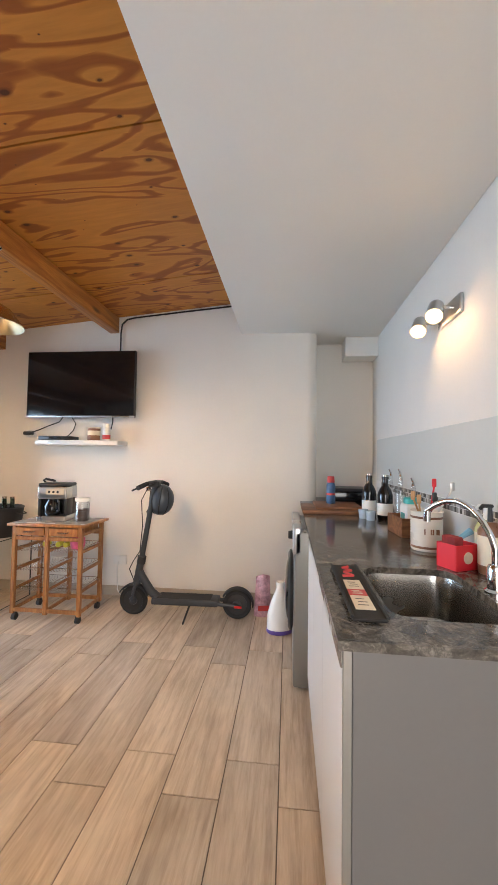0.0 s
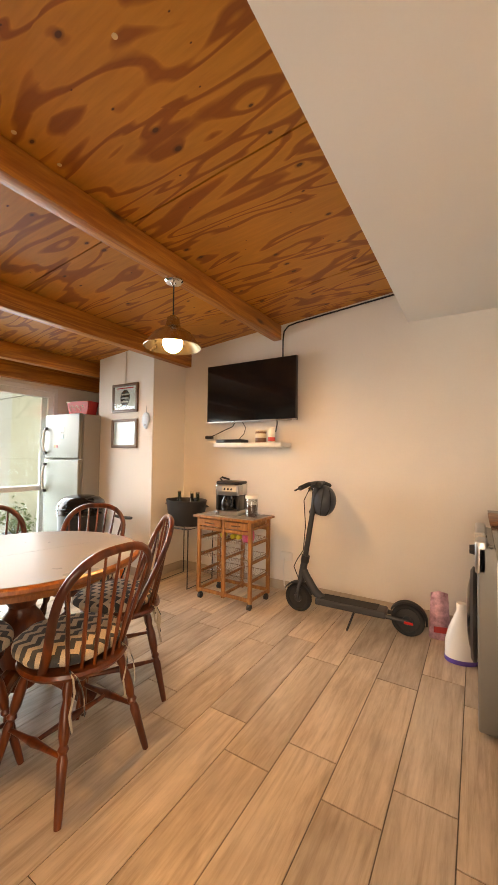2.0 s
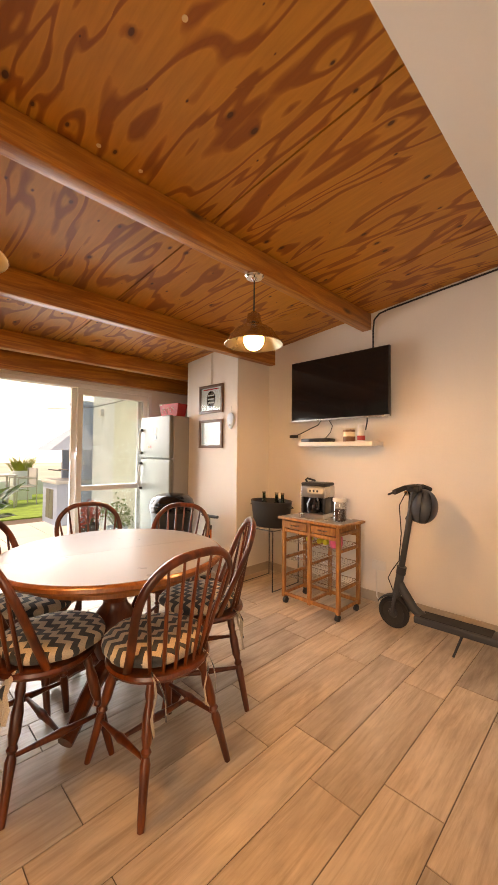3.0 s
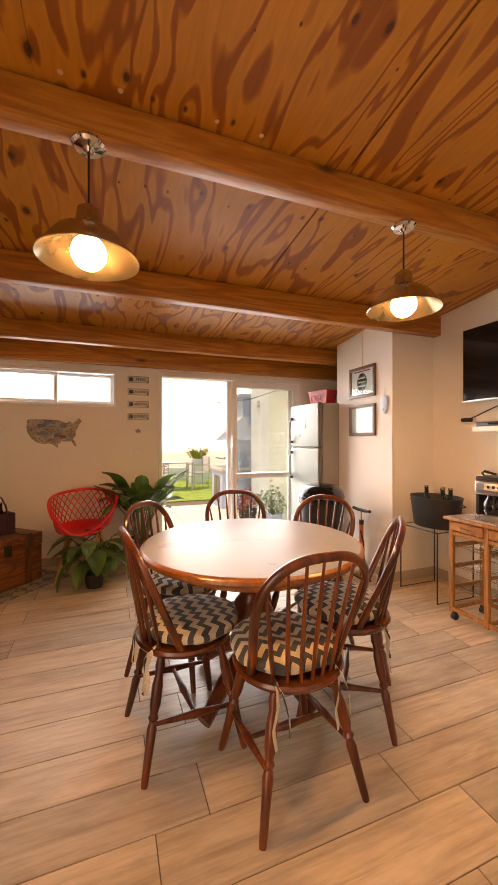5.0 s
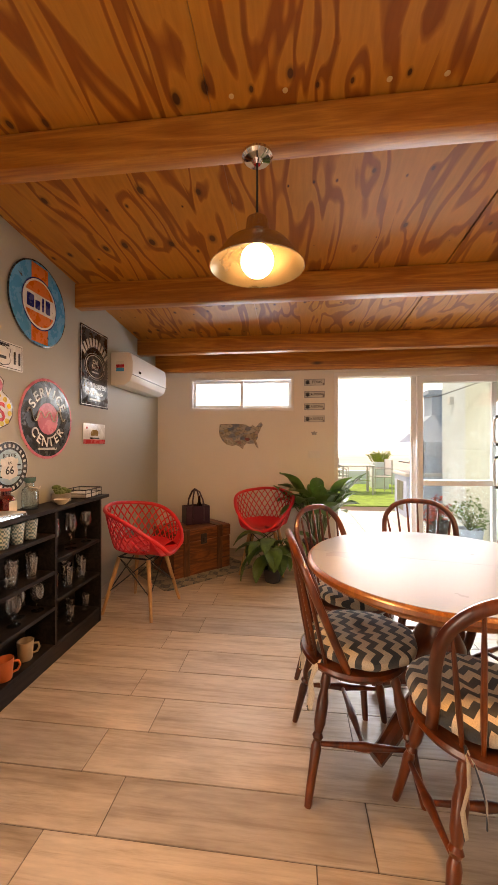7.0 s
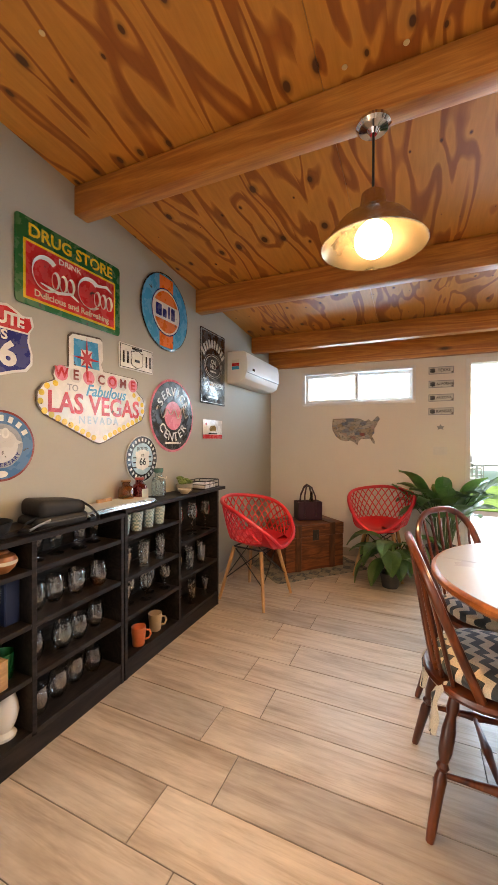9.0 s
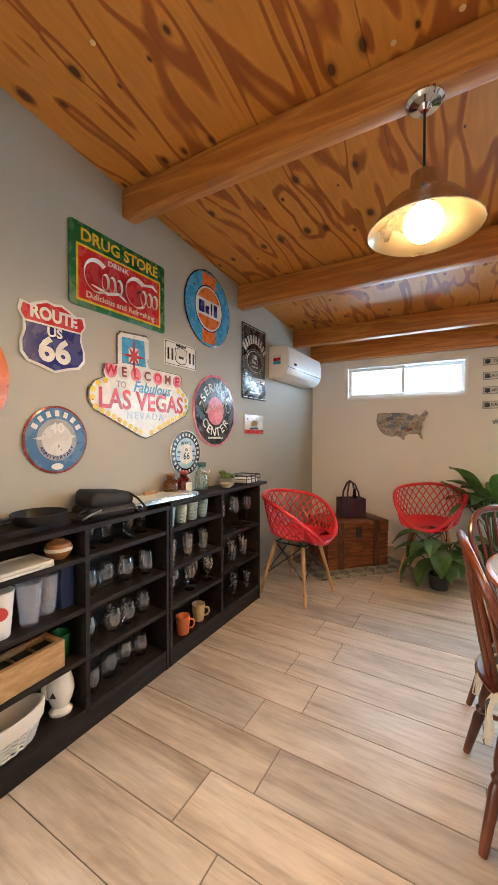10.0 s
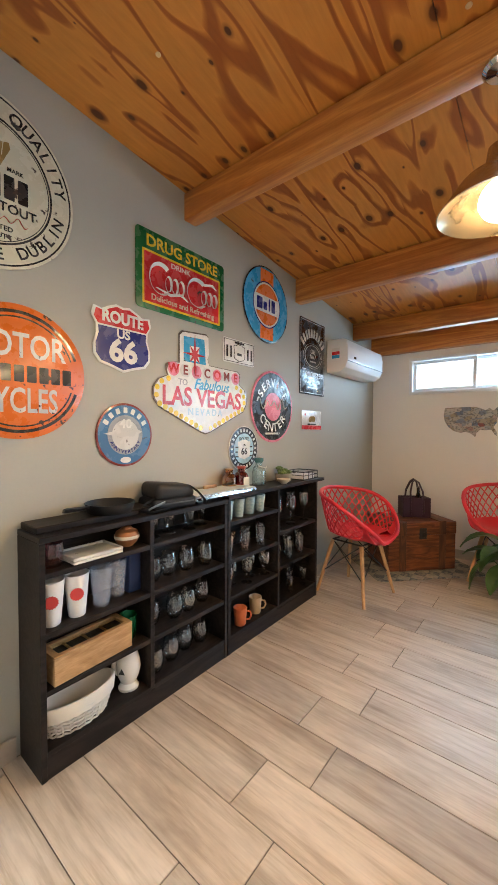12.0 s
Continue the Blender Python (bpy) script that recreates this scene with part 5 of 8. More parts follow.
for k, (dx, dy, tx, ty, mt, hl) in enumerate(((-0.02, 0.01, -0.06, -0.02, BEECH, 0.2), (0.02, 0.02, 0.05, 0.05, RED_PLASTIC, 0.25), (0.0, -0.03, 0.01, -0.06, BLACK_PLASTIC, 0.2), (0.03, -0.01, 0.09, -0.03, STEEL, 0.24), (-0.03, -0.02, -0.05, -0.06, BEECH, 0.19))):
    u = thing("utensil", ("wooden spoon", "red spatula", "black ladle", "steel whisk", "wooden spatula")[k] + " standing in the cream utensil pot", "utensil", "utensils in the pot", at=pose(0.575, 2.745, KZ + 0.012))
    part("shaft", tube([(dx * 0.3, dy * 0.3, 0.0), (dx, dy, 0.12), (tx, ty, hl)], 0.004, 8), mt, u)
    part("blade", box(tx - 0.009, ty - 0.004, hl - 0.008, tx + 0.009, ty + 0.004, hl + 0.028, 0.0035, 2), mt, u)
rc = thing("sponge_caddy", "red caddy with white print and brush", "caddy", at=pose(0.588, 2.49, KZ, 0, 0, 24))
for x0, y0, x1, y1 in ((-0.052, -0.042, 0.052, -0.038), (-0.052, 0.038, 0.052, 0.042), (-0.052, -0.038, -0.048, 0.038), (0.048, -0.038, 0.052, 0.038)):
    part("side", box(x0, y0, 0, x1, y1, 0.085, 0.0015, 1), RED_PLASTIC, rc)
part("base", box(-0.048, -0.038, 0, 0.048, 0.038, 0.006), RED_PLASTIC, rc)
part("print", slab(ring(0.02, 0.02, 20, 0, 0.042), 0.001, pose(0.0, -0.0422, 0, 0, 0, 180)), CREAM_LABEL, rc, "cream round print")
part("brush", tube([(-0.02, 0, 0.03), (0.01, 0, 0.1), (0.05, -0.01, 0.125)], [0.010, 0.008, 0.012], 8), surface("blue_plastic", (0.2, 0.42, 0.55), 0.06, 4, 60, 0.4), rc)
part("sponge", box(-0.042, -0.03, 0.02, -0.005, 0.03, 0.11, 0.006, 2), surface("dark_red_sponge", (0.25, 0.03, 0.03), 0.3, 30, 200, 0.9, relief=0.6), rc)


def pump_bottle(x, y, mat, pump_mat, lab, h=0.15):
    t = thing("soap_bottle", lab, "soap bottle", "soap bottles", at=pose(x, y, KZ, 0, 0, 20))
    part("bottle", lathe([(0, 0), (0.034, 0), (0.037, 0.006), (0.037, h - 0.03), (0.02, h), (0, h)], 26), mat, t)
    part("label", lathe([(0.0375, 0.03), (0.0375, h - 0.045)], 26), CREAM_LABEL, t, "white label")
    p = part("pump", rod((0, 0, h), (0, 0, h + 0.05), 0.009, 0.006, 12), pump_mat, t)
    part("nozzle", tube([(0.008, 0, h + 0.05), (-0.03, 0, h + 0.052), (-0.04, 0, h + 0.042)], 0.0065, 8), pump_mat, p)


pump_bottle(0.665, 2.43, BROWN_GLAZE, BLACK_PLASTIC, "brown soap bottle with black pump beside the sink", 0.17)
pump_bottle(0.735, 2.60, surface("pale_yellow_soap", (0.6, 0.58, 0.3), 0.05, 4, 50, 0.25), WHITE_PLASTIC, "pale soap bottle with white pump by the wall", 0.15)

# detergent on the floor beside the machine
dt = thing("detergent_jug", "white detergent jug with purple base on the floor", "jug", at=pose(-0.045, 3.86, 0, 0, 0, 20))
PURPLE = surface("purple_plastic", (0.12, 0.07, 0.35), 0.06, 4, 60, 0.35)
b = lathe([(0, 0.012), (0.09, 0.012), (0.098, 0.03), (0.096, 0.12), (0.075, 0.2), (0.045, 0.27), (0.03, 0.3), (0.028, 0.325), (0, 0.326)], 30)
bmesh.ops.scale(b, vec=(1.0, 0.72, 1.0), verts=b.verts[:])
part("body", b, WHITE_PLASTIC, dt)
b = lathe([(0, 0), (0.095, 0), (0.1, 0.006), (0.1, 0.028), (0, 0.03)], 30)
bmesh.ops.scale(b, vec=(1.0, 0.72, 1.0), verts=b.verts[:])
part("base", b, PURPLE, dt, "purple base")
part("cap", lathe([(0, 0.32), (0.03, 0.32), (0.03, 0.35), (0, 0.352)], 20), WHITE_PLASTIC, dt)
pc = thing("refill_pouch", "pink and white refill pouch on the floor", "pouch", at=pose(-0.19, 4.12, 0, 0, 0, 15))
b = bmesh.new()
bmesh.ops.create_grid(b, x_segments=6, y_segments=10, size=0.5)
for v in b.verts:
    u, w = v.co.x, v.co.y + 0.5
    v.co = Vector((u * (0.14 - 0.03 * w), -0.045 * (1 - (2 * u) ** 2) * (1 - w) ** 0.6 - 0.004, 0.32 * w * (1 - 0.08 * abs(u))))
g = bmesh.ops.duplicate(b, geom=b.verts[:] + b.edges[:] + b.faces[:])
for v in g["geom"]:
    if isinstance(v, bmesh.types.BMVert):
        v.co.y = -v.co.y
bmesh.ops.remove_doubles(b, verts=b.verts[:], dist=0.012)
bmesh.ops.recalc_face_normals(b, faces=b.faces[:])
part("pouch", b, surface("pink_white_film", (0.8, 0.42, 0.52), 0.5, 14, 60, 0.3), pc)
part("label", box(-0.045, -0.051, 0.05, 0.045, -0.047, 0.09), RED_LABEL, pc)

# flat things on walls: u to the viewer's right, v up, w out of the wall
SOUTH = Matrix(((-1, 0, 0, 0), (0, 0, 1, 0), (0, 1, 0, 0), (0, 0, 0, 1)))
WEST = Matrix(((0, 0, 1, 0), (1, 0, 0, 0), (0, 1, 0, 0), (0, 0, 0, 1)))
PIER = Matrix(((1, 0, 0, 0), (0, 0, -1, 0), (0, 1, 0, 0), (0, 0, 0, 1)))


def flat(outline, w0, w1, bevel=0.0):
    """An outline in u and v, from w0 to w1."""
    b = bmesh.new()
    f = b.faces.new([b.verts.new((u, v, w0)) for u, v in outline])
    e = bmesh.ops.extrude_face_region(b, geom=[f])
    bmesh.ops.translate(b, vec=(0, 0, w1 - w0), verts=[g for g in e["geom"] if isinstance(g, bmesh.types.BMVert)])
    bmesh.ops.recalc_face_normals(b, faces=b.faces[:])
    if bevel:
        bmesh.ops.bevel(b, geom=[q for q in b.edges if all(abs(v.co.z - w1) < 1e-7 for v in q.verts)], offset=bevel, segments=2, profile=0.5, affect="EDGES")
    return b


def band(r0, r1, w0, w1, n=64, a0=0.0, a1=360.0):
    """A flat ring, or a stretch of one."""
    b = bmesh.new()
    k_max = n if a1 - a0 >= 360 else n + 1
    rows = []
    for k in range(k_max):
        a = radians(a0 + (a1 - a0) * k / n)
        rows.append([b.verts.new((r * math.cos(a), r * math.sin(a), w)) for r, w in ((r0, w0), (r1, w0), (r1, w1), (r0, w1))])
    pairs = list(zip(rows, rows[1:])) + ([(rows[-1], rows[0])] if a1 - a0 >= 360 else [])
    for p, q in pairs:
        for j in range(4):
            b.faces.new((p[j], p[(j + 1) % 4], q[(j + 1) % 4], q[j]))
    if a1 - a0 < 360:
        b.faces.new(rows[0])
        b.faces.new(rows[-1])
    bmesh.ops.recalc_face_normals(b, faces=b.faces[:])
    return b


def oblong(w, h, r=0.0, cu=0.0, cv=0.0):
    if not r:
        return [(cu - w / 2, cv - h / 2), (cu + w / 2, cv - h / 2), (cu + w / 2, cv + h / 2), (cu - w / 2, cv + h / 2)]
    pts = []
    for sx, sy, a0 in ((1, 1, 0), (-1, 1, 90), (-1, -1, 180), (1, -1, 270)):
        for k in range(6):
            a = radians(a0 + 18 * k)
            pts.append((cu + sx * (w / 2 - r) + r * math.cos(a), cv + sy * (h / 2 - r) + r * math.sin(a)))
    return pts


def text_mesh(body, size, mat, spacing=1.0, shear=0.0, bold=0.0):
    c = bpy.data.curves.new("letters", "FONT")
    c.body, c.size, c.align_x, c.align_y, c.extrude, c.space_character, c.shear, c.resolution_u, c.offset = body, size, "CENTER", "CENTER", 0.0006, spacing, shear, 3, size * 0.016 + bold
    o = bpy.data.objects.new("letters", c)
    scene.collection.objects.link(o)
    me = bpy.data.meshes.new_from_object(o.evaluated_get(bpy.context.evaluated_depsgraph_get()))
    bpy.data.objects.remove(o)
    bpy.data.curves.remove(c)
    me.materials.clear()
    me.materials.append(mat)
    return me


def word(parent, body, size, u, v, w, mat, wide=1.0, shear=0.0, turn=0.0, spacing=1.0, bold=0.0):
    me = text_mesh(body, size, mat, spacing, shear, bold)
    place = Matrix.Translation((u, v, w)) @ pose(0, 0, 0, 0, 0, turn) @ Matrix.Diagonal((wide, 1, 1, 1))
    for bm in letters_of(me):
        part("letter", bm, mat, parent, at=place)


def letters_of(me):
    """The mesh of a word, split into its letters."""
    bm = bmesh.new()
    bm.from_mesh(me)
    bpy.data.meshes.remove(me)
    left, islands = set(bm.verts), []
    while left:
        heap, seen = [left.pop()], []
        while heap:
            q = heap.pop()
            seen.append(q)
            for e in q.link_edges:
                o = e.other_vert(q)
                if o in left:
                    left.discard(o)
                    heap.append(o)
        xs = [q.co.x for q in seen]
        islands.append([min(xs), max(xs), seen])
    islands.sort(key=lambda i: i[0])
    groups = []
    for lo, hi, vs in islands:
        if groups and min(hi, groups[-1][1]) - max(lo, groups[-1][0]) > 0.5 * min(hi - lo, groups[-1][1] - groups[-1][0]):
            groups[-1] = [min(lo, groups[-1][0]), max(hi, groups[-1][1]), groups[-1][2] + vs]
        else:
            groups.append([lo, hi, vs])
    out = []
    for lo, hi, vs in groups:
        b = bmesh.new()
        made = {q: b.verts.new(q.co) for q in vs}
        for f in {f for q in vs for f in q.link_faces}:
            b.faces.new([made[q] for q in f.verts])
        out.append(b)
    bm.free()
    return out


def arc_word(parent, body, size, radius, middle, step, w, mat, inward=False, wide=1.0):
    """Letters round a circle; middle and step in degrees."""
    n = len(body)
    for k, ch in enumerate(body):
        if ch == " ":
            continue
        off = (k - (n - 1) / 2) * step
        a = middle + off if inward else middle - off
        bm = bmesh.new()
        me = text_mesh(ch, size, mat)
        bm.from_mesh(me)
        bpy.data.meshes.remove(me)
        turn = a + 90 if inward else a - 90
        part("letter", bm, mat, parent, at=pose(radius * math.cos(radians(a)), radius * math.sin(radians(a)), w, 0, 0, turn) @ Matrix.Diagonal((wide, 1, 1, 1)))


def sign(label, x, z, out=0.004, tilt=0.0):
    return thing("tin_sign", label, "sign", "tin signs on the grey wall", at=Matrix.Translation((x, out, z)) @ SOUTH @ pose(0, 0, 0, 0, 0, tilt))


def flourish(w, h, loops=3):
    return [(-w / 2 + w * k / 60, h * (0.5 * math.sin(loops * 2 * math.pi * k / 60) + 0.25 * math.sin(5 * math.pi * k / 60 + 1)), 0) for k in range(61)]


S_CREAM = worn_print("cream_tin", (0.60, 0.57, 0.42), 1.6)
S_BLACK = worn_print("black_tin", (0.02, 0.02, 0.02), 0.6)
S_GOLD = worn_print("gold_tin", (0.30, 0.2, 0.07), 0.6)
S_ORANGE = worn_print("orange_tin", (0.72, 0.16, 0.02), 1.5, 0.22)
S_WHITE = worn_print("white_tin", (0.74, 0.73, 0.68), 0.2)
S_PALE = worn_print("pale_grey_tin", (0.62, 0.61, 0.57), 1.2)
S_RED = worn_print("red_tin", (0.55, 0.03, 0.035), 1.0)
S_BLUE = worn_print("navy_tin", (0.02, 0.025, 0.16), 0.4)
S_GREEN = worn_print("green_tin", (0.015, 0.13, 0.04), 1.0)
S_YELLOW = worn_print("yellow_tin", (0.72, 0.50, 0.03), 0.8)
S_SKY = worn_print("sky_blue_tin", (0.05, 0.33, 0.58), 1.0)
S_STEELBLUE = worn_print("steel_blue_tin", (0.07, 0.17, 0.32), 0.5)
S_PINK = worn_print("pink_tin", (0.72, 0.22, 0.30), 0.8)
S_GREY = worn_print("grey_tin", (0.33, 0.34, 0.35), 0.6)
S_MAROON = worn_print("maroon_tin", (0.22, 0.04, 0.03), 1.2)
S_DARKRIM = worn_print("rusted_edge", (0.13, 0.10, 0.08), 1.0)
S_ICE = worn_print("ice_blue_tin", (0.40, 0.58, 0.66), 0.8)

# round stout sign
t = sign("large round cream stout sign with black rings on grey wall", -0.645, 2.13)
part("plate", flat(ring(0.312, 0.312, 72), 0, 0.004, 0.0015), S_CREAM, t)
part("outer_ring", band(0.296, 0.302, 0.0042, 0.0048), S_BLACK, t)
part("inner_ring", band(0.222, 0.229, 0.0042, 0.0048), S_BLACK, t)
part("inner_ring", band(0.215, 0.218, 0.0042, 0.0048), S_BLACK, t)
arc_word(t, "FINE QUALITY", 0.058, 0.262, 62, 9.2, 0.0046, S_BLACK)
arc_word(t, "GATE DUBLIN", 0.058, 0.262, -62, 9.2, 0.0046, S_BLACK, True)
for k in range(6):
    part("name_bar", flat(oblong(0.034, 0.085, 0.004, -0.1 + 0.045 * k, -0.01), 0.0042, 0.005), S_BLACK, t)
word(t, "EXTRA STOUT", 0.046, 0.02, -0.085, 0.0048, S_BLACK)
part("red_scrawl", tube([(0.03 + u, -0.125 + v * 0.6, 0.005) for u, v, _ in flourish(0.22, 0.035, 5)], 0.0025, 6, flat=0.4), S_RED, t)
word(t, "IMPORTED", 0.025, 0.03, -0.16, 0.0048, S_BLACK)
word(t, "STOUT", 0.025, 0.03, -0.19, 0.0048, S_BLACK)
word(t, "MARK", 0.02, 0.1, 0.055, 0.0048, S_BLACK)
harp = [(0.0, 0.03), (0.02, 0.045), (0.05, 0.05), (0.085, 0.13), (0.08, 0.15), (0.055, 0.142), (0.03, 0.155), (-0.005, 0.17), (-0.012, 0.16)]
part("harp", flat(harp, 0.0042, 0.005), S_GOLD, t, "gold harp emblem")
for k in range(5):
    part("harp_string", rod((0.008 + 0.012 * k, 0.055 + 0.01 * k, 0.0053), (0.006 + 0.014 * k, 0.152 - 0.002 * k, 0.0053), 0.0015, seg=6), S_CREAM, t)

# round motorcycle sign
t = sign("large round orange tin sign with white lettering", -0.748, 1.46)
part("plate", flat(ring(0.251, 0.251, 72), 0, 0.004, 0.0015), S_ORANGE, t)
for a0, a1 in ((18, 162), (198, 342)):
    part("arc_band", band(0.216, 0.228, 0.0042, 0.0048, 40, a0, a1), S_BLACK, t)
    part("arc_band", band(0.2, 0.206, 0.0042, 0.0048, 40, a0, a1), S_BLACK, t)
word(t, "MOTOR", 0.13, 0.0, 0.095, 0.0048, S_PALE, 0.72)
word(t, "CYCLES", 0.13, 0.0, -0.11, 0.0048, S_PALE, 0.62)
for k in range(9):
    part("name_bar", flat(oblong(0.034, 0.062, 0.004, -0.176 + 0.044 * k, -0.005), 0.0042, 0.005), S_BLACK, t)

# highway shield
t = sign("red white and blue highway shield tin sign", -1.186, 1.665)
SHIELD = [(-0.145, 0.125), (-0.105, 0.118), (-0.075, 0.135), (-0.035, 0.152), (0.0, 0.145), (0.035, 0.152), (0.075, 0.135), (0.105, 0.118), (0.145, 0.125), (0.155, 0.085), (0.135, 0.05), (0.132, 0.01), (0.148, -0.04), (0.147, -0.085), (0.12, -0.12), (0.06, -0.135), (0.0, -0.155), (-0.06, -0.135), (-0.12, -0.12), (-0.147, -0.085), (-0.148, -0.04), (-0.132, 0.01), (-0.135, 0.05), (-0.155, 0.085)]
part("plate", flat(SHIELD, 0, 0.004, 0.0015), S_WHITE, t)
inner = [(u * 0.92, v * 0.92) for u, v in SHIELD]
top_half = [p for p in inner if p[1] > 0.045]
part("red_field", flat([(0.124, 0.05)] + [(u, v) for u, v in inner[9:10]] + inner[8::-1] + [inner[23]] + [(-0.124, 0.05)], 0.0042, 0.005), S_RED, t)
part("blue_field", flat([(0.124, 0.042)] + [(-0.124, 0.042)] + inner[21:13:-1] + inner[13:10:-1], 0.0042, 0.005), S_BLUE, t)
word(t, "ROUTE", 0.072, 0, 0.088, 0.0054, S_WHITE, 0.92, bold=0.0018)
word(t, "US", 0.055, 0, 0.018, 0.0054, S_WHITE, 1.1, bold=0.0008)
word(t, "66", 0.14, 0, -0.062, 0.0054, S_WHITE, 1.05, bold=0.003)

# round anniversary sign
t = sign("round blue and grey anniversary tin sign", -1.194, 1.223)
part("plate", flat(ring(0.148, 0.148, 64), 0, 0.004, 0.0015), S_MAROON, t)
part("blue_field", flat(ring(0.138, 0.138, 64), 0.004, 0.0046), S_STEELBLUE, t)
part("grey_field", flat(ring(0.092, 0.092, 48), 0.0046, 0.0052), S_GREY, t)
part("pale_field", flat(ring(0.07, 0.07, 48), 0.0052, 0.0058), S_PALE, t)
word(t, "40", 0.06, 0, 0.05, 0.0062, S_WHITE, 1.1)
arc_word(t, "ANNIVERSARY", 0.024, 0.08, -90, 12.5, 0.0058, S_BLUE, True)
for k in range(7):
    a = 90 - (k - 3) * 20
    part("name_bar", flat(oblong(0.02, 0.026, 0.003), 0.0047, 0.0053), S_WHITE, t, at=pose(0.115 * math.cos(radians(a)), 0.115 * math.sin(radians(a)), 0, 0, 0, a - 90))
part("emblem", flat([(-0.11, 0.005), (-0.05, 0.02), (0.0, 0.012), (0.05, 0.03), (0.09, 0.015), (0.06, 0.0), (0.03, -0.012), (-0.02, -0.015), (-0.05, -0.005)], 0.006, 0.0075), S_PALE, t, "plain silver emblem")
part("badge", flat(ring(0.028, 0.014, 24, 0, -0.117), 0.0047, 0.0055), S_WHITE, t)

# drug store sign
t = sign("green red and yellow drug store tin sign", -1.56, 2.033)
part("plate", flat(oblong(0.612, 0.386, 0.02), 0, 0.004, 0.0015), S_GREEN, t)
part("yellow_line", flat(oblong(0.54, 0.262, 0.004, 0, -0.035), 0.004, 0.0046), S_YELLOW, t)
part("red_field", flat(oblong(0.518, 0.24, 0.003, 0, -0.035), 0.0046, 0.0052), S_RED, t)
word(t, "DRUG STORE", 0.078, 0.0, 0.139, 0.0046, S_YELLOW, 1.05, bold=0.0006)
word(t, "DRINK", 0.036, -0.03, 0.062, 0.0056, S_WHITE, 1.2)
word(t, "Delicious and Refreshing", 0.042, 0.0, -0.128, 0.0056, S_CREAM, 1.05)
for uc_, sz in ((-0.135, 0.21), (0.115, 0.23)):
    pts = [(uc_ + sz / 2 * (0.6 * math.cos(radians(a))) - 0.03, -0.03 + 0.07 * math.sin(radians(a)), 0.0056) for a in range(50, 320, 12)]
    part("script_stroke", tube(pts, 0.017, 8, flat=0.1), S_WHITE, t, "white swash stroke")
    for k in range(3):
        pts = [(uc_ + 0.02 + 0.042 * k + 0.017 * math.cos(radians(a)), -0.04 + 0.036 * math.sin(radians(a)), 0.0056) for a in range(0, 360, 20)]
        part("script_stroke", tube(pts, 0.0105, 8, None, True, 0.1), S_WHITE, t)
part("script_tail", tube([(-0.19, -0.075, 0.0056), (-0.1, -0.095, 0.0056), (-0.03, -0.075, 0.0056), (0.02, -0.095, 0.0056)], [0.004, 0.013, 0.012, 0.003], 8, flat=0.15), S_WHITE, t)
part("script_tail", tube([(0.06, 0.05, 0.0056), (0.14, 0.03, 0.0056), (0.2, 0.045, 0.0056), (0.24, 0.03, 0.0056)], [0.004, 0.012, 0.012, 0.003], 8, flat=0.15), S_WHITE, t)

# welcome sign in the shape of a lozenge
t = sign("white lozenge-shaped Las Vegas welcome tin sign", -1.715, 1.50)
LOZ = [(-0.369, -0.062), (-0.366, -0.035), (-0.335, 0.008), (-0.275, 0.034), (-0.285, 0.06), (-0.275, 0.095), (-0.235, 0.108), (-0.197, 0.11), (-0.197, 0.262), (-0.175, 0.283), (0.005, 0.297), (0.022, 0.285), (0.026, 0.185), (0.012, 0.16), (0.03, 0.122), (0.285, 0.118), (0.306, 0.1), (0.298, 0.04), (0.352, 0.005), (0.372, -0.045), (0.372, -0.085), (0.34, -0.135), (0.04, -0.266), (0.0, -0.277), (-0.04, -0.266), (-0.33, -0.135), (-0.362, -0.098)]
part("plate", flat([(u * 1.0, v) for u, v in LOZ], 0, 0.004, 0.0015), S_DARKRIM, t, "dark worn edge")
part("face", flat([(u * 0.972, (v + 0.02) * 0.972 - 0.02) for u, v in LOZ], 0.004, 0.0046), S_WHITE, t)
part("blue_field", flat([(-0.165, 0.12), (0.0, 0.12), (-0.012, 0.262), (-0.165, 0.254)], 0.0046, 0.0052), S_SKY, t)
part("white_field", flat([(-0.122, 0.13), (-0.05, 0.13), (-0.055, 0.212), (-0.122, 0.208)], 0.0052, 0.0057), S_WHITE, t)
star = []
for k in range(16):
    a = radians(90 + 22.5 * k)
    r = (0.098 if k % 4 == 0 else 0.058) if k % 2 == 0 else 0.02
    star.append((-0.086 + r * math.cos(a) * 0.9, 0.165 + r * math.sin(a) * 1.1))
part("star", flat(star, 0.0058, 0.0085), S_RED, t, "red eight-pointed star")
for k, ch in enumerate("WELCOME"):
    u = -0.235 + 0.082 * k
    part("disc", flat(ring(0.037, 0.037, 24, u, 0.07), 0.0047, 0.0056), S_PALE if k % 2 else S_PINK, t)
    word(t, ch, 0.07, u, 0.07, 0.006, S_MAROON if k % 2 else S_RED, 1.0, bold=0.0008)
word(t, "TO", 0.046, -0.17, 0.005, 0.005, S_GREY)
word(t, "Fabulous", 0.085, 0.05, 0.004, 0.005, S_SKY, 0.95, 0.35)
word(t, "LAS VEGAS", 0.14, 0.0, -0.076, 0.005, S_RED, 0.92, bold=0.001)
word(t, "NEVADA", 0.055, 0.0, -0.152, 0.005, S_ICE, 1.0, 0.0, 0.0, 1.4)
for k in range(9):
    f = k / 8
    for s_ in (-1, 1):
        part("dot", flat(ring(0.0155, 0.0155, 14, s_ * (0.325 - 0.285 * f), -0.118 - 0.122 * f), 0.0047, 0.0053), S_YELLOW, t)
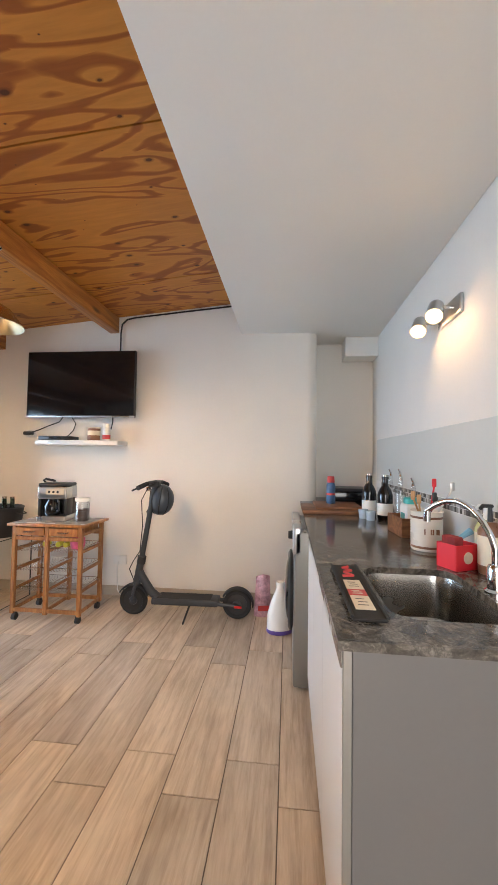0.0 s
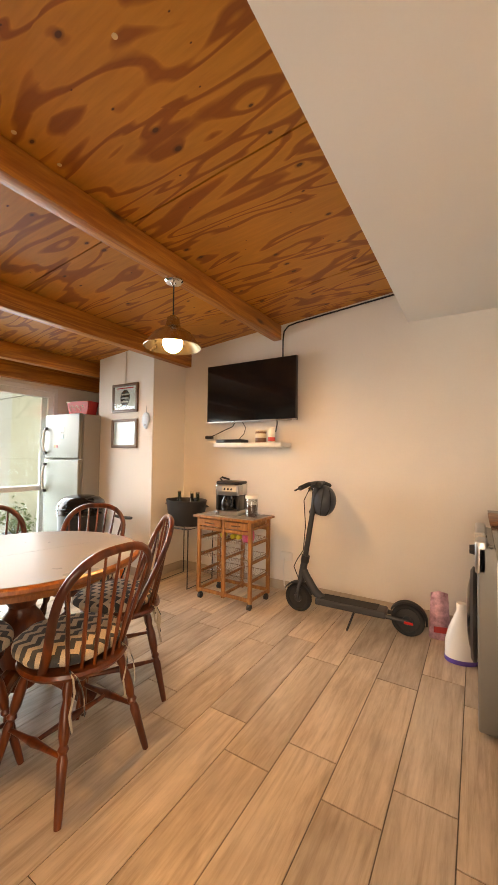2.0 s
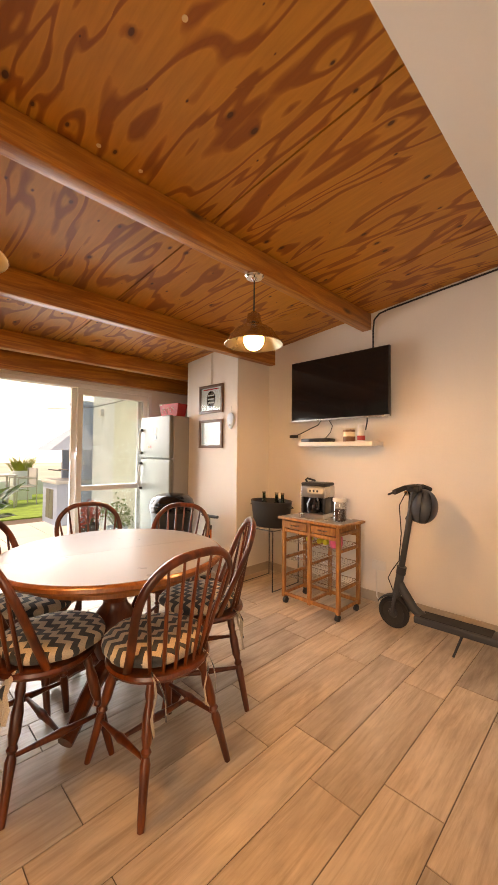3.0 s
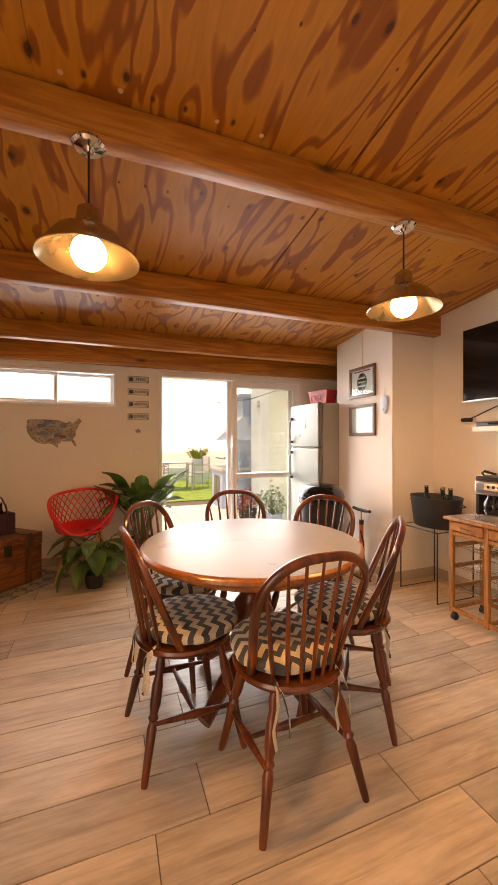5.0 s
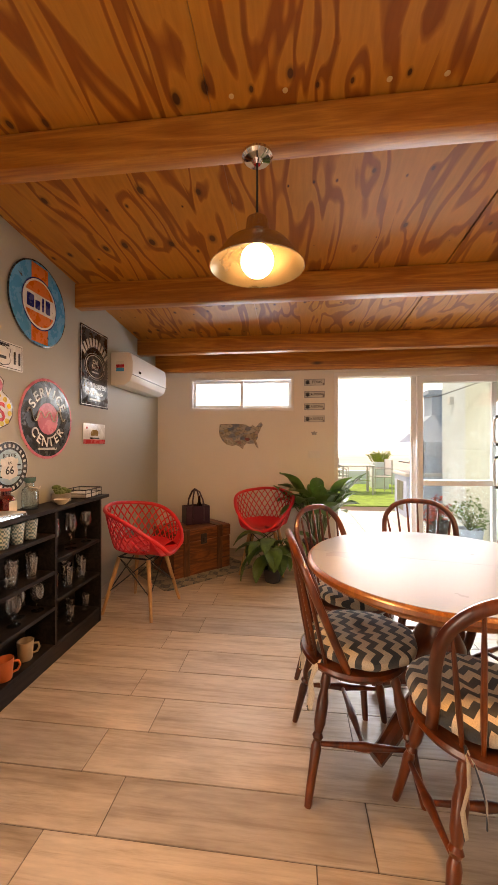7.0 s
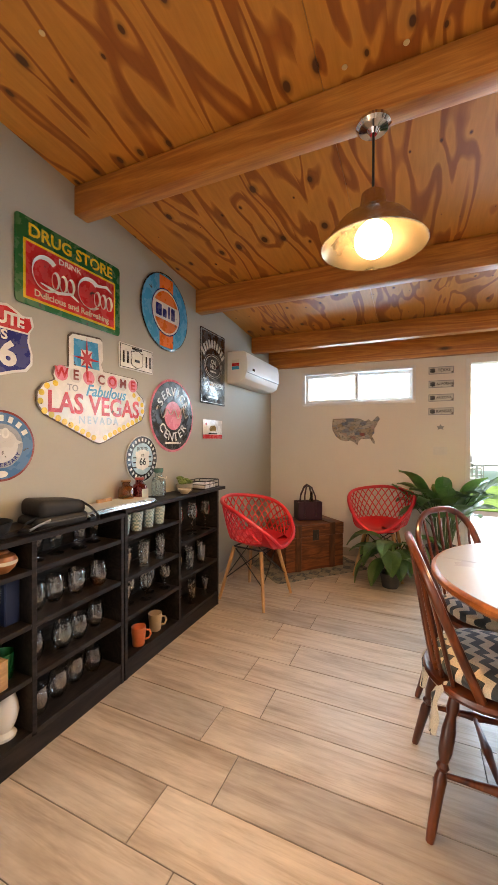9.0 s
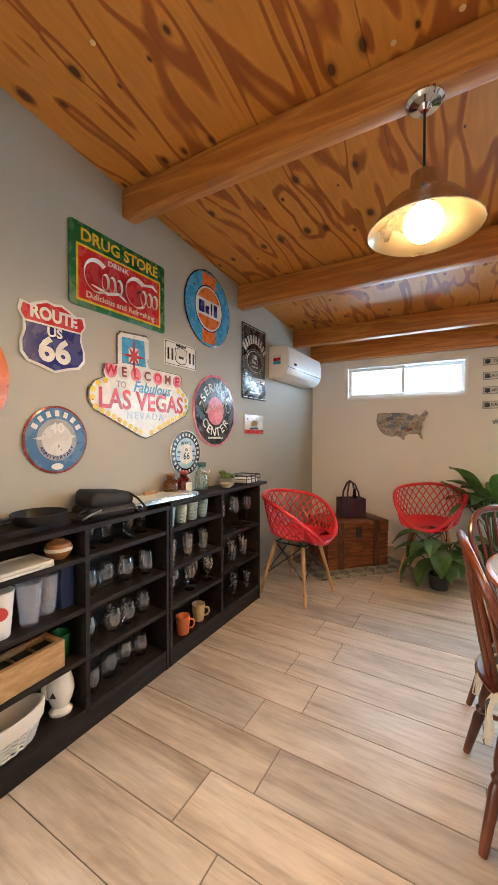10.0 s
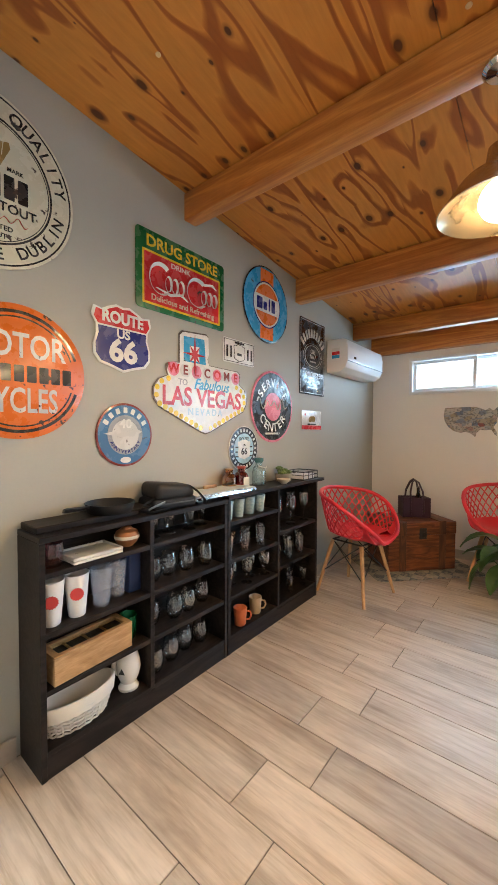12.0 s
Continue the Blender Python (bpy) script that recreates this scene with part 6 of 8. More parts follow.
for s_ in (-1, 1):
    for u, v in ((0.345, -0.075), (0.34, -0.035), (0.312, -0.002), (0.268, 0.016)):
        part("dot", flat(ring(0.0145, 0.0145, 14, s_ * u, v), 0.0047, 0.0053), S_YELLOW, t)

# small white plate
t = sign("small white embossed route plate", -2.013, 1.742)
part("plate", flat(oblong(0.303, 0.150, 0.012), 0, 0.003, 0.001), S_WHITE, t)
for o_, q_ in ((oblong(0.285, 0.003, 0, 0, 0.066), 0), (oblong(0.285, 0.003, 0, 0, -0.066), 0), (oblong(0.003, 0.135, 0, 0.141, 0), 0), (oblong(0.003, 0.135, 0, -0.141, 0), 0)):
    part("border", flat(o_, 0.003, 0.0045), S_BLACK, t)
for u in (-0.115, -0.08, 0.085, 0.12):
    part("plate_bar", flat(oblong(0.014, 0.07, 0.003, u, -0.005), 0.003, 0.0045), S_BLACK, t)
part("shield", flat([(u * 0.36, v * 0.36 - 0.005) for u, v in SHIELD], 0.003, 0.004), S_BLACK, t)
part("shield_field", flat([(u * 0.33, v * 0.33 - 0.005) for u, v in SHIELD], 0.004, 0.0046), S_WHITE, t)
part("plate_bar", flat(oblong(0.045, 0.016, 0.003, 0.0, -0.015), 0.0046, 0.0052), S_BLACK, t)
part("plate_bar", flat(oblong(0.09, 0.012, 0.002, 0.0, 0.056), 0.003, 0.0042), S_BLACK, t)

# round blue and orange sign
t = sign("round blue and orange filling station tin sign", -2.304, 2.115)
part("rim", flat(ring(0.259, 0.259, 72), 0, 0.004, 0.0015), S_BLACK, t)
part("blue_field", flat(ring(0.250, 0.250, 72), 0.004, 0.0048), S_SKY, t)
stripe = [(-0.075, -0.236), (0.075, -0.236), (0.075, 0.236), (-0.075, 0.236)]
part("orange_stripe", flat(stripe, 0.0048, 0.0054), S_ORANGE, t)
part("dark_disc", flat(ring(0.158, 0.158, 56), 0.0054, 0.006), S_BLUE, t)
part("white_disc", flat(ring(0.15, 0.15, 56), 0.006, 0.0064), S_WHITE, t)
part("orange_cap", flat([(0.138 * math.cos(radians(a)), 0.138 * math.sin(radians(a))) for a in range(24, 157, 6)], 0.0064, 0.007), S_ORANGE, t)
part("orange_cap", flat([(0.138 * math.cos(radians(a)), 0.138 * math.sin(radians(a))) for a in range(204, 337, 6)], 0.0064, 0.007), S_ORANGE, t)
for u, v, w_, h_ in ((-0.085, 0.0, 0.062, 0.078), (-0.022, -0.01, 0.042, 0.055), (0.026, 0.005, 0.018, 0.085), (0.072, 0.003, 0.042, 0.085)):
    part("name_bar", flat(oblong(w_, h_, 0.008, u, v), 0.0064, 0.0072), S_BLUE, t)

# round guitar shop sign
t = sign("round black and pink service center tin sign", -2.383, 1.417)
part("rim", flat(ring(0.254, 0.254, 72), 0, 0.004, 0.0015), S_PINK, t)
part("black_field", flat(ring(0.238, 0.238, 72), 0.004, 0.0048), S_BLACK, t)
part("pink_disc", flat(ring(0.1, 0.1, 48), 0.0048, 0.0056), S_PINK, t)
arc_word(t, "SERVICE", 0.085, 0.165, 90, 20, 0.005, S_WHITE)
arc_word(t, "CENTER", 0.085, 0.15, -90, 22, 0.005, S_WHITE, True)
part("script_stroke", tube([(u - 0.01, v + 0.02, 0.006) for u, v, _ in flourish(0.36, 0.055, 4)], 0.007, 8, flat=0.2), S_PALE, t, "pale script flourish")
part("small_bar", flat(oblong(0.18, 0.014, 0.004, 0.0, -0.19), 0.0048, 0.0054), S_PALE, t)

# small round route sign
t = sign("small round black and ice blue route tin sign", -2.06, 1.13)
part("rim", flat(ring(0.146, 0.146, 56), 0, 0.004, 0.0015), S_PALE, t)
part("black_field", flat(ring(0.14, 0.14, 56), 0.004, 0.0047), S_BLACK, t)
part("blue_field", flat(ring(0.098, 0.098, 48), 0.0047, 0.0053), S_ICE, t)
for k in range(24):
    a = 15 * k
    part("ring_bar", flat(oblong(0.014, 0.02, 0.002), 0.0047, 0.0053), S_PALE, t, at=pose(0.119 * math.cos(radians(a)), 0.119 * math.sin(radians(a)), 0, 0, 0, a - 90))
for v in (-0.05, -0.02, 0.01):
    part("stripe", flat(oblong(0.17, 0.008, 0.001, 0, v), 0.0053, 0.0056), S_BLACK, t)
part("shield", flat([(u * 0.42, v * 0.42 - 0.005) for u, v in SHIELD], 0.0056, 0.0066), S_WHITE, t)
word(t, "ROUTE", 0.03, 0, 0.062, 0.0058, S_BLACK)
word(t, "US", 0.022, 0, 0.022, 0.007, S_BLACK)
word(t, "66", 0.062, 0, -0.02, 0.007, S_BLACK)

# tall black sign
t = sign("tall black tin sign with white ornament and lettering", -2.95, 1.849)
part("plate", flat(oblong(0.412, 0.608, 0.012), 0, 0.004, 0.0015), S_BLACK, t)
for w_, h_ in ((0.385, 0.58),):
    for o_ in (oblong(w_, 0.004, 0, 0, h_ / 2), oblong(w_, 0.004, 0, 0, -h_ / 2), oblong(0.004, h_, 0, w_ / 2, 0), oblong(0.004, h_, 0, -w_ / 2, 0)):
        part("border", flat(o_, 0.004, 0.0046), S_PALE, t)
for k in range(10):
    a = 90 - (k - 4.5) * 11
    part("name_bar", flat(oblong(0.026, 0.07, 0.004), 0.004, 0.0048), S_PALE, t, at=pose(0.22 * math.cos(radians(a)), -0.04 + 0.24 * math.sin(radians(a)), 0, 0, 0, a - 90))
part("oval", band(0.098, 0.104, 0.004, 0.0048), S_PALE, t, at=Matrix.Translation((0, 0.015, 0)) @ Matrix.Diagonal((1.25, 0.85, 1, 1)))
part("oval", band(0.118, 0.121, 0.004, 0.0048), S_PALE, t, at=Matrix.Translation((0, 0.015, 0)) @ Matrix.Diagonal((1.25, 0.85, 1, 1)))
word(t, "Old", 0.05, 0, 0.05, 0.0048, S_PALE)
word(t, "No.7", 0.05, 0, 0.01, 0.0048, S_PALE)
part("small_bar", flat(oblong(0.1, 0.012, 0.002, 0, -0.03), 0.004, 0.0048), S_PALE, t)
word(t, "Tennessee", 0.085, 0, -0.13, 0.0048, S_PALE, 0.95, 0.15)
word(t, "SOUR MASH", 0.045, 0, -0.195, 0.0048, S_PALE)
part("small_bar", flat(oblong(0.16, 0.014, 0.002, 0, -0.245), 0.004, 0.0048), S_PALE, t)

# small flag plate
t = sign("small white flag plate with red stripe", -2.945, 1.336)
part("plate", flat(oblong(0.318, 0.158, 0.004), 0, 0.003, 0.001), S_WHITE, t)
part("red_stripe", flat(oblong(0.318, 0.034, 0, 0, -0.06), 0.003, 0.0036), S_RED, t)
part("emblem", flat([(-0.05, -0.015), (0.05, -0.015), (0.055, 0.02), (0.03, 0.035), (-0.035, 0.03), (-0.055, 0.01)], 0.003, 0.0038), S_GOLD, t, "plain brown emblem")
part("small_bar", flat(oblong(0.14, 0.012, 0.002, 0, -0.034), 0.003, 0.0037), S_BLACK, t)
part("small_star", flat(ring(0.011, 0.011, 5, -0.11, 0.045), 0.003, 0.0037), S_RED, t)

# on the west wall: map, name plates, ornament, switch
MAP = [(-0.245, 0.13), (-0.12, 0.135), (0.02, 0.132), (0.06, 0.12), (0.10, 0.10), (0.13, 0.12), (0.165, 0.095), (0.2, 0.135), (0.225, 0.155), (0.245, 0.12), (0.225, 0.09), (0.21, 0.05), (0.19, 0.02), (0.19, -0.02), (0.165, -0.06), (0.195, -0.11), (0.195, -0.145), (0.175, -0.13), (0.15, -0.085), (0.1, -0.09), (0.06, -0.085), (0.03, -0.115), (0.02, -0.155), (-0.02, -0.12), (-0.06, -0.105), (-0.1, -0.115), (-0.16, -0.1), (-0.21, -0.06), (-0.245, 0.0), (-0.255, 0.06)]


def plate_print():
    m, nt, b = material("licence_plate_collage")
    vo = node(nt, "ShaderNodeTexVoronoi", Scale=16.0)
    vo.distance = "CHEBYCHEV"
    v = coords(nt, (1, 1.7, 1), False)
    nt.links.new(v, vo.inputs["Vector"])
    col = ramp(nt, vo.outputs["Color"], [(0.1, (0.12, 0.16, 0.24)), (0.35, (0.42, 0.40, 0.36)), (0.55, (0.30, 0.24, 0.16)), (0.75, (0.5, 0.46, 0.4)), (0.95, (0.25, 0.06, 0.05))])
    out = mixed(nt, ramp(nt, noise_tex(nt, v, 60, 3), [(0.52, (0, 0, 0)), (0.6, (0.8, 0.8, 0.8))]), col, (0.08, 0.08, 0.09))
    nt.links.new(out, b.inputs["Base Color"])
    b.inputs["Roughness"].default_value = 0.45
    return m


t = thing("wall_map", "country-shaped collage map plaque on white wall", "wall decor", at=Matrix.Translation((XW + 0.004, 0.977, 1.35)) @ WEST)
part("plaque", flat(MAP, 0, 0.006, 0.001), plate_print(), t)
for k, name in enumerate(("TEXAS", "CALIFORNIA", "ARIZONA", "KANSAS")):
    t = thing("name_plate", "small framed plate with a state name", "sign", "state name plates", at=Matrix.Translation((XW + 0.002, 1.79, 1.938 - 0.1345 * k)) @ WEST)
    part("plate", flat(oblong(0.222, 0.072, 0.003), 0, 0.004, 0.001), S_GREY, t)
    part("field", flat(oblong(0.208, 0.058, 0.002), 0.004, 0.0046), S_PALE, t)
    part("shield", flat([(u * 0.15 - 0.075, v * 0.15) for u, v in SHIELD], 0.0046, 0.0054), S_BLACK, t)
    word(t, name, 0.042 if len(name) < 7 else 0.034, 0.025, 0.0, 0.005, S_BLACK, 0.9)
leaf = [(0.0, 0.032), (0.012, 0.012), (0.036, 0.014), (0.022, -0.004), (0.026, -0.022), (0.0, -0.014), (-0.026, -0.022), (-0.022, -0.004), (-0.036, 0.014), (-0.012, 0.012)]
single("leaf_ornament", flat(leaf, 0, 0.005, 0.001), S_GREY, "small dark leaf-shaped ornament on the wall", "wall decor", at=Matrix.Translation((XW + 0.002, 1.787, 1.375)) @ WEST)
t = thing("light_switch", "white wall switch plate", "switch", at=Matrix.Translation((XW + 0.001, 1.786, 1.145)) @ WEST)
part("plate", flat(oblong(0.125, 0.082, 0.008), 0, 0.012, 0.003), WHITE_PLASTIC, t)
for u in (-0.025, 0.025):
    part("rocker", flat(oblong(0.03, 0.035, 0.003, u, 0), 0.012, 0.016, 0.001), WHITE_PLASTIC, t)

# framed prints on the pier
FRAME_WOOD = wood("dark_walnut_frame", (0.09, 0.04, 0.02), (0.2, 0.1, 0.05), (1, 1, 1), 8, 0.4)
PAPER = surface("print_paper", (0.66, 0.68, 0.66), 0.05, 6, 80, 0.6)
for z, dark in ((1.855, True), (1.473, False)):
    t = thing("framed_print", "wood-framed print with a dark barrel emblem" if dark else "wood-framed certificate with pale blue border", "picture", "framed prints on the pier", at=Matrix.Translation((-3.185, 3.871, z)) @ PIER)
    for o_ in (oblong(0.40, 0.03, 0, 0, 0.14), oblong(0.40, 0.03, 0, 0, -0.14), oblong(0.03, 0.25, 0, 0.185, 0), oblong(0.03, 0.25, 0, -0.185, 0)):
        part("frame_bar", flat(o_, 0, 0.02, 0.004), FRAME_WOOD, t)
    part("paper", flat(oblong(0.342, 0.252), 0.004, 0.009), PAPER, t)
    if dark:
        part("emblem", flat(ring(0.075, 0.09, 32), 0.009, 0.0098), S_BLACK, t)
        for v in (-0.04, 0.0, 0.04):
            part("emblem_bar", flat(oblong(0.11, 0.014, 0.003, 0, v), 0.0098, 0.0104), S_PALE, t)
        part("print_bar", flat(oblong(0.26, 0.012, 0.002, 0, 0.108), 0.009, 0.0096), S_RED, t)
    else:
        for o_ in (oblong(0.29, 0.012, 0, 0, 0.1), oblong(0.29, 0.012, 0, 0, -0.1), oblong(0.012, 0.19, 0, 0.14, 0), oblong(0.012, 0.19, 0, -0.14, 0)):
            part("print_border", flat(o_, 0.009, 0.0096), S_ICE, t)
        for v, w_ in ((0.06, 0.12), (0.03, 0.18), (0.0, 0.16), (-0.03, 0.18), (-0.06, 0.09)):
            part("print_bar", flat(oblong(w_, 0.008, 0, 0, v), 0.009, 0.0096), S_GREY, t)
    p = part("glazing", flat(oblong(0.342, 0.252), 0.012, 0.0135), PANE, t)
    p.visible_shadow = False
t = thing("wall_thermometer", "pale blue slipper-shaped plaque hanging on a cord", "wall decor", at=Matrix.Translation((-2.86, 3.871, 1.6)) @ PIER)
part("body", flat([(0.046 * math.cos(radians(a)) * (1.0 + 0.25 * math.sin(radians(a))), 0.085 * math.sin(radians(a))) for a in range(0, 360, 12)], 0, 0.018, 0.005), surface("pale_blue_paint", (0.52, 0.62, 0.72), 0.06, 6, 60, 0.4), t)
part("dial", flat(ring(0.012, 0.012, 20, 0, -0.045), 0.018, 0.02), S_GREY, t)
part("cord", tube([(0, 0.08, 0.006), (0.004, 0.12, 0.006), (0, 0.15, 0.004)], 0.002, 6), S_GREY, t)
single("wall_conduit", rod((-3.19, 3.868, 2.02), (-3.19, 3.868, 2.36), 0.006, seg=8), WHITE_WALL.copy(), "thin painted conduit above the prints", "conduit")

# two low black-brown shelf units on the south wall
SD = 0.194


def shelf_unit(x0, x1, xm, left, right, top_z, label):
    """Runs from x1 to x0 along the wall; the divider at xm; left and right are shelf heights."""
    t = thing("shelf_unit", label, "shelf", "low shelf units", at=pose(0, 0.004, 0))
    for x in (x0, x1 - 0.02):
        part("side_panel", box(x, 0, 0, x + 0.02, SD, top_z - 0.022, 0.001, 1), WENGE, t)
    part("divider", box(xm - 0.01, 0.006, 0.09, xm + 0.01, SD - 0.001, top_z - 0.022, 0.001, 1), WENGE, t)
    part("back_panel", box(x0 + 0.02, 0.0, 0.02, x1 - 0.02, 0.006, top_z - 0.022), WENGE, t)
    part("plinth", box(x0 + 0.02, SD - 0.025, 0, x1 - 0.02, SD - 0.004, 0.082, 0.001, 1), WENGE, t)
    part("top_board", box(x0 - (0.1 if x0 < -2 else 0.0), 0, top_z - 0.0215, x1, SD + 0.006, top_z, 0.002, 1), WENGE, t)
    for zs, a, c in ((right, x0 + 0.02, xm - 0.01), (left, xm + 0.01, x1 - 0.02)):
        for z in zs:
            part("shelf_board", box(a, 0.006, z - 0.02, c, SD - 0.003, z, 0.001, 1), WENGE, t)
    return t


Z1 = (0.102, 0.32, 0.527, 0.74)
Z2R = (0.105, 0.352, 0.585)
shelf_unit(-1.695, -0.735, -1.203, Z1, Z1, 0.872, "low black-brown shelf unit with baskets, cups and glasses")
shelf_unit(-2.70, -1.702, -2.193, Z1, Z2R, 0.888, "low black-brown shelf unit filled with glasses and mugs")
single("spare_board", box(-1.27, 0.008, 0.872, -0.745, 0.15, 0.897, 0.003, 1), WENGE, "loose black-brown board lying on the shelf unit", "board")

YS = 0.105


def glassware(name, profile, x, y, z, label, category, group, mat=None, seg=20):
    key = (name, id(mat))
    if key not in glass_cache:
        glass_cache[key] = mesh_of(lathe(profile, seg), mat or GLASS, name, 60)
    ob = new(name, glass_cache[key])
    ob.location = (x, y, z)
    return tagged(ob, label, category, group)


glass_cache = {}
STEMLESS = [(0, 0.002), (0.024, 0.0), (0.036, 0.022), (0.043, 0.05), (0.042, 0.075), (0.034, 0.115), (0.0325, 0.115), (0.0405, 0.075), (0.0415, 0.05), (0.034, 0.024), (0.022, 0.005), (0, 0.005)]
WINE = [(0, 0.0), (0.034, 0.0), (0.034, 0.002), (0.006, 0.008), (0.0045, 0.02), (0.0045, 0.09), (0.012, 0.1), (0.034, 0.125), (0.039, 0.15), (0.031, 0.205), (0.0297, 0.205), (0.0375, 0.15), (0.0325, 0.126), (0.01, 0.103), (0, 0.102)]
GOBLET = [(0, 0.0), (0.033, 0.0), (0.033, 0.003), (0.009, 0.01), (0.007, 0.04), (0.02, 0.058), (0.036, 0.085), (0.038, 0.11), (0.034, 0.145), (0.0325, 0.145), (0.0365, 0.11), (0.0345, 0.086), (0.016, 0.06), (0, 0.058)]
TUMBLER = [(0, 0.0), (0.025, 0.0), (0.027, 0.003), (0.034, 0.115), (0.0325, 0.115), (0.0255, 0.01), (0, 0.01)]
SUNDAE = [(0, 0.0), (0.034, 0.0), (0.034, 0.003), (0.012, 0.012), (0.01, 0.02), (0.024, 0.04), (0.033, 0.1), (0.0315, 0.1), (0.0225, 0.042), (0, 0.026)]
PILSNER = [(0, 0.0), (0.028, 0.0), (0.028, 0.003), (0.012, 0.012), (0.016, 0.025), (0.03, 0.12), (0.0285, 0.12), (0.0145, 0.028), (0, 0.022)]
for z in (0.102, 0.32, 0.527):
    for k in range(4):
        glassware("stemless_glass", STEMLESS, -1.275 - 0.105 * k + 0.01 * math.sin(9 * k + z * 7), YS + 0.02 * math.sin(k * 5 + z * 11), z, "clear stemless wine glass on the dark shelf", "glass", "stemless glasses")
for k in range(4):
    glassware("footed_glass", SUNDAE, -1.275 - 0.105 * k, YS + 0.015 * math.sin(4 * k), 0.74, "clear footed dessert glass on the dark shelf", "glass", "footed glasses")
for k in range(6):
    glassware("tumbler", TUMBLER, -1.77 - 0.075 * k, YS + 0.03 * (-1) ** k, 0.527, "clear straight tumbler on the dark shelf", "glass", "tumblers")
for k in range(5):
    glassware("goblet", GOBLET, -1.765 - 0.09 * k, YS + 0.025 * (-1) ** k, 0.32, "clear stemmed beer goblet on the dark shelf", "glass", "goblets")
for k in range(5):
    glassware("wine_glass", WINE, -2.255 - 0.088 * k, YS + 0.03 * (-1) ** k, 0.585, "clear long-stemmed wine glass on the dark shelf", "glass", "wine glasses")
for k in range(6):
    glassware("tall_tumbler", [(r, z * 1.15) for r, z in TUMBLER], -2.25 - 0.075 * k, YS + 0.03 * (-1) ** k, 0.352, "clear tall tumbler on the dark shelf", "glass", "tall tumblers")
for k in range(5):
    glassware("pilsner_glass", PILSNER, -2.25 - 0.088 * k, YS + 0.03 * (-1) ** k, 0.105, "clear footed pilsner glass on the dark shelf", "glass", "pilsner glasses")
glassware("tumbler", TUMBLER, -1.745, YS, 0.102, "clear straight tumbler beside the mugs", "glass", "tumblers")


def patterned():
    m, nt, b = material("blue_geometric_print")
    tc = nt.nodes.new("ShaderNodeTexCoord")
    ck = node(nt, "ShaderNodeTexChecker", Scale=95.0)
    nt.links.new(tc.outputs["Object"], ck.inputs["Vector"])
    ck.inputs[1].default_value, ck.inputs[2].default_value = (0.50, 0.56, 0.53, 1), (0.10, 0.19, 0.2, 1)
    nt.links.new(ck.outputs[0], b.inputs["Base Color"])
    b.inputs["Roughness"].default_value = 0.35
    return m


PATTERN = patterned()
CUP = [(0, 0.0), (0.026, 0.0), (0.028, 0.003), (0.038, 0.105), (0.036, 0.107), (0.0345, 0.104), (0.0255, 0.008), (0, 0.008)]
for k in range(4):
    glassware("patterned_cup", CUP, -1.765 - 0.1 * k, YS + 0.025, 0.74, "ceramic cup with blue geometric pattern", "cup", "patterned cups", PATTERN)


def mug(x, y, z, mat, label, turn):
    t = thing("mug", label, "mug", "mugs", at=pose(x, y, z, 0, 0, turn))
    part("body", lathe([(0, 0), (0.031, 0), (0.034, 0.004), (0.041, 0.1), (0.0395, 0.102), (0.0375, 0.099), (0.031, 0.008), (0, 0.008)], 28), mat, t)
    part("handle", tube([(0.037, 0, 0.078), (0.06, 0, 0.074), (0.066, 0, 0.052), (0.056, 0, 0.03), (0.034, 0, 0.026)], 0.0055, 8), mat, t)
    return t


ORANGE_GLAZE = surface("orange_glaze", (0.62, 0.16, 0.06), 0.06, 5, 60, 0.3)
mug(-1.86, 0.15, 0.102, ORANGE_GLAZE, "orange ceramic mug on the bottom shelf", 132)
mug(-2.03, 0.13, 0.102, surface("beige_glaze", (0.48, 0.34, 0.2), 0.06, 5, 60, 0.35), "beige ceramic mug on the bottom shelf", 128)
GREEN_METAL = surface("green_anodised_metal", (0.01, 0.16, 0.07), 0.06, 5, 60, 0.25, 0.5)
mug(-1.14, 0.10, 0.32, GREEN_METAL, "green metal mug beside the wooden box", 250)

# left part of the first unit
RED_GLASS = thin_glass("red_tinted_glass", (0.9, 0.62, 0.62))
glassware("candle_glass", [(0, 0), (0.045, 0), (0.048, 0.004), (0.048, 0.085), (0.046, 0.085), (0.045, 0.012), (0, 0.012)], -0.805, 0.11, 0.74, "thick red-tinted candle glass", "candle", "", RED_GLASS, 28)
TRAY_WHITE = surface("ivory_ceramic", (0.66, 0.63, 0.56), 0.04, 5, 60, 0.3)
for k in range(2):
    b = box(-1.055, 0.05, 0.741 + 0.013 * k, -0.865, 0.185, 0.745 + 0.013 * k, 0.0015, 1)
    for x0, y0, x1, y1 in ((-1.062, 0.043, -1.055, 0.192), (-0.865, 0.043, -0.858, 0.192), (-1.055, 0.043, -0.865, 0.05), (-1.055, 0.185, -0.865, 0.192)):
        box(x0, y0, 0.741 + 0.013 * k, x1, y1, 0.753 + 0.013 * k, 0.002, 1, b)
    single("serving_tray", b, TRAY_WHITE, "rectangular ivory ceramic tray, stacked", "tray", "stacked trays")
TERRACOTTA = surface("painted_terracotta", (0.36, 0.14, 0.05), 0.15, 10, 60, 0.4)
t = thing("clay_pot", "small round terracotta pot with painted band", "pot", at=pose(-1.125, 0.12, 0.74))
part("body", lathe([(0, 0), (0.025, 0), (0.045, 0.02), (0.053, 0.042), (0.045, 0.065), (0.028, 0.075), (0, 0.077)], 28), TERRACOTTA, t)
part("band", lathe([(0.0525, 0.036), (0.0538, 0.042), (0.0528, 0.05)], 28), CREAM_LABEL, t)
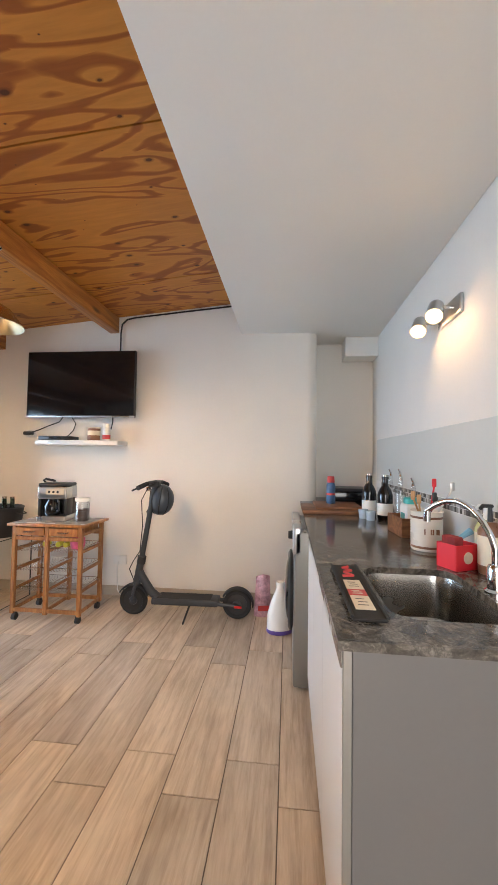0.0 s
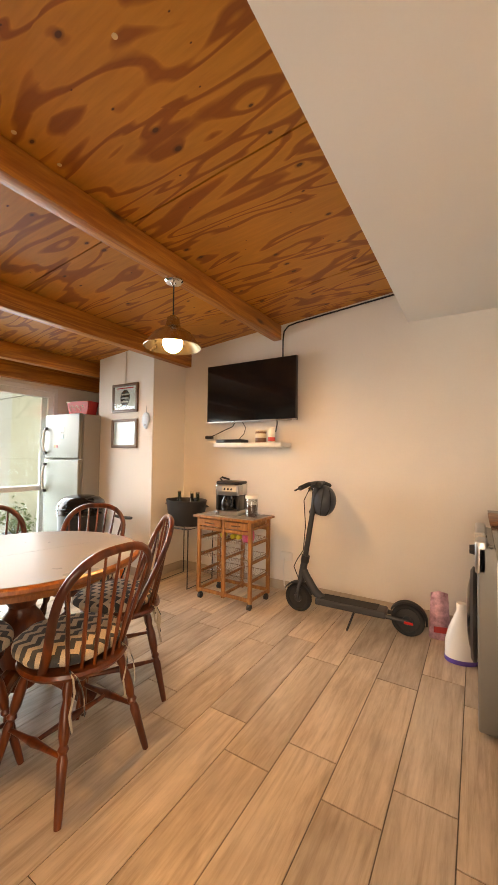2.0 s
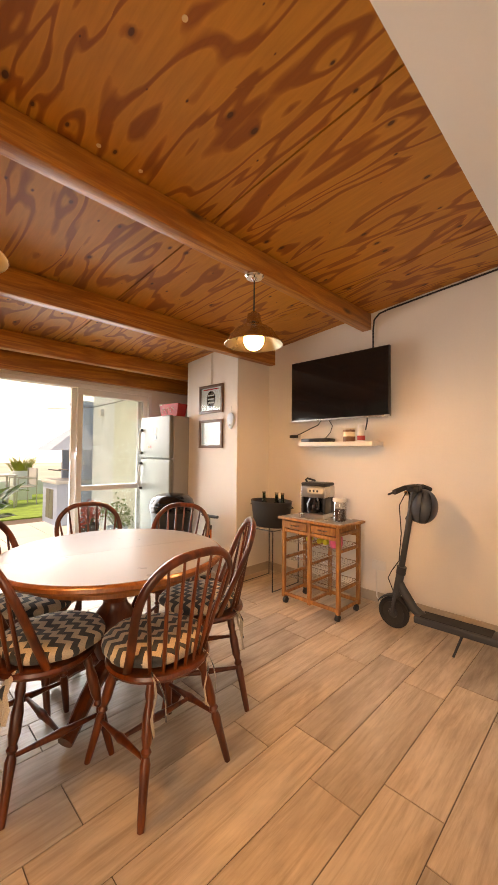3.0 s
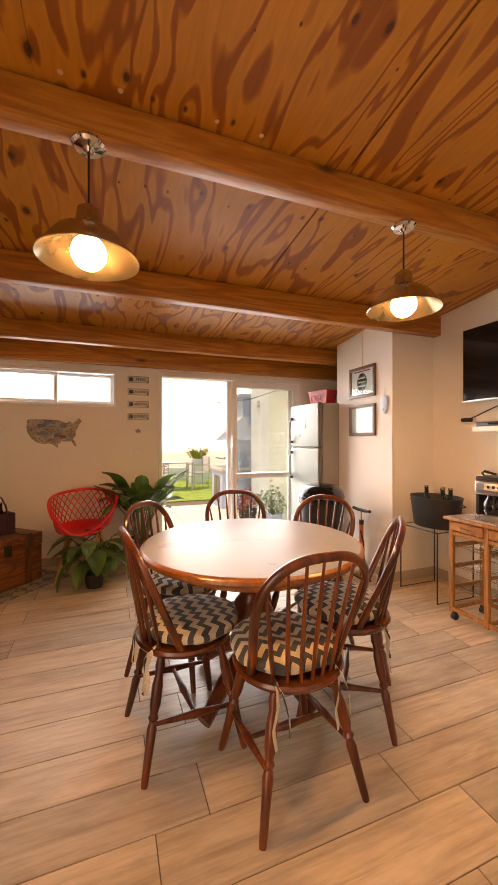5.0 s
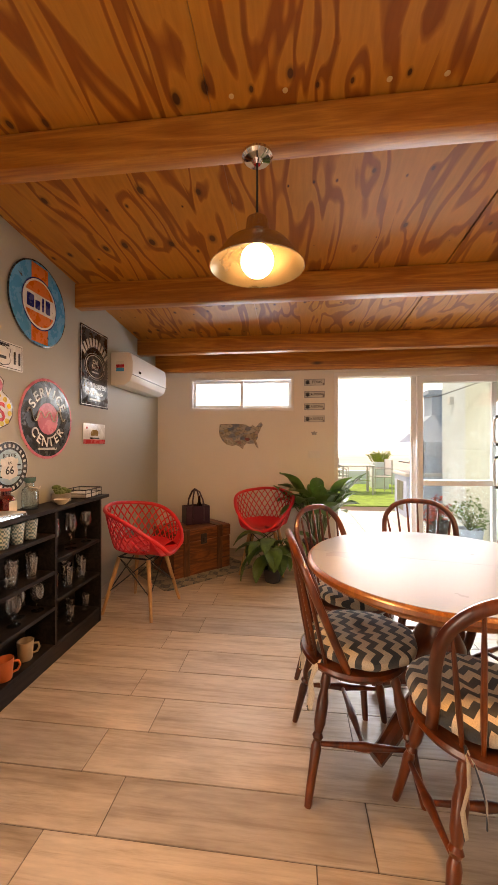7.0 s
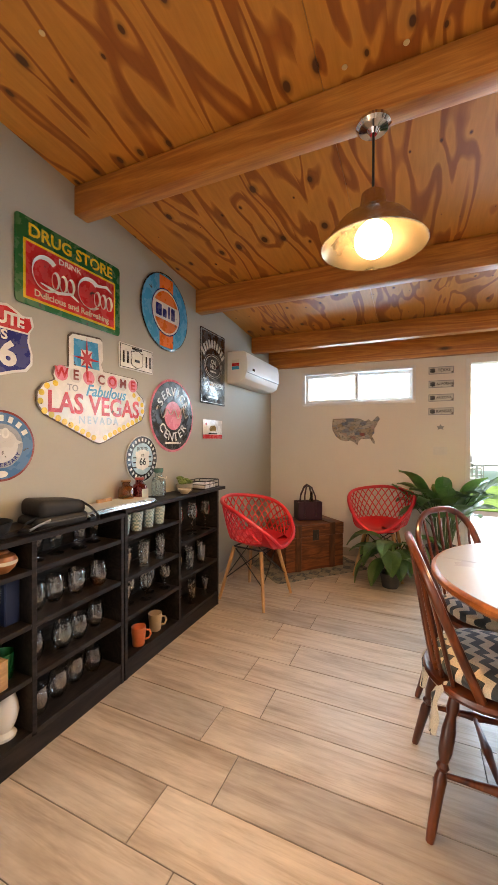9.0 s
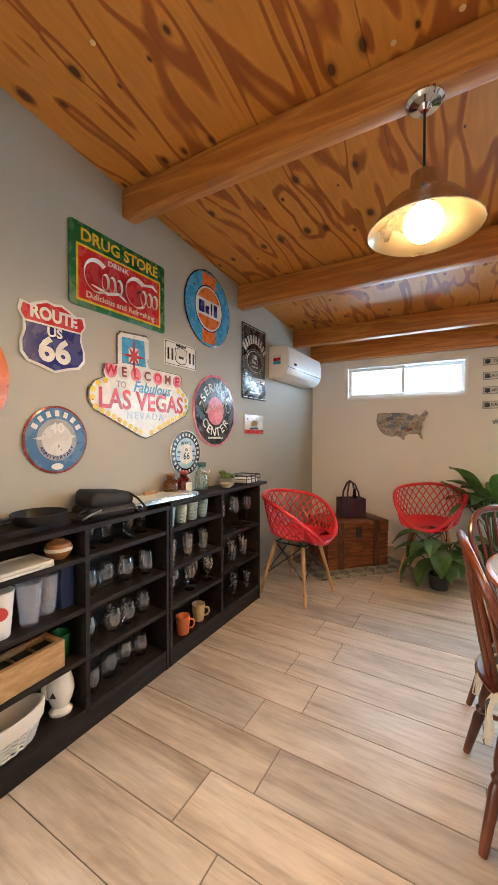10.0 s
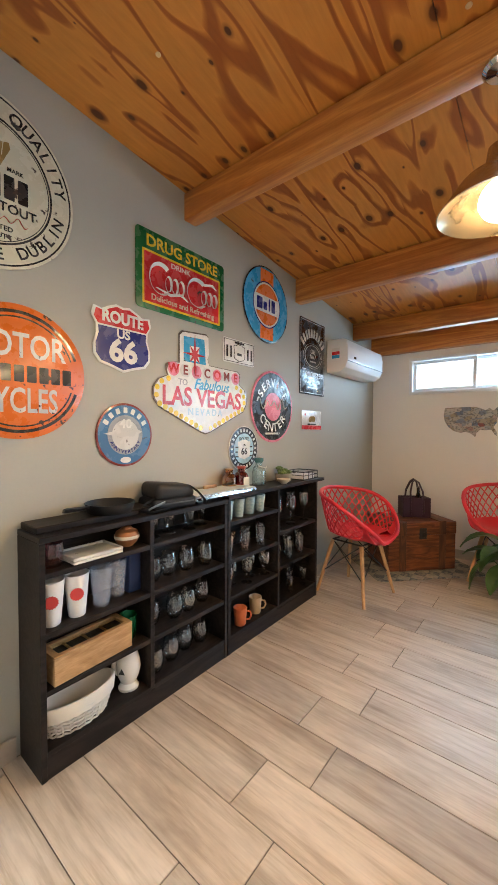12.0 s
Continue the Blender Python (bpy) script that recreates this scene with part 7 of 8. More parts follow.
part("lid", lathe([(0, 0.074), (0.024, 0.075), (0.02, 0.085), (0.006, 0.09), (0.007, 0.098), (0, 0.1)], 24), TERRACOTTA, t)
BIGCUP = [(0, 0), (0.029, 0), (0.031, 0.003), (0.033, 0.02), (0.045, 0.16), (0.047, 0.163), (0.045, 0.166), (0.043, 0.162), (0.03, 0.012), (0, 0.012)]
for k, x in enumerate((-0.80, -0.895)):
    t = thing("paper_cup", "tall white plastic cup with red seal print", "cup", "white cups", at=pose(x, 0.135, 0.527, 0, 0, -25))
    part("cup", lathe(BIGCUP, 28), WHITE_PLASTIC, t)
    seal = flat([((0.026 if j % 2 else 0.0225) * math.cos(2 * math.pi * j / 32), (0.026 if j % 2 else 0.0225) * math.sin(2 * math.pi * j / 32)) for j in range(32)], 0.0, 0.0015)
    part("seal", seal, RED_LABEL, t, "red round seal", at=Matrix.Translation((0.0, 0.0405, 0.095)) @ pose(0, 0, 0, 94, 0, 180))
FROST = frosted("frosted_plastic", (0.66, 0.70, 0.80), 0.22)
for k, x in enumerate((-1.0, -1.085)):
    glassware("plastic_cup", [(r, z * 0.97) for r, z in BIGCUP], x, 0.13 - 0.03 * k, 0.527, "tall frosted clear plastic cup", "cup", "plastic cups", FROST, 28)
single("blue_box", box(-1.19, 0.05, 0.527, -1.13, 0.13, 0.70, 0.004, 1), surface("navy_card", (0.012, 0.028, 0.095), 0.1, 5, 80, 0.5), "tall dark blue box behind the cups", "box")
TEA_WOOD = wood("pale_bamboo", (0.42, 0.24, 0.10), (0.55, 0.34, 0.16), (0.15, 1, 1), 7, 0.45, rings=5)
t = thing("tea_box", "long bamboo box with glass lid and compartments", "box", at=pose(-0.945, 0.125, 0.32, 0, 0, 3))
for x0, y0, x1, y1 in ((-0.165, -0.06, 0.165, -0.05), (-0.165, 0.05, 0.165, 0.06), (-0.165, -0.05, -0.155, 0.05), (0.155, -0.05, 0.165, 0.05)):
    part("side", box(x0, y0, 0, x1, y1, 0.1, 0.002, 1), TEA_WOOD, t)
# black block gives the inside its shaded look under the lid
part("base", box(-0.155, -0.05, 0, 0.155, 0.05, 0.082), BLACK_PLASTIC, t, "black fill for the shaded inside")
for x in (-0.078, 0.0, 0.078):
    part("partition", box(x - 0.003, -0.05, 0.008, x + 0.003, 0.05, 0.09), TEA_WOOD, t)
for o in ((-0.165, -0.06, 0.165, -0.04), (-0.165, 0.04, 0.165, 0.06), (-0.165, -0.04, -0.14, 0.04), (0.14, -0.04, 0.165, 0.04)):
    part("lid_frame", box(o[0], o[1], 0.1005, o[2], o[3], 0.108, 0.001, 1), TEA_WOOD, t)
p = part("lid_glass", box(-0.14, -0.04, 0.102, 0.14, 0.04, 0.105), PANE, t)
p.visible_shadow = False
t = thing("bread_basket", "white wicker basket with cloth lining", "basket", at=pose(-0.90, 0.12, 0.102))
WICKER = surface("whitewashed_wicker", (0.62, 0.59, 0.53), 0.1, 12, 90, 0.7, relief=0.3)
LINEN = surface("cream_linen", (0.66, 0.61, 0.52), 0.06, 8, 300, 0.9, relief=0.3)
oval = Matrix.Diagonal((1.0, 0.48, 1, 1))
part("lining", lathe([(0, 0.012), (0.105, 0.012), (0.125, 0.06), (0.146, 0.118), (0.15, 0.124), (0.142, 0.122), (0.12, 0.06), (0.1, 0.02), (0, 0.02)], 40, m=oval), LINEN, t)
part("lining_fold", lathe([(0.146, 0.122), (0.153, 0.122), (0.159, 0.112), (0.153, 0.066), (0.151, 0.066), (0.155, 0.11), (0.15, 0.118)], 40, m=oval), LINEN, t)
for z, r in ((0.004, 0.118), (0.02, 0.124), (0.036, 0.13), (0.052, 0.136), (0.068, 0.142), (0.084, 0.147)):
    part("strand", tube([(r * math.cos(2 * math.pi * k / 40), 0.48 * r * math.sin(2 * math.pi * k / 40), z + 0.003 * (-1) ** k) for k in range(40)], 0.0045, 6, None, True), WICKER, t)
for k in range(28):
    a = 2 * math.pi * k / 28
    part("upright", rod((0.118 * math.cos(a), 0.057 * math.sin(a), 0.0), (0.152 * math.cos(a), 0.073 * math.sin(a), 0.1), 0.0032, seg=6), WICKER, t)
fish = lathe([(0, 0), (0.042, 0), (0.045, 0.012), (0.032, 0.03), (0.045, 0.06), (0.053, 0.095), (0.048, 0.13), (0.036, 0.16), (0.032, 0.18), (0.037, 0.195), (0.033, 0.198), (0.028, 0.182), (0.02, 0.15), (0, 0.15)], 32)
for v in fish.verts:
    if v.co.z > 0.15:
        v.co.x += 0.35 * (v.co.z - 0.15)
    v.co.y *= 0.8
t = thing("ceramic_jug", "white glazed ceramic gurgle jug", "jug", at=pose(-1.13, 0.12, 0.102, 0, 0, 150))
WHITE_GLAZE = surface("white_glaze", (0.74, 0.73, 0.70), 0.02, 4, 40, 0.12, relief=0.02)
part("body", fish, WHITE_GLAZE, t)
part("handle", tube([(-0.03, 0, 0.17), (-0.055, 0, 0.15), (-0.062, 0, 0.11), (-0.045, 0, 0.07)], [0.01, 0.012, 0.011, 0.008], 10), WHITE_GLAZE, t)
part("print", flat([(-0.014, -0.012), (0.014, -0.012), (0.0, 0.014)], 0, 0.0012), BLACK_PLASTIC, t, at=Matrix.Translation((-0.03, -0.0395, 0.1)) @ pose(0, 0, 0, 90, 0, -30))

# on top of the units
t = thing("skillet", "black cast-iron skillet lying on the shelf unit", "skillet", at=pose(-1.06, 0.10, 0.897, 0, 0, 5))
IRON = surface("cast_iron", (0.015, 0.015, 0.015), 0.25, 8, 160, 0.55, 0.3, 0.15)
part("pan", lathe([(0, 0), (0.085, 0), (0.092, 0.006), (0.102, 0.042), (0.099, 0.043), (0.086, 0.008), (0, 0.007)], 40), IRON, t)
part("handle", tube([(0.098, 0, 0.036), (0.14, 0, 0.035), (0.19, 0, 0.038), (0.205, 0, 0.038)], [0.009, 0.011, 0.014, 0.012], 10, flat=0.5), IRON, t)
t = thing("carry_case", "black padded zip case with strap on the shelf unit", "case", at=pose(-1.36, 0.10, 0.872, 0, 0, -8))
CASE_CLOTH = surface("black_nylon", (0.012, 0.012, 0.013), 0.2, 8, 300, 0.6, relief=0.3)
case_body = part("body", box(-0.125, -0.078, 0, 0.118, 0.082, 0.055, 0.022, 4), CASE_CLOTH, t)
part("zip", tube([(-0.126, -0.06, 0.03), (-0.126, 0.06, 0.03), (-0.1, 0.083, 0.03), (0.1, 0.083, 0.03), (0.119, 0.06, 0.03)], 0.0035, 6), DARK_GREY_PLASTIC, case_body)
flap = box(-0.112, -0.085, 0.05, 0.1, 0.085, 0.118, 0.026, 5)
for v in flap.verts:
    v.co.z += 0.10 * v.co.x * (v.co.z > 0.08) - 0.9 * max(0.0, abs(v.co.x) - 0.07) ** 1.5
part("flap", flap, CASE_CLOTH, t, "padded top flap")
part("strap", tube([(-0.09, 0.07, 0.1), (-0.115, 0.1, 0.075), (-0.15, 0.105, 0.035), (-0.165, 0.09, 0.006)], 0.013, 8, flat=0.3), CASE_CLOTH, t)
part("strap", tube([(0.1, 0.05, 0.05), (0.15, 0.075, 0.045), (0.185, 0.085, 0.02), (0.14, 0.1, 0.004), (0.05, 0.1, 0.01)], 0.013, 8, flat=0.3), CASE_CLOTH, t)
part("buckle", tube([(0.06, 0.084, 0.04), (0.115, 0.096, 0.03), (0.15, 0.098, 0.018)], 0.009, 8, flat=0.4), STEEL, t, "steel buckle")
t = thing("warming_tray", "long flat silver warming tray across the shelf units", "tray", at=pose(-1.70, 0.1, 0.888))
part("plate", box(-0.245, -0.085, 0.004, 0.235, 0.098, 0.026, 0.004, 2), STEEL, t)
part("top_sheet", box(-0.235, -0.075, 0.026, 0.225, 0.088, 0.0285, 0.001, 1), BACKSPLASH, t, "pale glass top")
part("edge_trim", box(-0.245, 0.0985, 0.006, 0.235, 0.102, 0.018, 0.001, 1), CHROME, t)
part("knob_block", box(-0.06, -0.06, 0.0285, 0.04, -0.045, 0.046, 0.003, 2), BEECH, t)
part("clip", box(-0.235, -0.07, 0.0285, -0.13, -0.04, 0.041, 0.004, 2), BLACK_PLASTIC, t)
for x, z in ((-0.2, 0.0), (0.18, -0.016)):
    part("foot", box(x - 0.015, -0.07, z, x + 0.015, 0.07, 0.005), BLACK_PLASTIC, t)
APOTH = [(0, 0), (0.04, 0), (0.044, 0.006), (0.044, 0.075), (0.036, 0.092), (0.024, 0.1), (0.023, 0.118), (0.028, 0.122), (0.026, 0.124), (0.02, 0.12), (0.021, 0.1), (0.034, 0.09), (0.0415, 0.073), (0.0415, 0.008), (0, 0.008)]
t = thing("glass_jar", "amber glass apothecary jar with stopper", "jar", "glass jars on the unit", at=pose(-1.86, 0.06, 0.888))
part("glass", lathe(APOTH, 28), thin_glass("amber_glass", (0.85, 0.58, 0.25)), t)
part("rim", lathe([(0, 0.122), (0.028, 0.122), (0.028, 0.132), (0, 0.134)], 24), surface("amber_cap", (0.3, 0.15, 0.05), 0.1, 5, 60, 0.3), t)
t = thing("glass_jar", "red glass jar with cream label", "jar", "glass jars on the unit", at=pose(-1.955, 0.075, 0.888))
part("glass", lathe([(r, z * 1.05) for r, z in APOTH], 28), thin_glass("deep_red_glass", (0.72, 0.16, 0.09)), t)
part("label", flat(oblong(0.055, 0.06, 0.006), 0, 0.001), CREAM_LABEL, t, at=Matrix.Translation((0.005, 0.0455, 0.045)) @ pose(0, 0, 0, 90, 0, 180))
part("cap", lathe([(0, 0.126), (0.027, 0.126), (0.027, 0.14), (0, 0.142)], 24), surface("red_cap", (0.4, 0.05, 0.03), 0.1, 5, 60, 0.3), t)
t = thing("glass_jar", "clear green-tinted jar with teal stopper", "jar", "glass jars on the unit", at=pose(-2.14, 0.07, 0.888))
part("glass", lathe([(r * 1.02, z * 1.28) for r, z in APOTH], 28), thin_glass("aqua_glass", (0.92, 0.97, 0.965)), t)
part("stopper", lathe([(0, 0.15), (0.024, 0.15), (0.03, 0.162), (0.03, 0.18), (0, 0.182)], 24), surface("grey_teal_glass", (0.07, 0.16, 0.155), 0.1, 6, 60, 0.25), t)
part("tag", tube([(0.03, 0.02, 0.13), (-0.02, 0.045, 0.115), (-0.045, 0.03, 0.125)], 0.003, 6), CREAM_LABEL, t)
t = thing("small_bowl", "small cream ceramic bowl", "bowl", at=pose(-2.32, 0.145, 0.888))
part("bowl", lathe([(0, 0), (0.022, 0), (0.038, 0.016), (0.045, 0.032), (0.043, 0.033), (0.034, 0.016), (0.018, 0.006), (0, 0.006)], 28), surface("cream_glaze", (0.6, 0.5, 0.36), 0.05, 5, 60, 0.3), t)
part("filling", lathe([(0, 0.02), (0.036, 0.022), (0.03, 0.028), (0, 0.03)], 20), CREAM_LABEL, t)
t = thing("succulent", "green succulent in a concrete pot", "plant", at=pose(-2.42, 0.075, 0.888))
part("pot", lathe([(0, 0), (0.052, 0), (0.056, 0.005), (0.06, 0.055), (0.056, 0.056), (0.053, 0.045), (0, 0.044)], 28), surface("concrete", (0.34, 0.31, 0.26), 0.12, 8, 120, 0.85, relief=0.3), t)
SUCC = surface("succulent_green", (0.13, 0.2, 0.045), 0.25, 10, 80, 0.45)
rg = random.Random(7)
for cx, cy, cz, R in ((0.0, 0.0, 0.06, 0.05), (0.035, 0.015, 0.055, 0.035), (-0.035, 0.01, 0.055, 0.035), (0.005, -0.03, 0.085, 0.03)):
    for ringk, (n, el) in enumerate(((9, 20), (7, 45), (4, 72))):
        for k in range(n):
            a = 2 * math.pi * (k + 0.5 * ringk) / n
            e = radians(el)
            L = R * (1.0 - 0.18 * ringk)
            d = Vector((math.cos(a) * math.cos(e), math.sin(a) * math.cos(e), math.sin(e)))
            p0 = Vector((cx, cy, cz))
            part("leaf", tube([p0, p0 + d * L * 0.5, p0 + d * L * 0.85, p0 + d * L], [0.004, 0.011, 0.009, 0.001], 6), SUCC, t)
t = thing("wire_letter_tray", "black wire tray with white paper napkins", "tray", at=pose(-2.62, 0.10, 0.888))
for z in (0.004, 0.035, 0.06):
    h = [(-0.1, -0.085), (0.1, -0.085), (0.1, 0.085), (-0.1, 0.085)]
    part("wire", tube([(x, y, z) for x, y in h], 0.004 if z > 0.05 else 0.0025, 8, None, True), BLACK_METAL, t)
for x in (-0.1, -0.03, 0.03, 0.1):
    for y in (-0.085, 0.085):
        part("wire", rod((x, y, 0.004), (x, y, 0.06), 0.0025, seg=6), BLACK_METAL, t)
single("napkins", box(-2.70, 0.03, 0.893, -2.545, 0.17, 0.925, 0.004, 2), WHITE_PLASTIC.copy(), "stack of white paper napkins in the wire tray", "napkins")

# fridge corner
fg = thing("fridge", "tall silver two-door fridge-freezer", "fridge", at=pose(-3.92, 3.61, 0))
part("body", box(-0.325, 0.055, 0.02, 0.325, 0.66, 1.685, 0.012, 3), FRIDGE_SIDE, fg, "grey side and back")
for z0, z1 in ((0.06, 1.185), (1.195, 1.69)):
    d = part("door", box(-0.325, 0.0, z0, 0.325, 0.052, z1, 0.016, 4), FRIDGE_SILVER, fg)
    hz = (z1 - 0.36, z1 - 0.06) if z0 < 1 else (z0 + 0.06, z0 + 0.34)
    part("handle", tube([(-0.285, 0.0, hz[0]), (-0.285, -0.035, hz[0] + 0.03), (-0.285, -0.045, (hz[0] + hz[1]) / 2), (-0.285, -0.035, hz[1] - 0.03), (-0.285, 0.0, hz[1])], 0.012, 10), WHITE_PLASTIC, d)
    for z in hz:
        part("handle_end", rod((-0.285, -0.001, z), (-0.285, -0.03, z), 0.018, 0.016, 14), BLACK_PLASTIC, d)
part("plinth", box(-0.31, 0.02, 0.0, 0.31, 0.6, 0.059), BLACK_PLASTIC, fg)
for u, v, w_, h_, m_ in ((0.02, 1.52, 0.05, 0.06, PAPER), (0.02, 1.44, 0.045, 0.045, S_ICE), (-0.12, 1.33, 0.035, 0.03, S_GOLD), (-0.08, 1.33, 0.03, 0.03, S_RED)):
    single("fridge_magnet", box(-3.92 + u - w_ / 2, 3.606, v - h_ / 2, -3.92 + u + w_ / 2, 3.6098, v + h_ / 2, 0.001, 1), m_, "small flat magnet on the fridge door", "magnet", "fridge magnets")
t = thing("popcorn_box", "red and white striped snack box on the fridge", "box", at=pose(-3.90, 3.85, 1.69, 0, 0, 10))
b = bmesh.new()
vs = [b.verts.new((sx * h * 1.2, sy * h * 0.6, z)) for z, h in ((0, 0.11), (0.165, 0.135)) for sx, sy in ((-1, -1), (1, -1), (1, 1), (-1, 1))]
for q in ((3, 2, 1, 0), (0, 1, 5, 4), (1, 2, 6, 5), (2, 3, 7, 6), (3, 0, 4, 7), (4, 5, 6, 7)):
    b.faces.new([vs[k] for k in q])
part("carton", b, RED_LABEL, t)
for k in range(3):
    part("print_swirl", tube([(-0.09 + 0.075 * k + 0.025 * math.cos(a), -0.0755 - 0.0, 0.085 + 0.035 * math.sin(a)) for a in [0.5 * j for j in range(10)]], 0.006, 6, flat=0.4), CREAM_LABEL, t)
part("flap", box(-0.165, -0.084, 0.15, -0.11, -0.07, 0.166), CREAM_LABEL, t)

# dome-lidded bin and a floor pump
t = thing("dome_bin", "large black plastic bin with domed lid", "bin", at=pose(-3.30, 3.46, 0))
part("body", lathe([(0, 0.0), (0.185, 0.0), (0.19, 0.01), (0.215, 0.66), (0.21, 0.665), (0, 0.665)], 40), BLACK_PLASTIC, t)
part("lid", lathe([(0.222, 0.66), (0.226, 0.67), (0.224, 0.74), (0.205, 0.79), (0.16, 0.825), (0.1, 0.84), (0, 0.845)], 40), BLACK_GLOSS, t)
part("lid_band", lathe([(0.2245, 0.70), (0.229, 0.705), (0.229, 0.725), (0.2245, 0.73)], 40), BLACK_GLOSS, t)
t = thing("floor_pump", "black and orange bicycle floor pump", "pump", at=pose(-2.93, 3.66, 0))
part("foot", box(-0.11, -0.03, 0, 0.11, 0.03, 0.018, 0.008, 2), BLACK_METAL, t)
part("barrel", rod((0, 0, 0.018), (0, 0, 0.50), 0.019, seg=18), surface("orange_lacquer", (0.6, 0.14, 0.02), 0.06, 5, 60, 0.3), t, "orange barrel")
part("collar", rod((0, 0, 0.50), (0, 0, 0.54), 0.022, seg=18), BLACK_PLASTIC, t)
part("rod", rod((0, 0, 0.54), (0, 0, 0.62), 0.007, seg=10), CHROME, t)
part("grip", tube([(-0.12, 0, 0.635), (-0.05, 0, 0.63), (0.05, 0, 0.63), (0.12, 0, 0.635)], [0.014, 0.016, 0.016, 0.014], 10), BLACK_PLASTIC, t)
part("hose", tube([(0.02, -0.02, 0.05), (0.09, -0.04, 0.15), (0.07, -0.03, 0.35), (0.02, -0.025, 0.45)], 0.007, 8), RUBBER, t)

# air conditioner on the south wall
t = thing("air_conditioner", "white split air conditioner on the grey wall", "air conditioner", at=pose(-3.63, 0.003, 1.76))
prof = [(0.0, 0.0), (0.12, 0.0), (0.175, 0.035), (0.198, 0.10), (0.2, 0.2), (0.185, 0.27), (0.15, 0.285), (0.0, 0.285)]
b = bmesh.new()
f = b.faces.new([b.verts.new((-0.42, y, z)) for y, z in prof])
e = bmesh.ops.extrude_face_region(b, geom=[f])
bmesh.ops.translate(b, vec=(0.84, 0, 0), verts=[g for g in e["geom"] if isinstance(g, bmesh.types.BMVert)])
bmesh.ops.recalc_face_normals(b, faces=b.faces[:])
bmesh.ops.bevel(b, geom=b.edges[:], offset=0.008, segments=2, profile=0.5, affect="EDGES")
part("casing", b, WHITE_PLASTIC, t)
part("louvre", box(-0.36, 0.125, -0.004, 0.36, 0.178, 0.006, 0.003, 1, m=pose(0, 0, 0.016, 25, 0, 0)), CABINET_WHITE, t)
part("seam", box(-0.421, 0.196, 0.088, 0.421, 0.2015, 0.092), DARK_GREY_PLASTIC, t)
part("display", box(0.25, 0.1985, 0.12, 0.3, 0.2015, 0.14, 0.001, 1), BLACK_GLOSS, t)
for k, m_ in enumerate((S_SKY, S_RED, S_WHITE)):
    part("energy_label", box(0.4195, 0.05, 0.12 + 0.03 * k, 0.4225, 0.12, 0.148 + 0.03 * k), m_, t)
single("drain_hose", tube([(-4.06, 0.03, 1.8), (-4.12, 0.03, 1.79), (-4.2, 0.03, 1.83), (-4.3, 0.03, 1.9)], 0.014, 10), WHITE_PLASTIC.copy(), "white pipe cover beside the air conditioner", "pipe")

# trunk on a rug in the corner
ANG = 46.9


def rug_mat():
    m, nt, b = material("woven_rug")
    v = coords(nt, (1, 1, 1), False, (0, 0, radians(45)))
    ck = node(nt, "ShaderNodeTexChecker", Scale=11.0)
    nt.links.new(v, ck.inputs["Vector"])
    ck.inputs[1].default_value, ck.inputs[2].default_value = (0.30, 0.28, 0.22, 1), (0.10, 0.11, 0.11, 1)
    n = noise_tex(nt, v, 40, 4)
    out = mixed(nt, ramp(nt, n, [(0.45, (0, 0, 0)), (0.6, (1, 1, 1))]), ck.outputs[0], (0.24, 0.22, 0.18))
    nt.links.new(out, b.inputs["Base Color"])
    b.inputs["Roughness"].default_value = 0.95
    bump(nt, b, noise_tex(nt, v, 160, 2), 0.6)
    return m


# in the trunk's own axes x runs along its front and +y is the front's outward side
TM = Matrix.Translation((-3.865, 0.545, 0)) @ pose(0, 0, 0, 0, 0, ANG - 90)
single("rug", flat(oblong(1.0, 0.72, 0.05), 0.0, 0.008, 0.003), rug_mat(), "grey and cream patterned woven rug", "rug", at=TM @ pose(0.0, 0.02, 0.0005))
TRUNK_WOOD = wood("worn_brown_planks", (0.12, 0.036, 0.012), (0.27, 0.092, 0.030), (0.16, 1, 1), 5, 0.5, knots=2.5, rings=6)
TRUNK_STRAP = wood("dark_wood_strap", (0.07, 0.026, 0.012), (0.15, 0.06, 0.025), (1, 1, 0.16), 5, 0.5, rings=5)
t = thing("storage_chest", "rustic brown wooden trunk with straps and iron latch", "trunk", at=TM @ pose(0, 0, 0.009))
W, D, H = 0.645, 0.40, 0.43
part("body", box(-W / 2, -D / 2, 0, W / 2, D / 2, H - 0.115, 0.004, 1), TRUNK_WOOD, t)
lid = part("lid", box(-W / 2 - 0.004, -D / 2 - 0.004, H - 0.112, W / 2 + 0.004, D / 2 + 0.004, H, 0.006, 2), TRUNK_WOOD, t)
for k in (1, 2):
    part("plank_groove", box(-W / 2 + 0.002, D / 2 - 0.001, 0.105 * k, W / 2 - 0.002, D / 2 + 0.0008, 0.105 * k + 0.003), TRUNK_STRAP, t)
for x in (-0.19, 0.19):
    part("strap", box(x - 0.032, D / 2, 0.0, x + 0.032, D / 2 + 0.008, H - 0.113, 0.002, 1), TRUNK_STRAP, t)
    part("strap", box(x - 0.032, -D / 2 - 0.006, H + 0.0, x + 0.032, D / 2 + 0.012, H + 0.008, 0.002, 1), TRUNK_STRAP, lid)
    part("strap", box(x - 0.032, D / 2 + 0.004, H - 0.112, x + 0.032, D / 2 + 0.012, H, 0.002, 1), TRUNK_STRAP, lid)
latch = part("latch", box(-0.035, D / 2 + 0.004, H - 0.15, 0.035, D / 2 + 0.011, H - 0.05, 0.004, 1), BLACK_METAL, t, "black iron latch")
part("hasp", box(-0.012, D / 2 + 0.011, H - 0.135, 0.012, D / 2 + 0.02, H - 0.085, 0.004, 1), BLACK_METAL, latch)
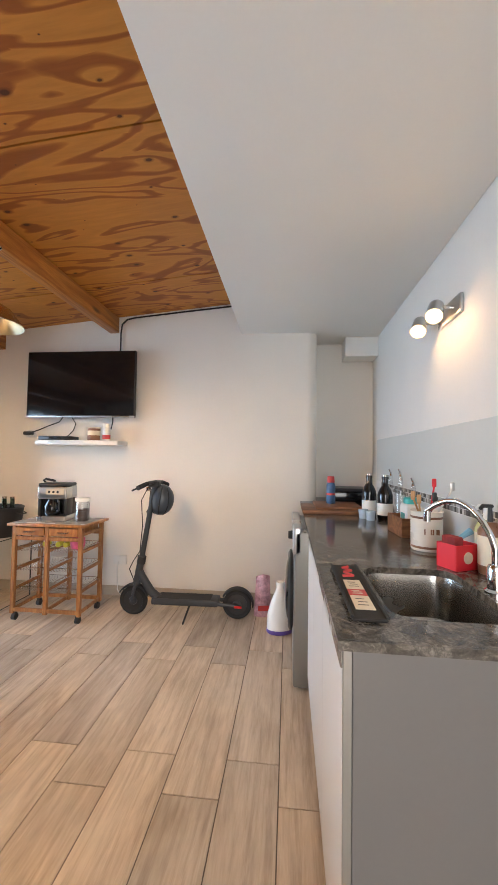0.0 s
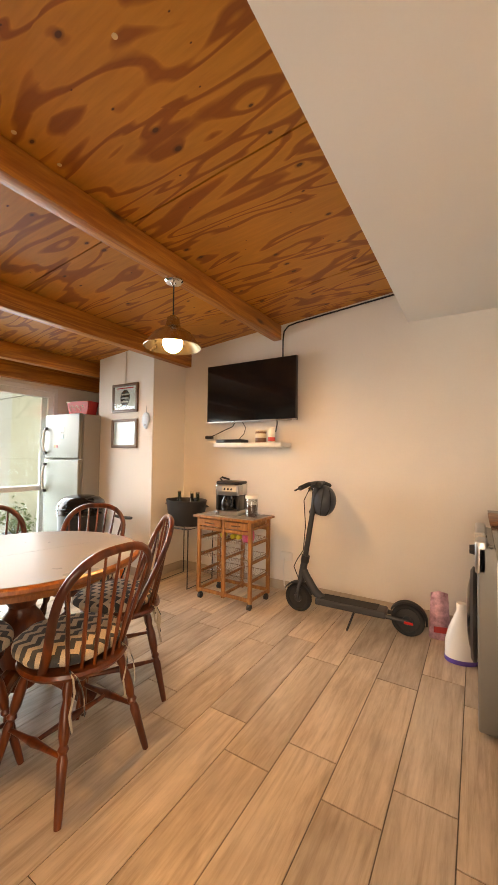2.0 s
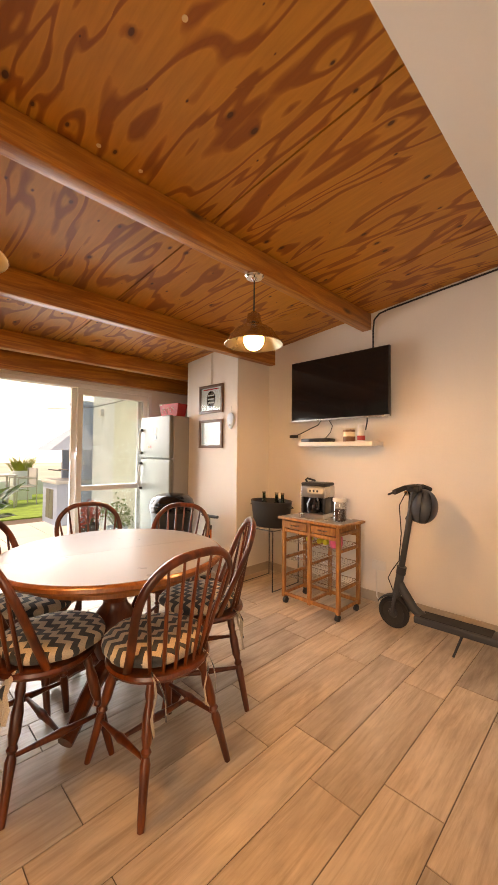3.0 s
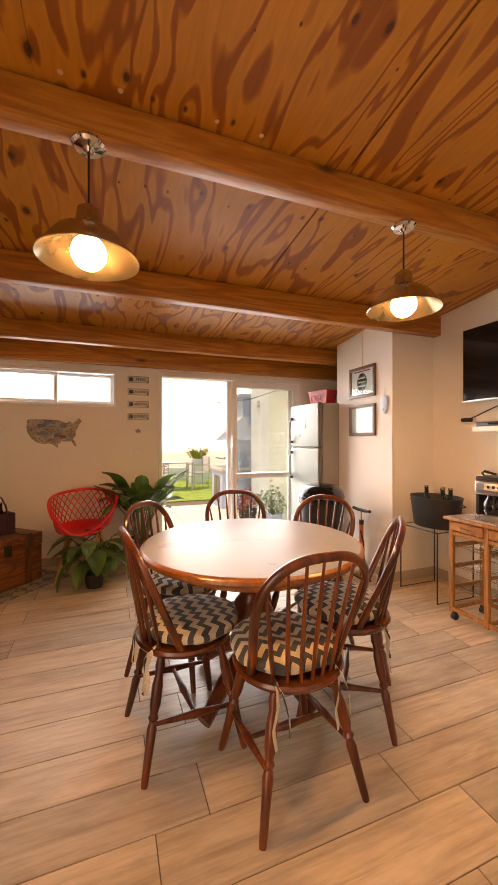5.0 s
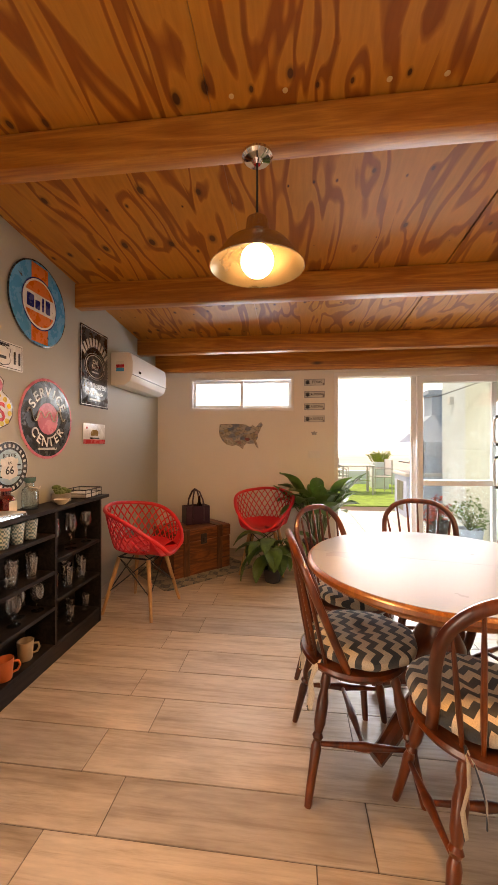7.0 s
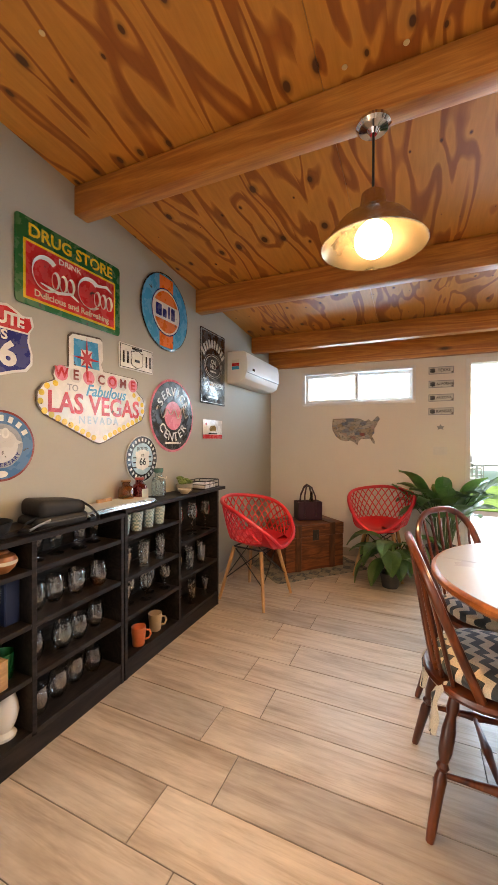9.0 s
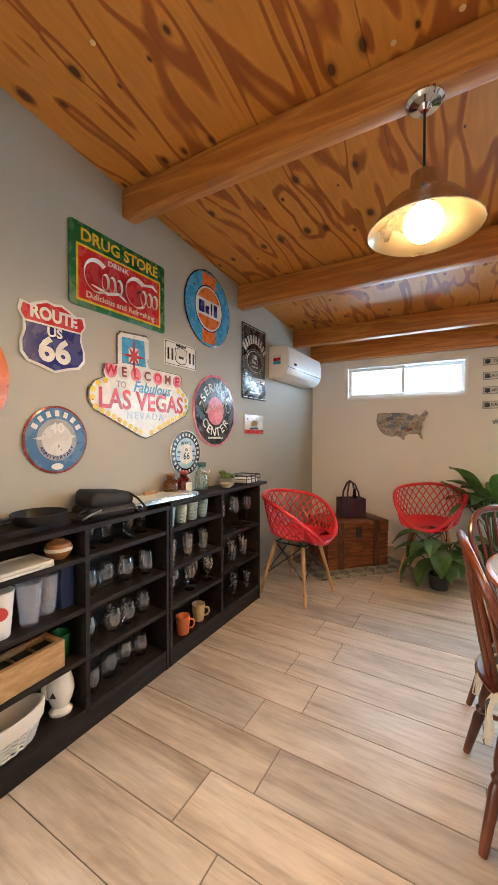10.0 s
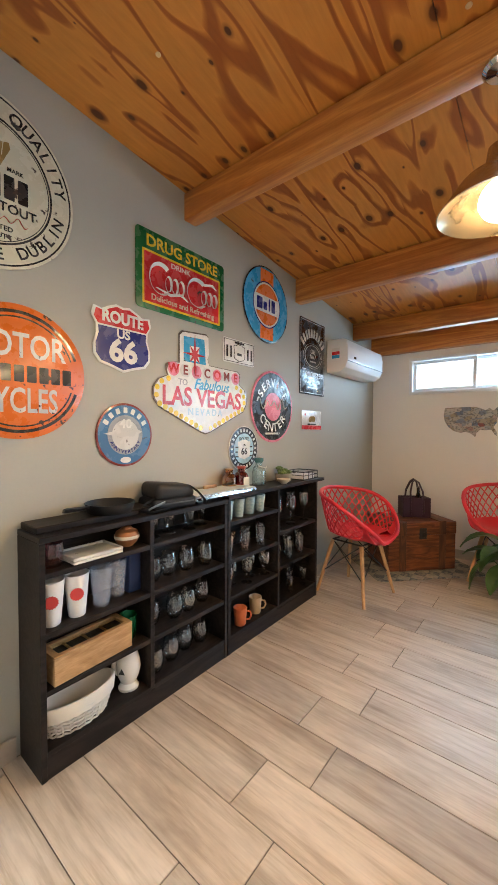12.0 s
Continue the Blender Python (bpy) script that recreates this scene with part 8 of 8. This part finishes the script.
LEATHER = surface("aubergine_leather", (0.045, 0.014, 0.03), 0.2, 8, 120, 0.4, relief=0.25)
t = thing("leather_bottle_bag", "dark aubergine leather bottle carrier on the trunk", "bag", at=TM @ pose(-0.05, -0.02, H + 0.018, 0, 0, -12))
for x0, y0, x1, y1 in ((-0.125, -0.075, 0.125, -0.069), (-0.125, 0.069, 0.125, 0.075), (-0.125, -0.069, -0.119, 0.069), (0.119, -0.069, 0.125, 0.069)):
    part("side", box(x0, y0, 0, x1, y1, 0.18, 0.002, 1), LEATHER, t)
part("base", box(-0.119, -0.069, 0, 0.119, 0.069, 0.006), LEATHER, t)
part("partition", box(-0.118, -0.003, 0.006, 0.118, 0.003, 0.17), LEATHER, t)
for sy in (-1, 1):
    s = part("strap", tube([(-0.06, 0.076 * sy, 0.03), (-0.06, 0.077 * sy, 0.15), (-0.055, 0.06 * sy, 0.24), (-0.03, 0.03 * sy, 0.32), (0.0, 0.02 * sy, 0.345), (0.03, 0.03 * sy, 0.32), (0.055, 0.06 * sy, 0.24), (0.06, 0.077 * sy, 0.15), (0.06, 0.076 * sy, 0.03)], 0.016, 8, flat=0.3), LEATHER, t)
    for x in (-0.06, 0.06):
        part("rivet", rod((x, 0.078 * sy, 0.06), (x, 0.084 * sy, 0.06), 0.006, seg=10), NICKEL, s)
beer = beer_bottle(0, 0, 0, AMBER, "brown bottle standing in the leather carrier", "bottles in the carrier")
beer.matrix_basis = TM @ pose(-0.11, -0.05, H + 0.0245)


# red lattice armchairs
def red_chair():
    """Faces +x; base at the middle of the legs."""
    t = thing("lattice_armchair", "red plastic lattice tub chair with beech legs", "chair", "red tub chairs")

    def shell(a, v):
        """a: angle from the back, v: 0 at the seat pan, 1 at the rim."""
        aa = abs(a)
        k = max(0.0, (aa - 60) / 75)
        rim_z = 0.785 - 0.09 * (aa / 135) ** 1.3 - 0.12 * k ** 2.2
        z0 = 0.44 + 0.015 * k
        r = 0.195 + (0.27 - 0.195 + 0.02 * math.cos(radians(a)) ** 2) * (v ** 0.62)
        ar = radians(180 + a)
        x = r * math.cos(ar) * 0.98 + 0.02
        y = r * math.sin(ar) * (1.02 + 0.06 * v)
        return Vector((x, y, z0 + (rim_z - z0) * v))

    A = 132
    rim = [shell(-A + 2 * A * k / 60, 1.0) for k in range(61)]
    front = []
    pr, pl = shell(A, 1.0), shell(-A, 1.0)
    lip_r, lip_l = Vector((0.245, -0.13, 0.45)), Vector((0.245, 0.13, 0.45))
    front = []
    for k in range(1, 30):
        # down the front of one arm, across the lip and up the other arm
        s_ = -1 + 2 * k / 30
        e_ = abs(s_) ** 2.6
        front.append(Vector((0.252 + (pr.x - 0.252) * e_ + 0.03 * math.sin(math.pi * e_), s_ * (0.17 + (abs(pr.y) - 0.17) * e_), 0.437 + (pr.z - 0.437) * e_)))
    part("rim", tube(rim + front, 0.015, 10, None, True), RED_PLASTIC, t)
    pan = bmesh.new()
    grid = []
    for j in range(7):
        s = j / 6
        row = []
        for k in range(33):
            a = -A + 2 * A * k / 32
            p = shell(a, 0.16)
            row.append(pan.verts.new((p.x * s + 0.03 * (1 - s), p.y * s, 0.425 + (p.z - 0.425) * s ** 2.2)))
        grid.append(row)
    for lo, hi in zip(grid, grid[1:]):
        for k in range(32):
            pan.faces.new((lo[k], lo[k + 1], hi[k + 1], hi[k]))
    fan = [pan.verts.new(p) for p in (lip_r, (0.25, -0.06, 0.438), (0.252, 0, 0.435), (0.25, 0.06, 0.438), lip_l)]
    pan.faces.new([grid[-1][32]] + fan[:1] + [grid[3][32]])
    pan.faces.new([grid[3][32]] + fan + [grid[3][0], grid[0][0]])
    pan.faces.new([grid[3][0], fan[-1], grid[-1][0]])
    bmesh.ops.remove_doubles(pan, verts=pan.verts[:], dist=0.002)
    bmesh.ops.recalc_face_normals(pan, faces=pan.faces[:])
    bmesh.ops.solidify(pan, geom=pan.faces[:], thickness=0.006)
    part("seat_pan", pan, RED_PLASTIC, t)
    # side panels between the front of the rim and the pan
    for s in (-1, 1):
        side = bmesh.new()
        top = [shell(s * A, 0.16 + 0.84 * k / 8) for k in range(9)]
        edge = [Vector((0.245, -0.13 * s, 0.45)).lerp(shell(s * A, 1.0), k / 8) + Vector((0.03, -0.012 * s, -0.03)) * math.sin(math.pi * k / 8) for k in range(9)]
        a_, c_ = [side.verts.new(p) for p in top], [side.verts.new(p) for p in edge]
        for k in range(8):
            side.faces.new((a_[k], a_[k + 1], c_[k + 1], c_[k]))
        bmesh.ops.remove_doubles(side, verts=side.verts[:], dist=0.001)
        bmesh.ops.recalc_face_normals(side, faces=side.faces[:])
        bmesh.ops.solidify(side, geom=side.faces[:], thickness=0.005)
        part("arm_panel", side, RED_PLASTIC, t)
    lat = bmesh.new()
    N, DA = 21, 40.0
    for k in range(-3, N + 4):
        for s in (-1, 1):
            a0 = -A + 2 * A * k / N
            pts = [(a0 + s * DA * v, 0.14 + 0.86 * v) for v in [j / 10 for j in range(11)]]
            run = [shell(a, v) for a, v in pts if -A <= a <= A]
            if len(run) > 2:
                tube(run, 0.0055, 6, lat, flat=0.9)
    part("lattice", lat, RED_PLASTIC, t, "open diamond lattice back and arms")
    for sx in (1, -1):
        for sy in (1, -1):
            part("leg", rod((0.205 * sx, 0.21 * sy, 0), (0.125 * sx, 0.12 * sy, 0.405), 0.0115, 0.0165, 14), BEECH, t, "tapered beech leg")
            part("wire_brace", rod((0.175 * sx, 0.178 * sy, 0.16), (-0.12 * sx, 0.12 * sy, 0.4), 0.0045, seg=6), BLACK_METAL, t)
            part("wire_brace", rod((0.175 * sx, 0.178 * sy, 0.16), (0.12 * sx, -0.12 * sy, 0.4), 0.0045, seg=6), BLACK_METAL, t)
    part("under_frame", tube([(0.125, 0.12, 0.408), (-0.125, 0.12, 0.408), (-0.125, -0.12, 0.408), (0.125, -0.12, 0.408)], 0.007, 8, None, True), BLACK_METAL, t)
    return t


rc1 = red_chair()
rc1.matrix_basis = pose(-2.95, 0.40, 0, 0, 0, 80)
copy_thing(rc1, pose(-3.92, 1.27, 0, 0, 0, -4))


# broad-leaved plants
def leaf_mat(name, dark, light):
    m, nt, b = material(name)
    v = coords(nt, (1, 1, 1), False)
    col = ramp(nt, noise_tex(nt, v, 7, 3), [(0.3, dark), (0.7, light)])
    nt.links.new(mixed(nt, 1.0, col, ramp(nt, noise_tex(nt, v, 60, 2), [(0.3, (0.85, 0.85, 0.85)), (0.7, (1.05, 1.05, 1.05))]), "MULTIPLY"), b.inputs["Base Color"])
    b.inputs["Roughness"].default_value = 0.35
    b.inputs["Transmission Weight"].default_value = 0.0
    b.inputs["Subsurface Weight"].default_value = 0.05
    return m


LEAF = leaf_mat("broad_leaf", (0.065, 0.15, 0.038), (0.18, 0.33, 0.085))
STALK = surface("green_stalk", (0.07, 0.12, 0.03), 0.2, 8, 60, 0.5)


def leaf_blade(root, tip_dir, length, width, droop):
    """A pointed blade folded along its midrib, bending down along its length."""
    b = bmesh.new()
    d = Vector(tip_dir).normalized()
    side = d.cross(Vector((0, 0, 1))).normalized()
    rows = []
    p = Vector(root)
    n = 9
    for k in range(n + 1):
        s = k / n
        w = width * (math.sin(math.pi * min(1, s * 0.92 + 0.06)) ** 0.8) * (1 - 0.25 * s)
        up = side.cross(d).normalized()
        rows.append([b.verts.new(p + side * q * w + up * (abs(q) * w * 0.28 + 0.006 * math.sin(7 * s + 3 * q))) for q in (-1, -0.5, 0, 0.5, 1)])
        d = (d + Vector((0, 0, -droop / n))).normalized()
        p = p + d * (length / n)
    for lo, hi in zip(rows, rows[1:]):
        for j in range(4):
            b.faces.new((lo[j], lo[j + 1], hi[j + 1], hi[j]))
    bmesh.ops.solidify(b, geom=b.faces[:], thickness=0.0015)
    return b


def broad_plant(label, x, y, pot_r, pot_h, stems, seed, spread, tall, pot_mat, lift, droop, width):
    t = thing("potted_plant", label, "plant", "broad-leaved plants", at=pose(x, y, 0))
    part("pot", lathe([(0, 0), (pot_r * 0.75, 0), (pot_r * 0.78, 0.006), (pot_r, pot_h), (pot_r * 0.94, pot_h), (pot_r * 0.9, pot_h - 0.03), (0, pot_h - 0.03)], 32), pot_mat, t)
    rg = random.Random(seed)
    for k in range(stems):
        a = 2 * math.pi * (k + rg.random() * 0.7) / stems
        h = tall * rg.uniform(0.5, 1.0)
        out = spread * rg.uniform(0.3, 1.0)
        root = Vector((0.3 * pot_r * math.cos(a), 0.3 * pot_r * math.sin(a), pot_h - 0.03))
        mid_ = root + Vector((out * 0.35 * math.cos(a), out * 0.35 * math.sin(a), h * 0.6))
        top = root + Vector((out * math.cos(a), out * math.sin(a), h))
        part("stalk", tube([root, mid_, top], [0.006, 0.005, 0.004], 6), STALK, t)
        tip = Vector((math.cos(a), math.sin(a), rg.uniform(*lift)))
        part("leaf", leaf_blade(top - (top - mid_).normalized() * 0.02, tip, rg.uniform(0.22, 0.36), rg.uniform(*width), rg.uniform(*droop)), LEAF, t)
    return t


DARK_POT = surface("dark_clay_pot", (0.06, 0.05, 0.045), 0.15, 6, 80, 0.6)
broad_plant("tall broad-leaved plant in a dark pot by the door", -4.02, 1.80, 0.15, 0.28, 34, 3, 0.22, 0.56, DARK_POT, (0.4, 1.8), (0.3, 1.3), (0.075, 0.115))
broad_plant("broad-leaved plant with drooping leaves on the floor", -3.60, 1.37, 0.085, 0.12, 22, 11, 0.12, 0.34, DARK_POT, (-0.3, 0.9), (1.2, 3.0), (0.07, 0.095))

# terrace outside the door
PAVE = surface("pale_terrace_tiles", (0.58, 0.59, 0.57), 0.06, 2, 60, 0.6)
RENDER_WHITE = surface("white_render", (0.66, 0.75, 0.79), 0.03, 2, 60, 0.8)
RENDER_CREAM = surface("cream_render", (0.64, 0.70, 0.62), 0.03, 2, 60, 0.8)
LAWN = surface("green_turf", (0.20, 0.36, 0.06), 0.25, 6, 250, 0.9, relief=0.8)
BBQ_GREY = surface("blue_grey_render", (0.40, 0.50, 0.64), 0.05, 3, 80, 0.8)
FAR_GROUND = surface("far_ground", (0.42, 0.41, 0.37), 0.15, 0.05, 2, 0.95)
setting("ground", box(-900, -900, -3.2, 900, 900, -3.0), FAR_GROUND, "far ground below the terrace", "ground")
setting("terrace_slab", box(-12.4, -6, -0.4, XW - 0.16, 10, -0.03), GROUT, "raised terrace slab", "ground")
terrace = setting("pavement_terrace", box(-8.0, -6, -0.03, XW - 0.2, 10, -0.022), GROUT, "pale tiled terrace floor", "pavement")
pave_mesh = mesh_of(box(0.002, 0.002, -0.006, 0.596, 0.596, 0.004, 0.002, 1), PAVE, "paver", 0)
for i in range(5):
    for j in range(10):
        piece("paver", pave_mesh, terrace, (-5.1 - 0.6 * i + 0.0, 0.2 + 0.6 * j, -0.021))
setting("lawn", box(-12.2, -6, -0.03, -8.0, 10, 0.0), LAWN, "bright green artificial turf", "lawn")
setting("parapet", box(-12.4, -6, -0.03, -12.2, 10, 0.42, 0.01, 2), RENDER_WHITE, "white terrace parapet", "wall")
setting("outer_wall_white", box(-6.65, 4.0, -0.03, -5.78, 6.5, 4.6, 0.006, 1), RENDER_WHITE, "white rendered terrace wall", "wall")
setting("outer_wall_cream", box(-5.78, 3.98, -0.03, XW - 0.16, 6.5, 4.6, 0.006, 1), RENDER_CREAM, "cream rendered terrace wall", "wall")
t = thing("wall_lamp", "small square white outdoor wall lamp", "lamp", at=pose(-6.25, 4.0, 1.93))
part("housing", box(-0.05, -0.06, -0.06, 0.05, 0.0, 0.06, 0.006, 2), WHITE_METAL, t)
part("lens", box(-0.035, -0.063, -0.045, 0.035, -0.058, 0.045, 0.002, 1), BACKSPLASH, t)

t = thing("masonry_barbecue", "blue-grey masonry barbecue with hood and chimney", "barbecue", at=pose(-7.6, 3.46, -0.02))
part("plinth", box(0, 0.03, 0, 0.75, 0.90, 0.72, 0.01, 2), BBQ_GREY, t)
part("hearth", box(-0.03, 0.0, 0.72, 0.8, 0.92, 0.78, 0.006, 2), PAVE, t, "pale stone hearth slab")
part("back_wall", box(0.0, 0.80, 0.78, 0.75, 0.90, 1.32, 0.006, 1), BBQ_GREY, t)
for x in (0.0, 0.68):
    part("cheek", box(x, 0.34, 0.78, x + 0.07, 0.80, 1.32, 0.006, 1), BBQ_GREY, t)
for x, c in ((0.2, "door"), (0.4, "door")):
    part("cupboard_door", box(x, 0.022, 0.1, x + 0.18, 0.03, 0.62, 0.004, 1), FRIDGE_SILVER, t)
hood = bmesh.new()
lo = [hood.verts.new(p) for p in ((-0.06, -0.12, 1.30), (0.81, -0.12, 1.30), (0.81, 0.92, 1.32), (-0.06, 0.92, 1.32))]
hi = [hood.verts.new(p) for p in ((0.18, 0.5, 1.78), (0.6, 0.5, 1.78), (0.6, 0.90, 1.78), (0.18, 0.90, 1.78))]
for k in range(4):
    hood.faces.new((lo[k], lo[(k + 1) % 4], hi[(k + 1) % 4], hi[k]))
hood.faces.new(hi)
hood.faces.new(lo[::-1])
bmesh.ops.recalc_face_normals(hood, faces=hood.faces[:])
part("hood", hood, BBQ_GREY, t)
part("chimney", box(0.18, 0.5, 1.76, 0.6, 0.9, 2.15, 0.006, 1), BBQ_GREY, t)
part("chimney_cap", box(0.1, 0.42, 2.15, 0.68, 0.98, 2.22, 0.006, 1), BBQ_GREY, t)
for k in range(4):
    part("grill_bar", rod((0.07, 0.1 + 0.18 * k, 0.95), (0.68, 0.1 + 0.18 * k, 0.95), 0.012, seg=8), BLACK_METAL, t)
part("firebrick", box(0.07, 0.785, 0.78, 0.68, 0.799, 1.3), surface("red_firebrick", (0.3, 0.1, 0.06), 0.2, 9, 60, 0.9), t, "red firebrick lining")

ALU = surface("pale_aluminium", (0.5, 0.5, 0.5), 0.05, 3, 80, 0.4, 0.7)
t = thing("garden_table", "pale aluminium garden table on the turf", "table", at=pose(-10.0, 3.15, 0))
part("tabletop", box(-0.4, -0.4, 0.7, 0.4, 0.4, 0.73, 0.006, 1), ALU, t)
for sx in (-1, 1):
    for sy in (-1, 1):
        part("leg", box(sx * 0.36 - 0.02, sy * 0.36 - 0.02, 0, sx * 0.36 + 0.02, sy * 0.36 + 0.02, 0.7, 0.003, 1), ALU, t)


def garden_chair():
    t = thing("garden_chair", "pale aluminium garden chair with mesh back", "chair", "garden chairs")
    part("seat", box(-0.22, -0.22, 0.41, 0.22, 0.22, 0.43, 0.006, 1), ALU, t)
    part("backrest", box(-0.24, -0.22, 0.45, -0.22, 0.22, 0.86, 0.006, 1), ALU, t)
    for sx in (-1, 1):
        for sy in (-1, 1):
            part("leg", rod((sx * 0.22, sy * 0.22, 0), (sx * 0.21, sy * 0.22, 0.41 if sx > 0 else 0.86), 0.013, seg=8), ALU, t)
    for sy in (-1, 1):
        part("armrest", box(-0.22, sy * 0.23 - 0.02, 0.62, 0.2, sy * 0.23 + 0.02, 0.645, 0.006, 1), ALU, t)
        part("arm_post", rod((0.2, sy * 0.225, 0.42), (0.2, sy * 0.225, 0.625), 0.012, seg=8), ALU, t)
    return t


gc = garden_chair()
gc.matrix_basis = pose(-9.6, 2.62, 0, 0, 0, 70)
copy_thing(gc, pose(-10.1, 3.78, 0, 0, 0, -80))
copy_thing(gc, pose(-10.6, 2.75, 0, 0, 0, 30))
t = thing("planter", "tall white planter with yellow-green grass", "plant", at=pose(-11.2, 4.0, 0))
part("box", box(-0.22, -0.22, 0, 0.22, 0.22, 0.75, 0.01, 2), RENDER_WHITE, t)
GRASS = leaf_mat("yellow_grass", (0.16, 0.24, 0.03), (0.35, 0.4, 0.06))
rg = random.Random(5)
g = bmesh.new()
for k in range(140):
    a, r = rg.uniform(0, 6.283), rg.uniform(0, 0.2)
    p0 = Vector((r * math.cos(a), r * math.sin(a), 0.73))
    h = rg.uniform(0.25, 0.5)
    tube([p0, p0 + Vector((0.1 * math.cos(a), 0.1 * math.sin(a), h * 0.6)), p0 + Vector((0.26 * math.cos(a), 0.26 * math.sin(a), h))], [0.008, 0.007, 0.001], 4, g)
tagged(part("grass", g, GRASS, t), kind="stuff")
CORAL = surface("coral_petals", (0.62, 0.10, 0.06), 0.25, 12, 60, 0.6)


def pot_bush(label, x, y, mat_pot, leaf_m, seed, h, r, n, size):
    t = thing("terrace_pot", label, "plant", "terrace pots", at=pose(x, y, -0.02))
    part("pot", lathe([(0, 0), (0.11, 0), (0.15, 0.24), (0.135, 0.24), (0.13, 0.21), (0, 0.21)], 24), mat_pot, t)
    rg = random.Random(seed)
    stems, leaves = bmesh.new(), bmesh.new()
    for k in range(n):
        a, e = rg.uniform(0, 6.283), rg.uniform(0.2, 1.4)
        tip = Vector((r * math.cos(a) * math.cos(e), r * math.sin(a) * math.cos(e), 0.22 + h * math.sin(e) * rg.uniform(0.6, 1)))
        tube([(0, 0, 0.2), tip * 0.5 + Vector((0, 0, 0.12)), tip], [0.006, 0.004, 0.002], 4, stems)
        for j in range(7):
            q = tip * rg.uniform(0.75, 1.0) + Vector((rg.uniform(-0.05, 0.05), rg.uniform(-0.05, 0.05), rg.uniform(-0.03, 0.05)))
            merged(leaves, leaf_blade(q, (rg.uniform(-1, 1), rg.uniform(-1, 1), rg.uniform(-0.2, 0.8)), size, size * 0.3, 0.8))
    part("stems", stems, STALK, t)
    tagged(part("foliage", leaves, leaf_m, t), kind="stuff")


pot_bush("pot of coral red flowers on the terrace", -5.5, 3.50, DARK_POT, CORAL, 2, 0.35, 0.24, 26, 0.06)
pot_bush("small shrub in a grey pot against the wall", -5.05, 3.72, BBQ_GREY, LEAF, 9, 0.5, 0.26, 22, 0.05)
single("string_light_cable", tube([(-4.6, 3.97, 2.12), (-5.3, 3.95, 2.06), (-6.2, 3.8, 2.0), (-7.2, 3.4, 2.02)], 0.006, 6), BLACK_PLASTIC.copy(), "black festoon cable along the terrace wall", "cable")
setting("backdrop", box(-160, -260, -3.0, -159, 260, 120), glowing("hazy_bright_sky", (0.93, 0.97, 1.0), 2.0), "hazy bright sky in the distance", "backdrop")
# unseen ground for the doorway added in the south wall
setting("ground_behind", box(-3.0, -4.0, -0.05, 3.5, -0.15, -0.006), GROUT, "unseen slab outside the added doorway", "pavement")

# floor tiles, in staggered rows
TW, TL, GAP = 0.216, 0.88, 0.0042
tile_mesh = mesh_of(box(GAP / 2, GAP / 2, -0.006, TW - GAP / 2, TL - GAP / 2, 0.0, 0.0012, 1), TILE, "tile", 0)
tile_cache = {}
for k in range(-4, 21):
    x0 = -0.239 - TW * k
    x_lo, x_hi = max(x0, XW), min(x0 + TW, XK)
    if x_hi - x_lo < 0.01:
        continue
    first = (0.928 if k % 2 == 0 else 0.747) - TL
    for j in range(-1, 6):
        y0 = first + TL * j
        y_lo, y_hi = max(y0, 0.0), min(y0 + TL, 4.72)
        if y_hi - y_lo < 0.01:
            continue
        key = (round(x_hi - x_lo, 3), round(y_hi - y_lo, 3))
        if key not in tile_cache:
            tile_cache[key] = mesh_of(box(GAP / 2, GAP / 2, -0.006, key[0] - GAP / 2, key[1] - GAP / 2, 0.0, 0.0012, 1), TILE, "tile", 0)
        piece("tile", tile_cache[key], floor, (x_lo, y_lo, 0))
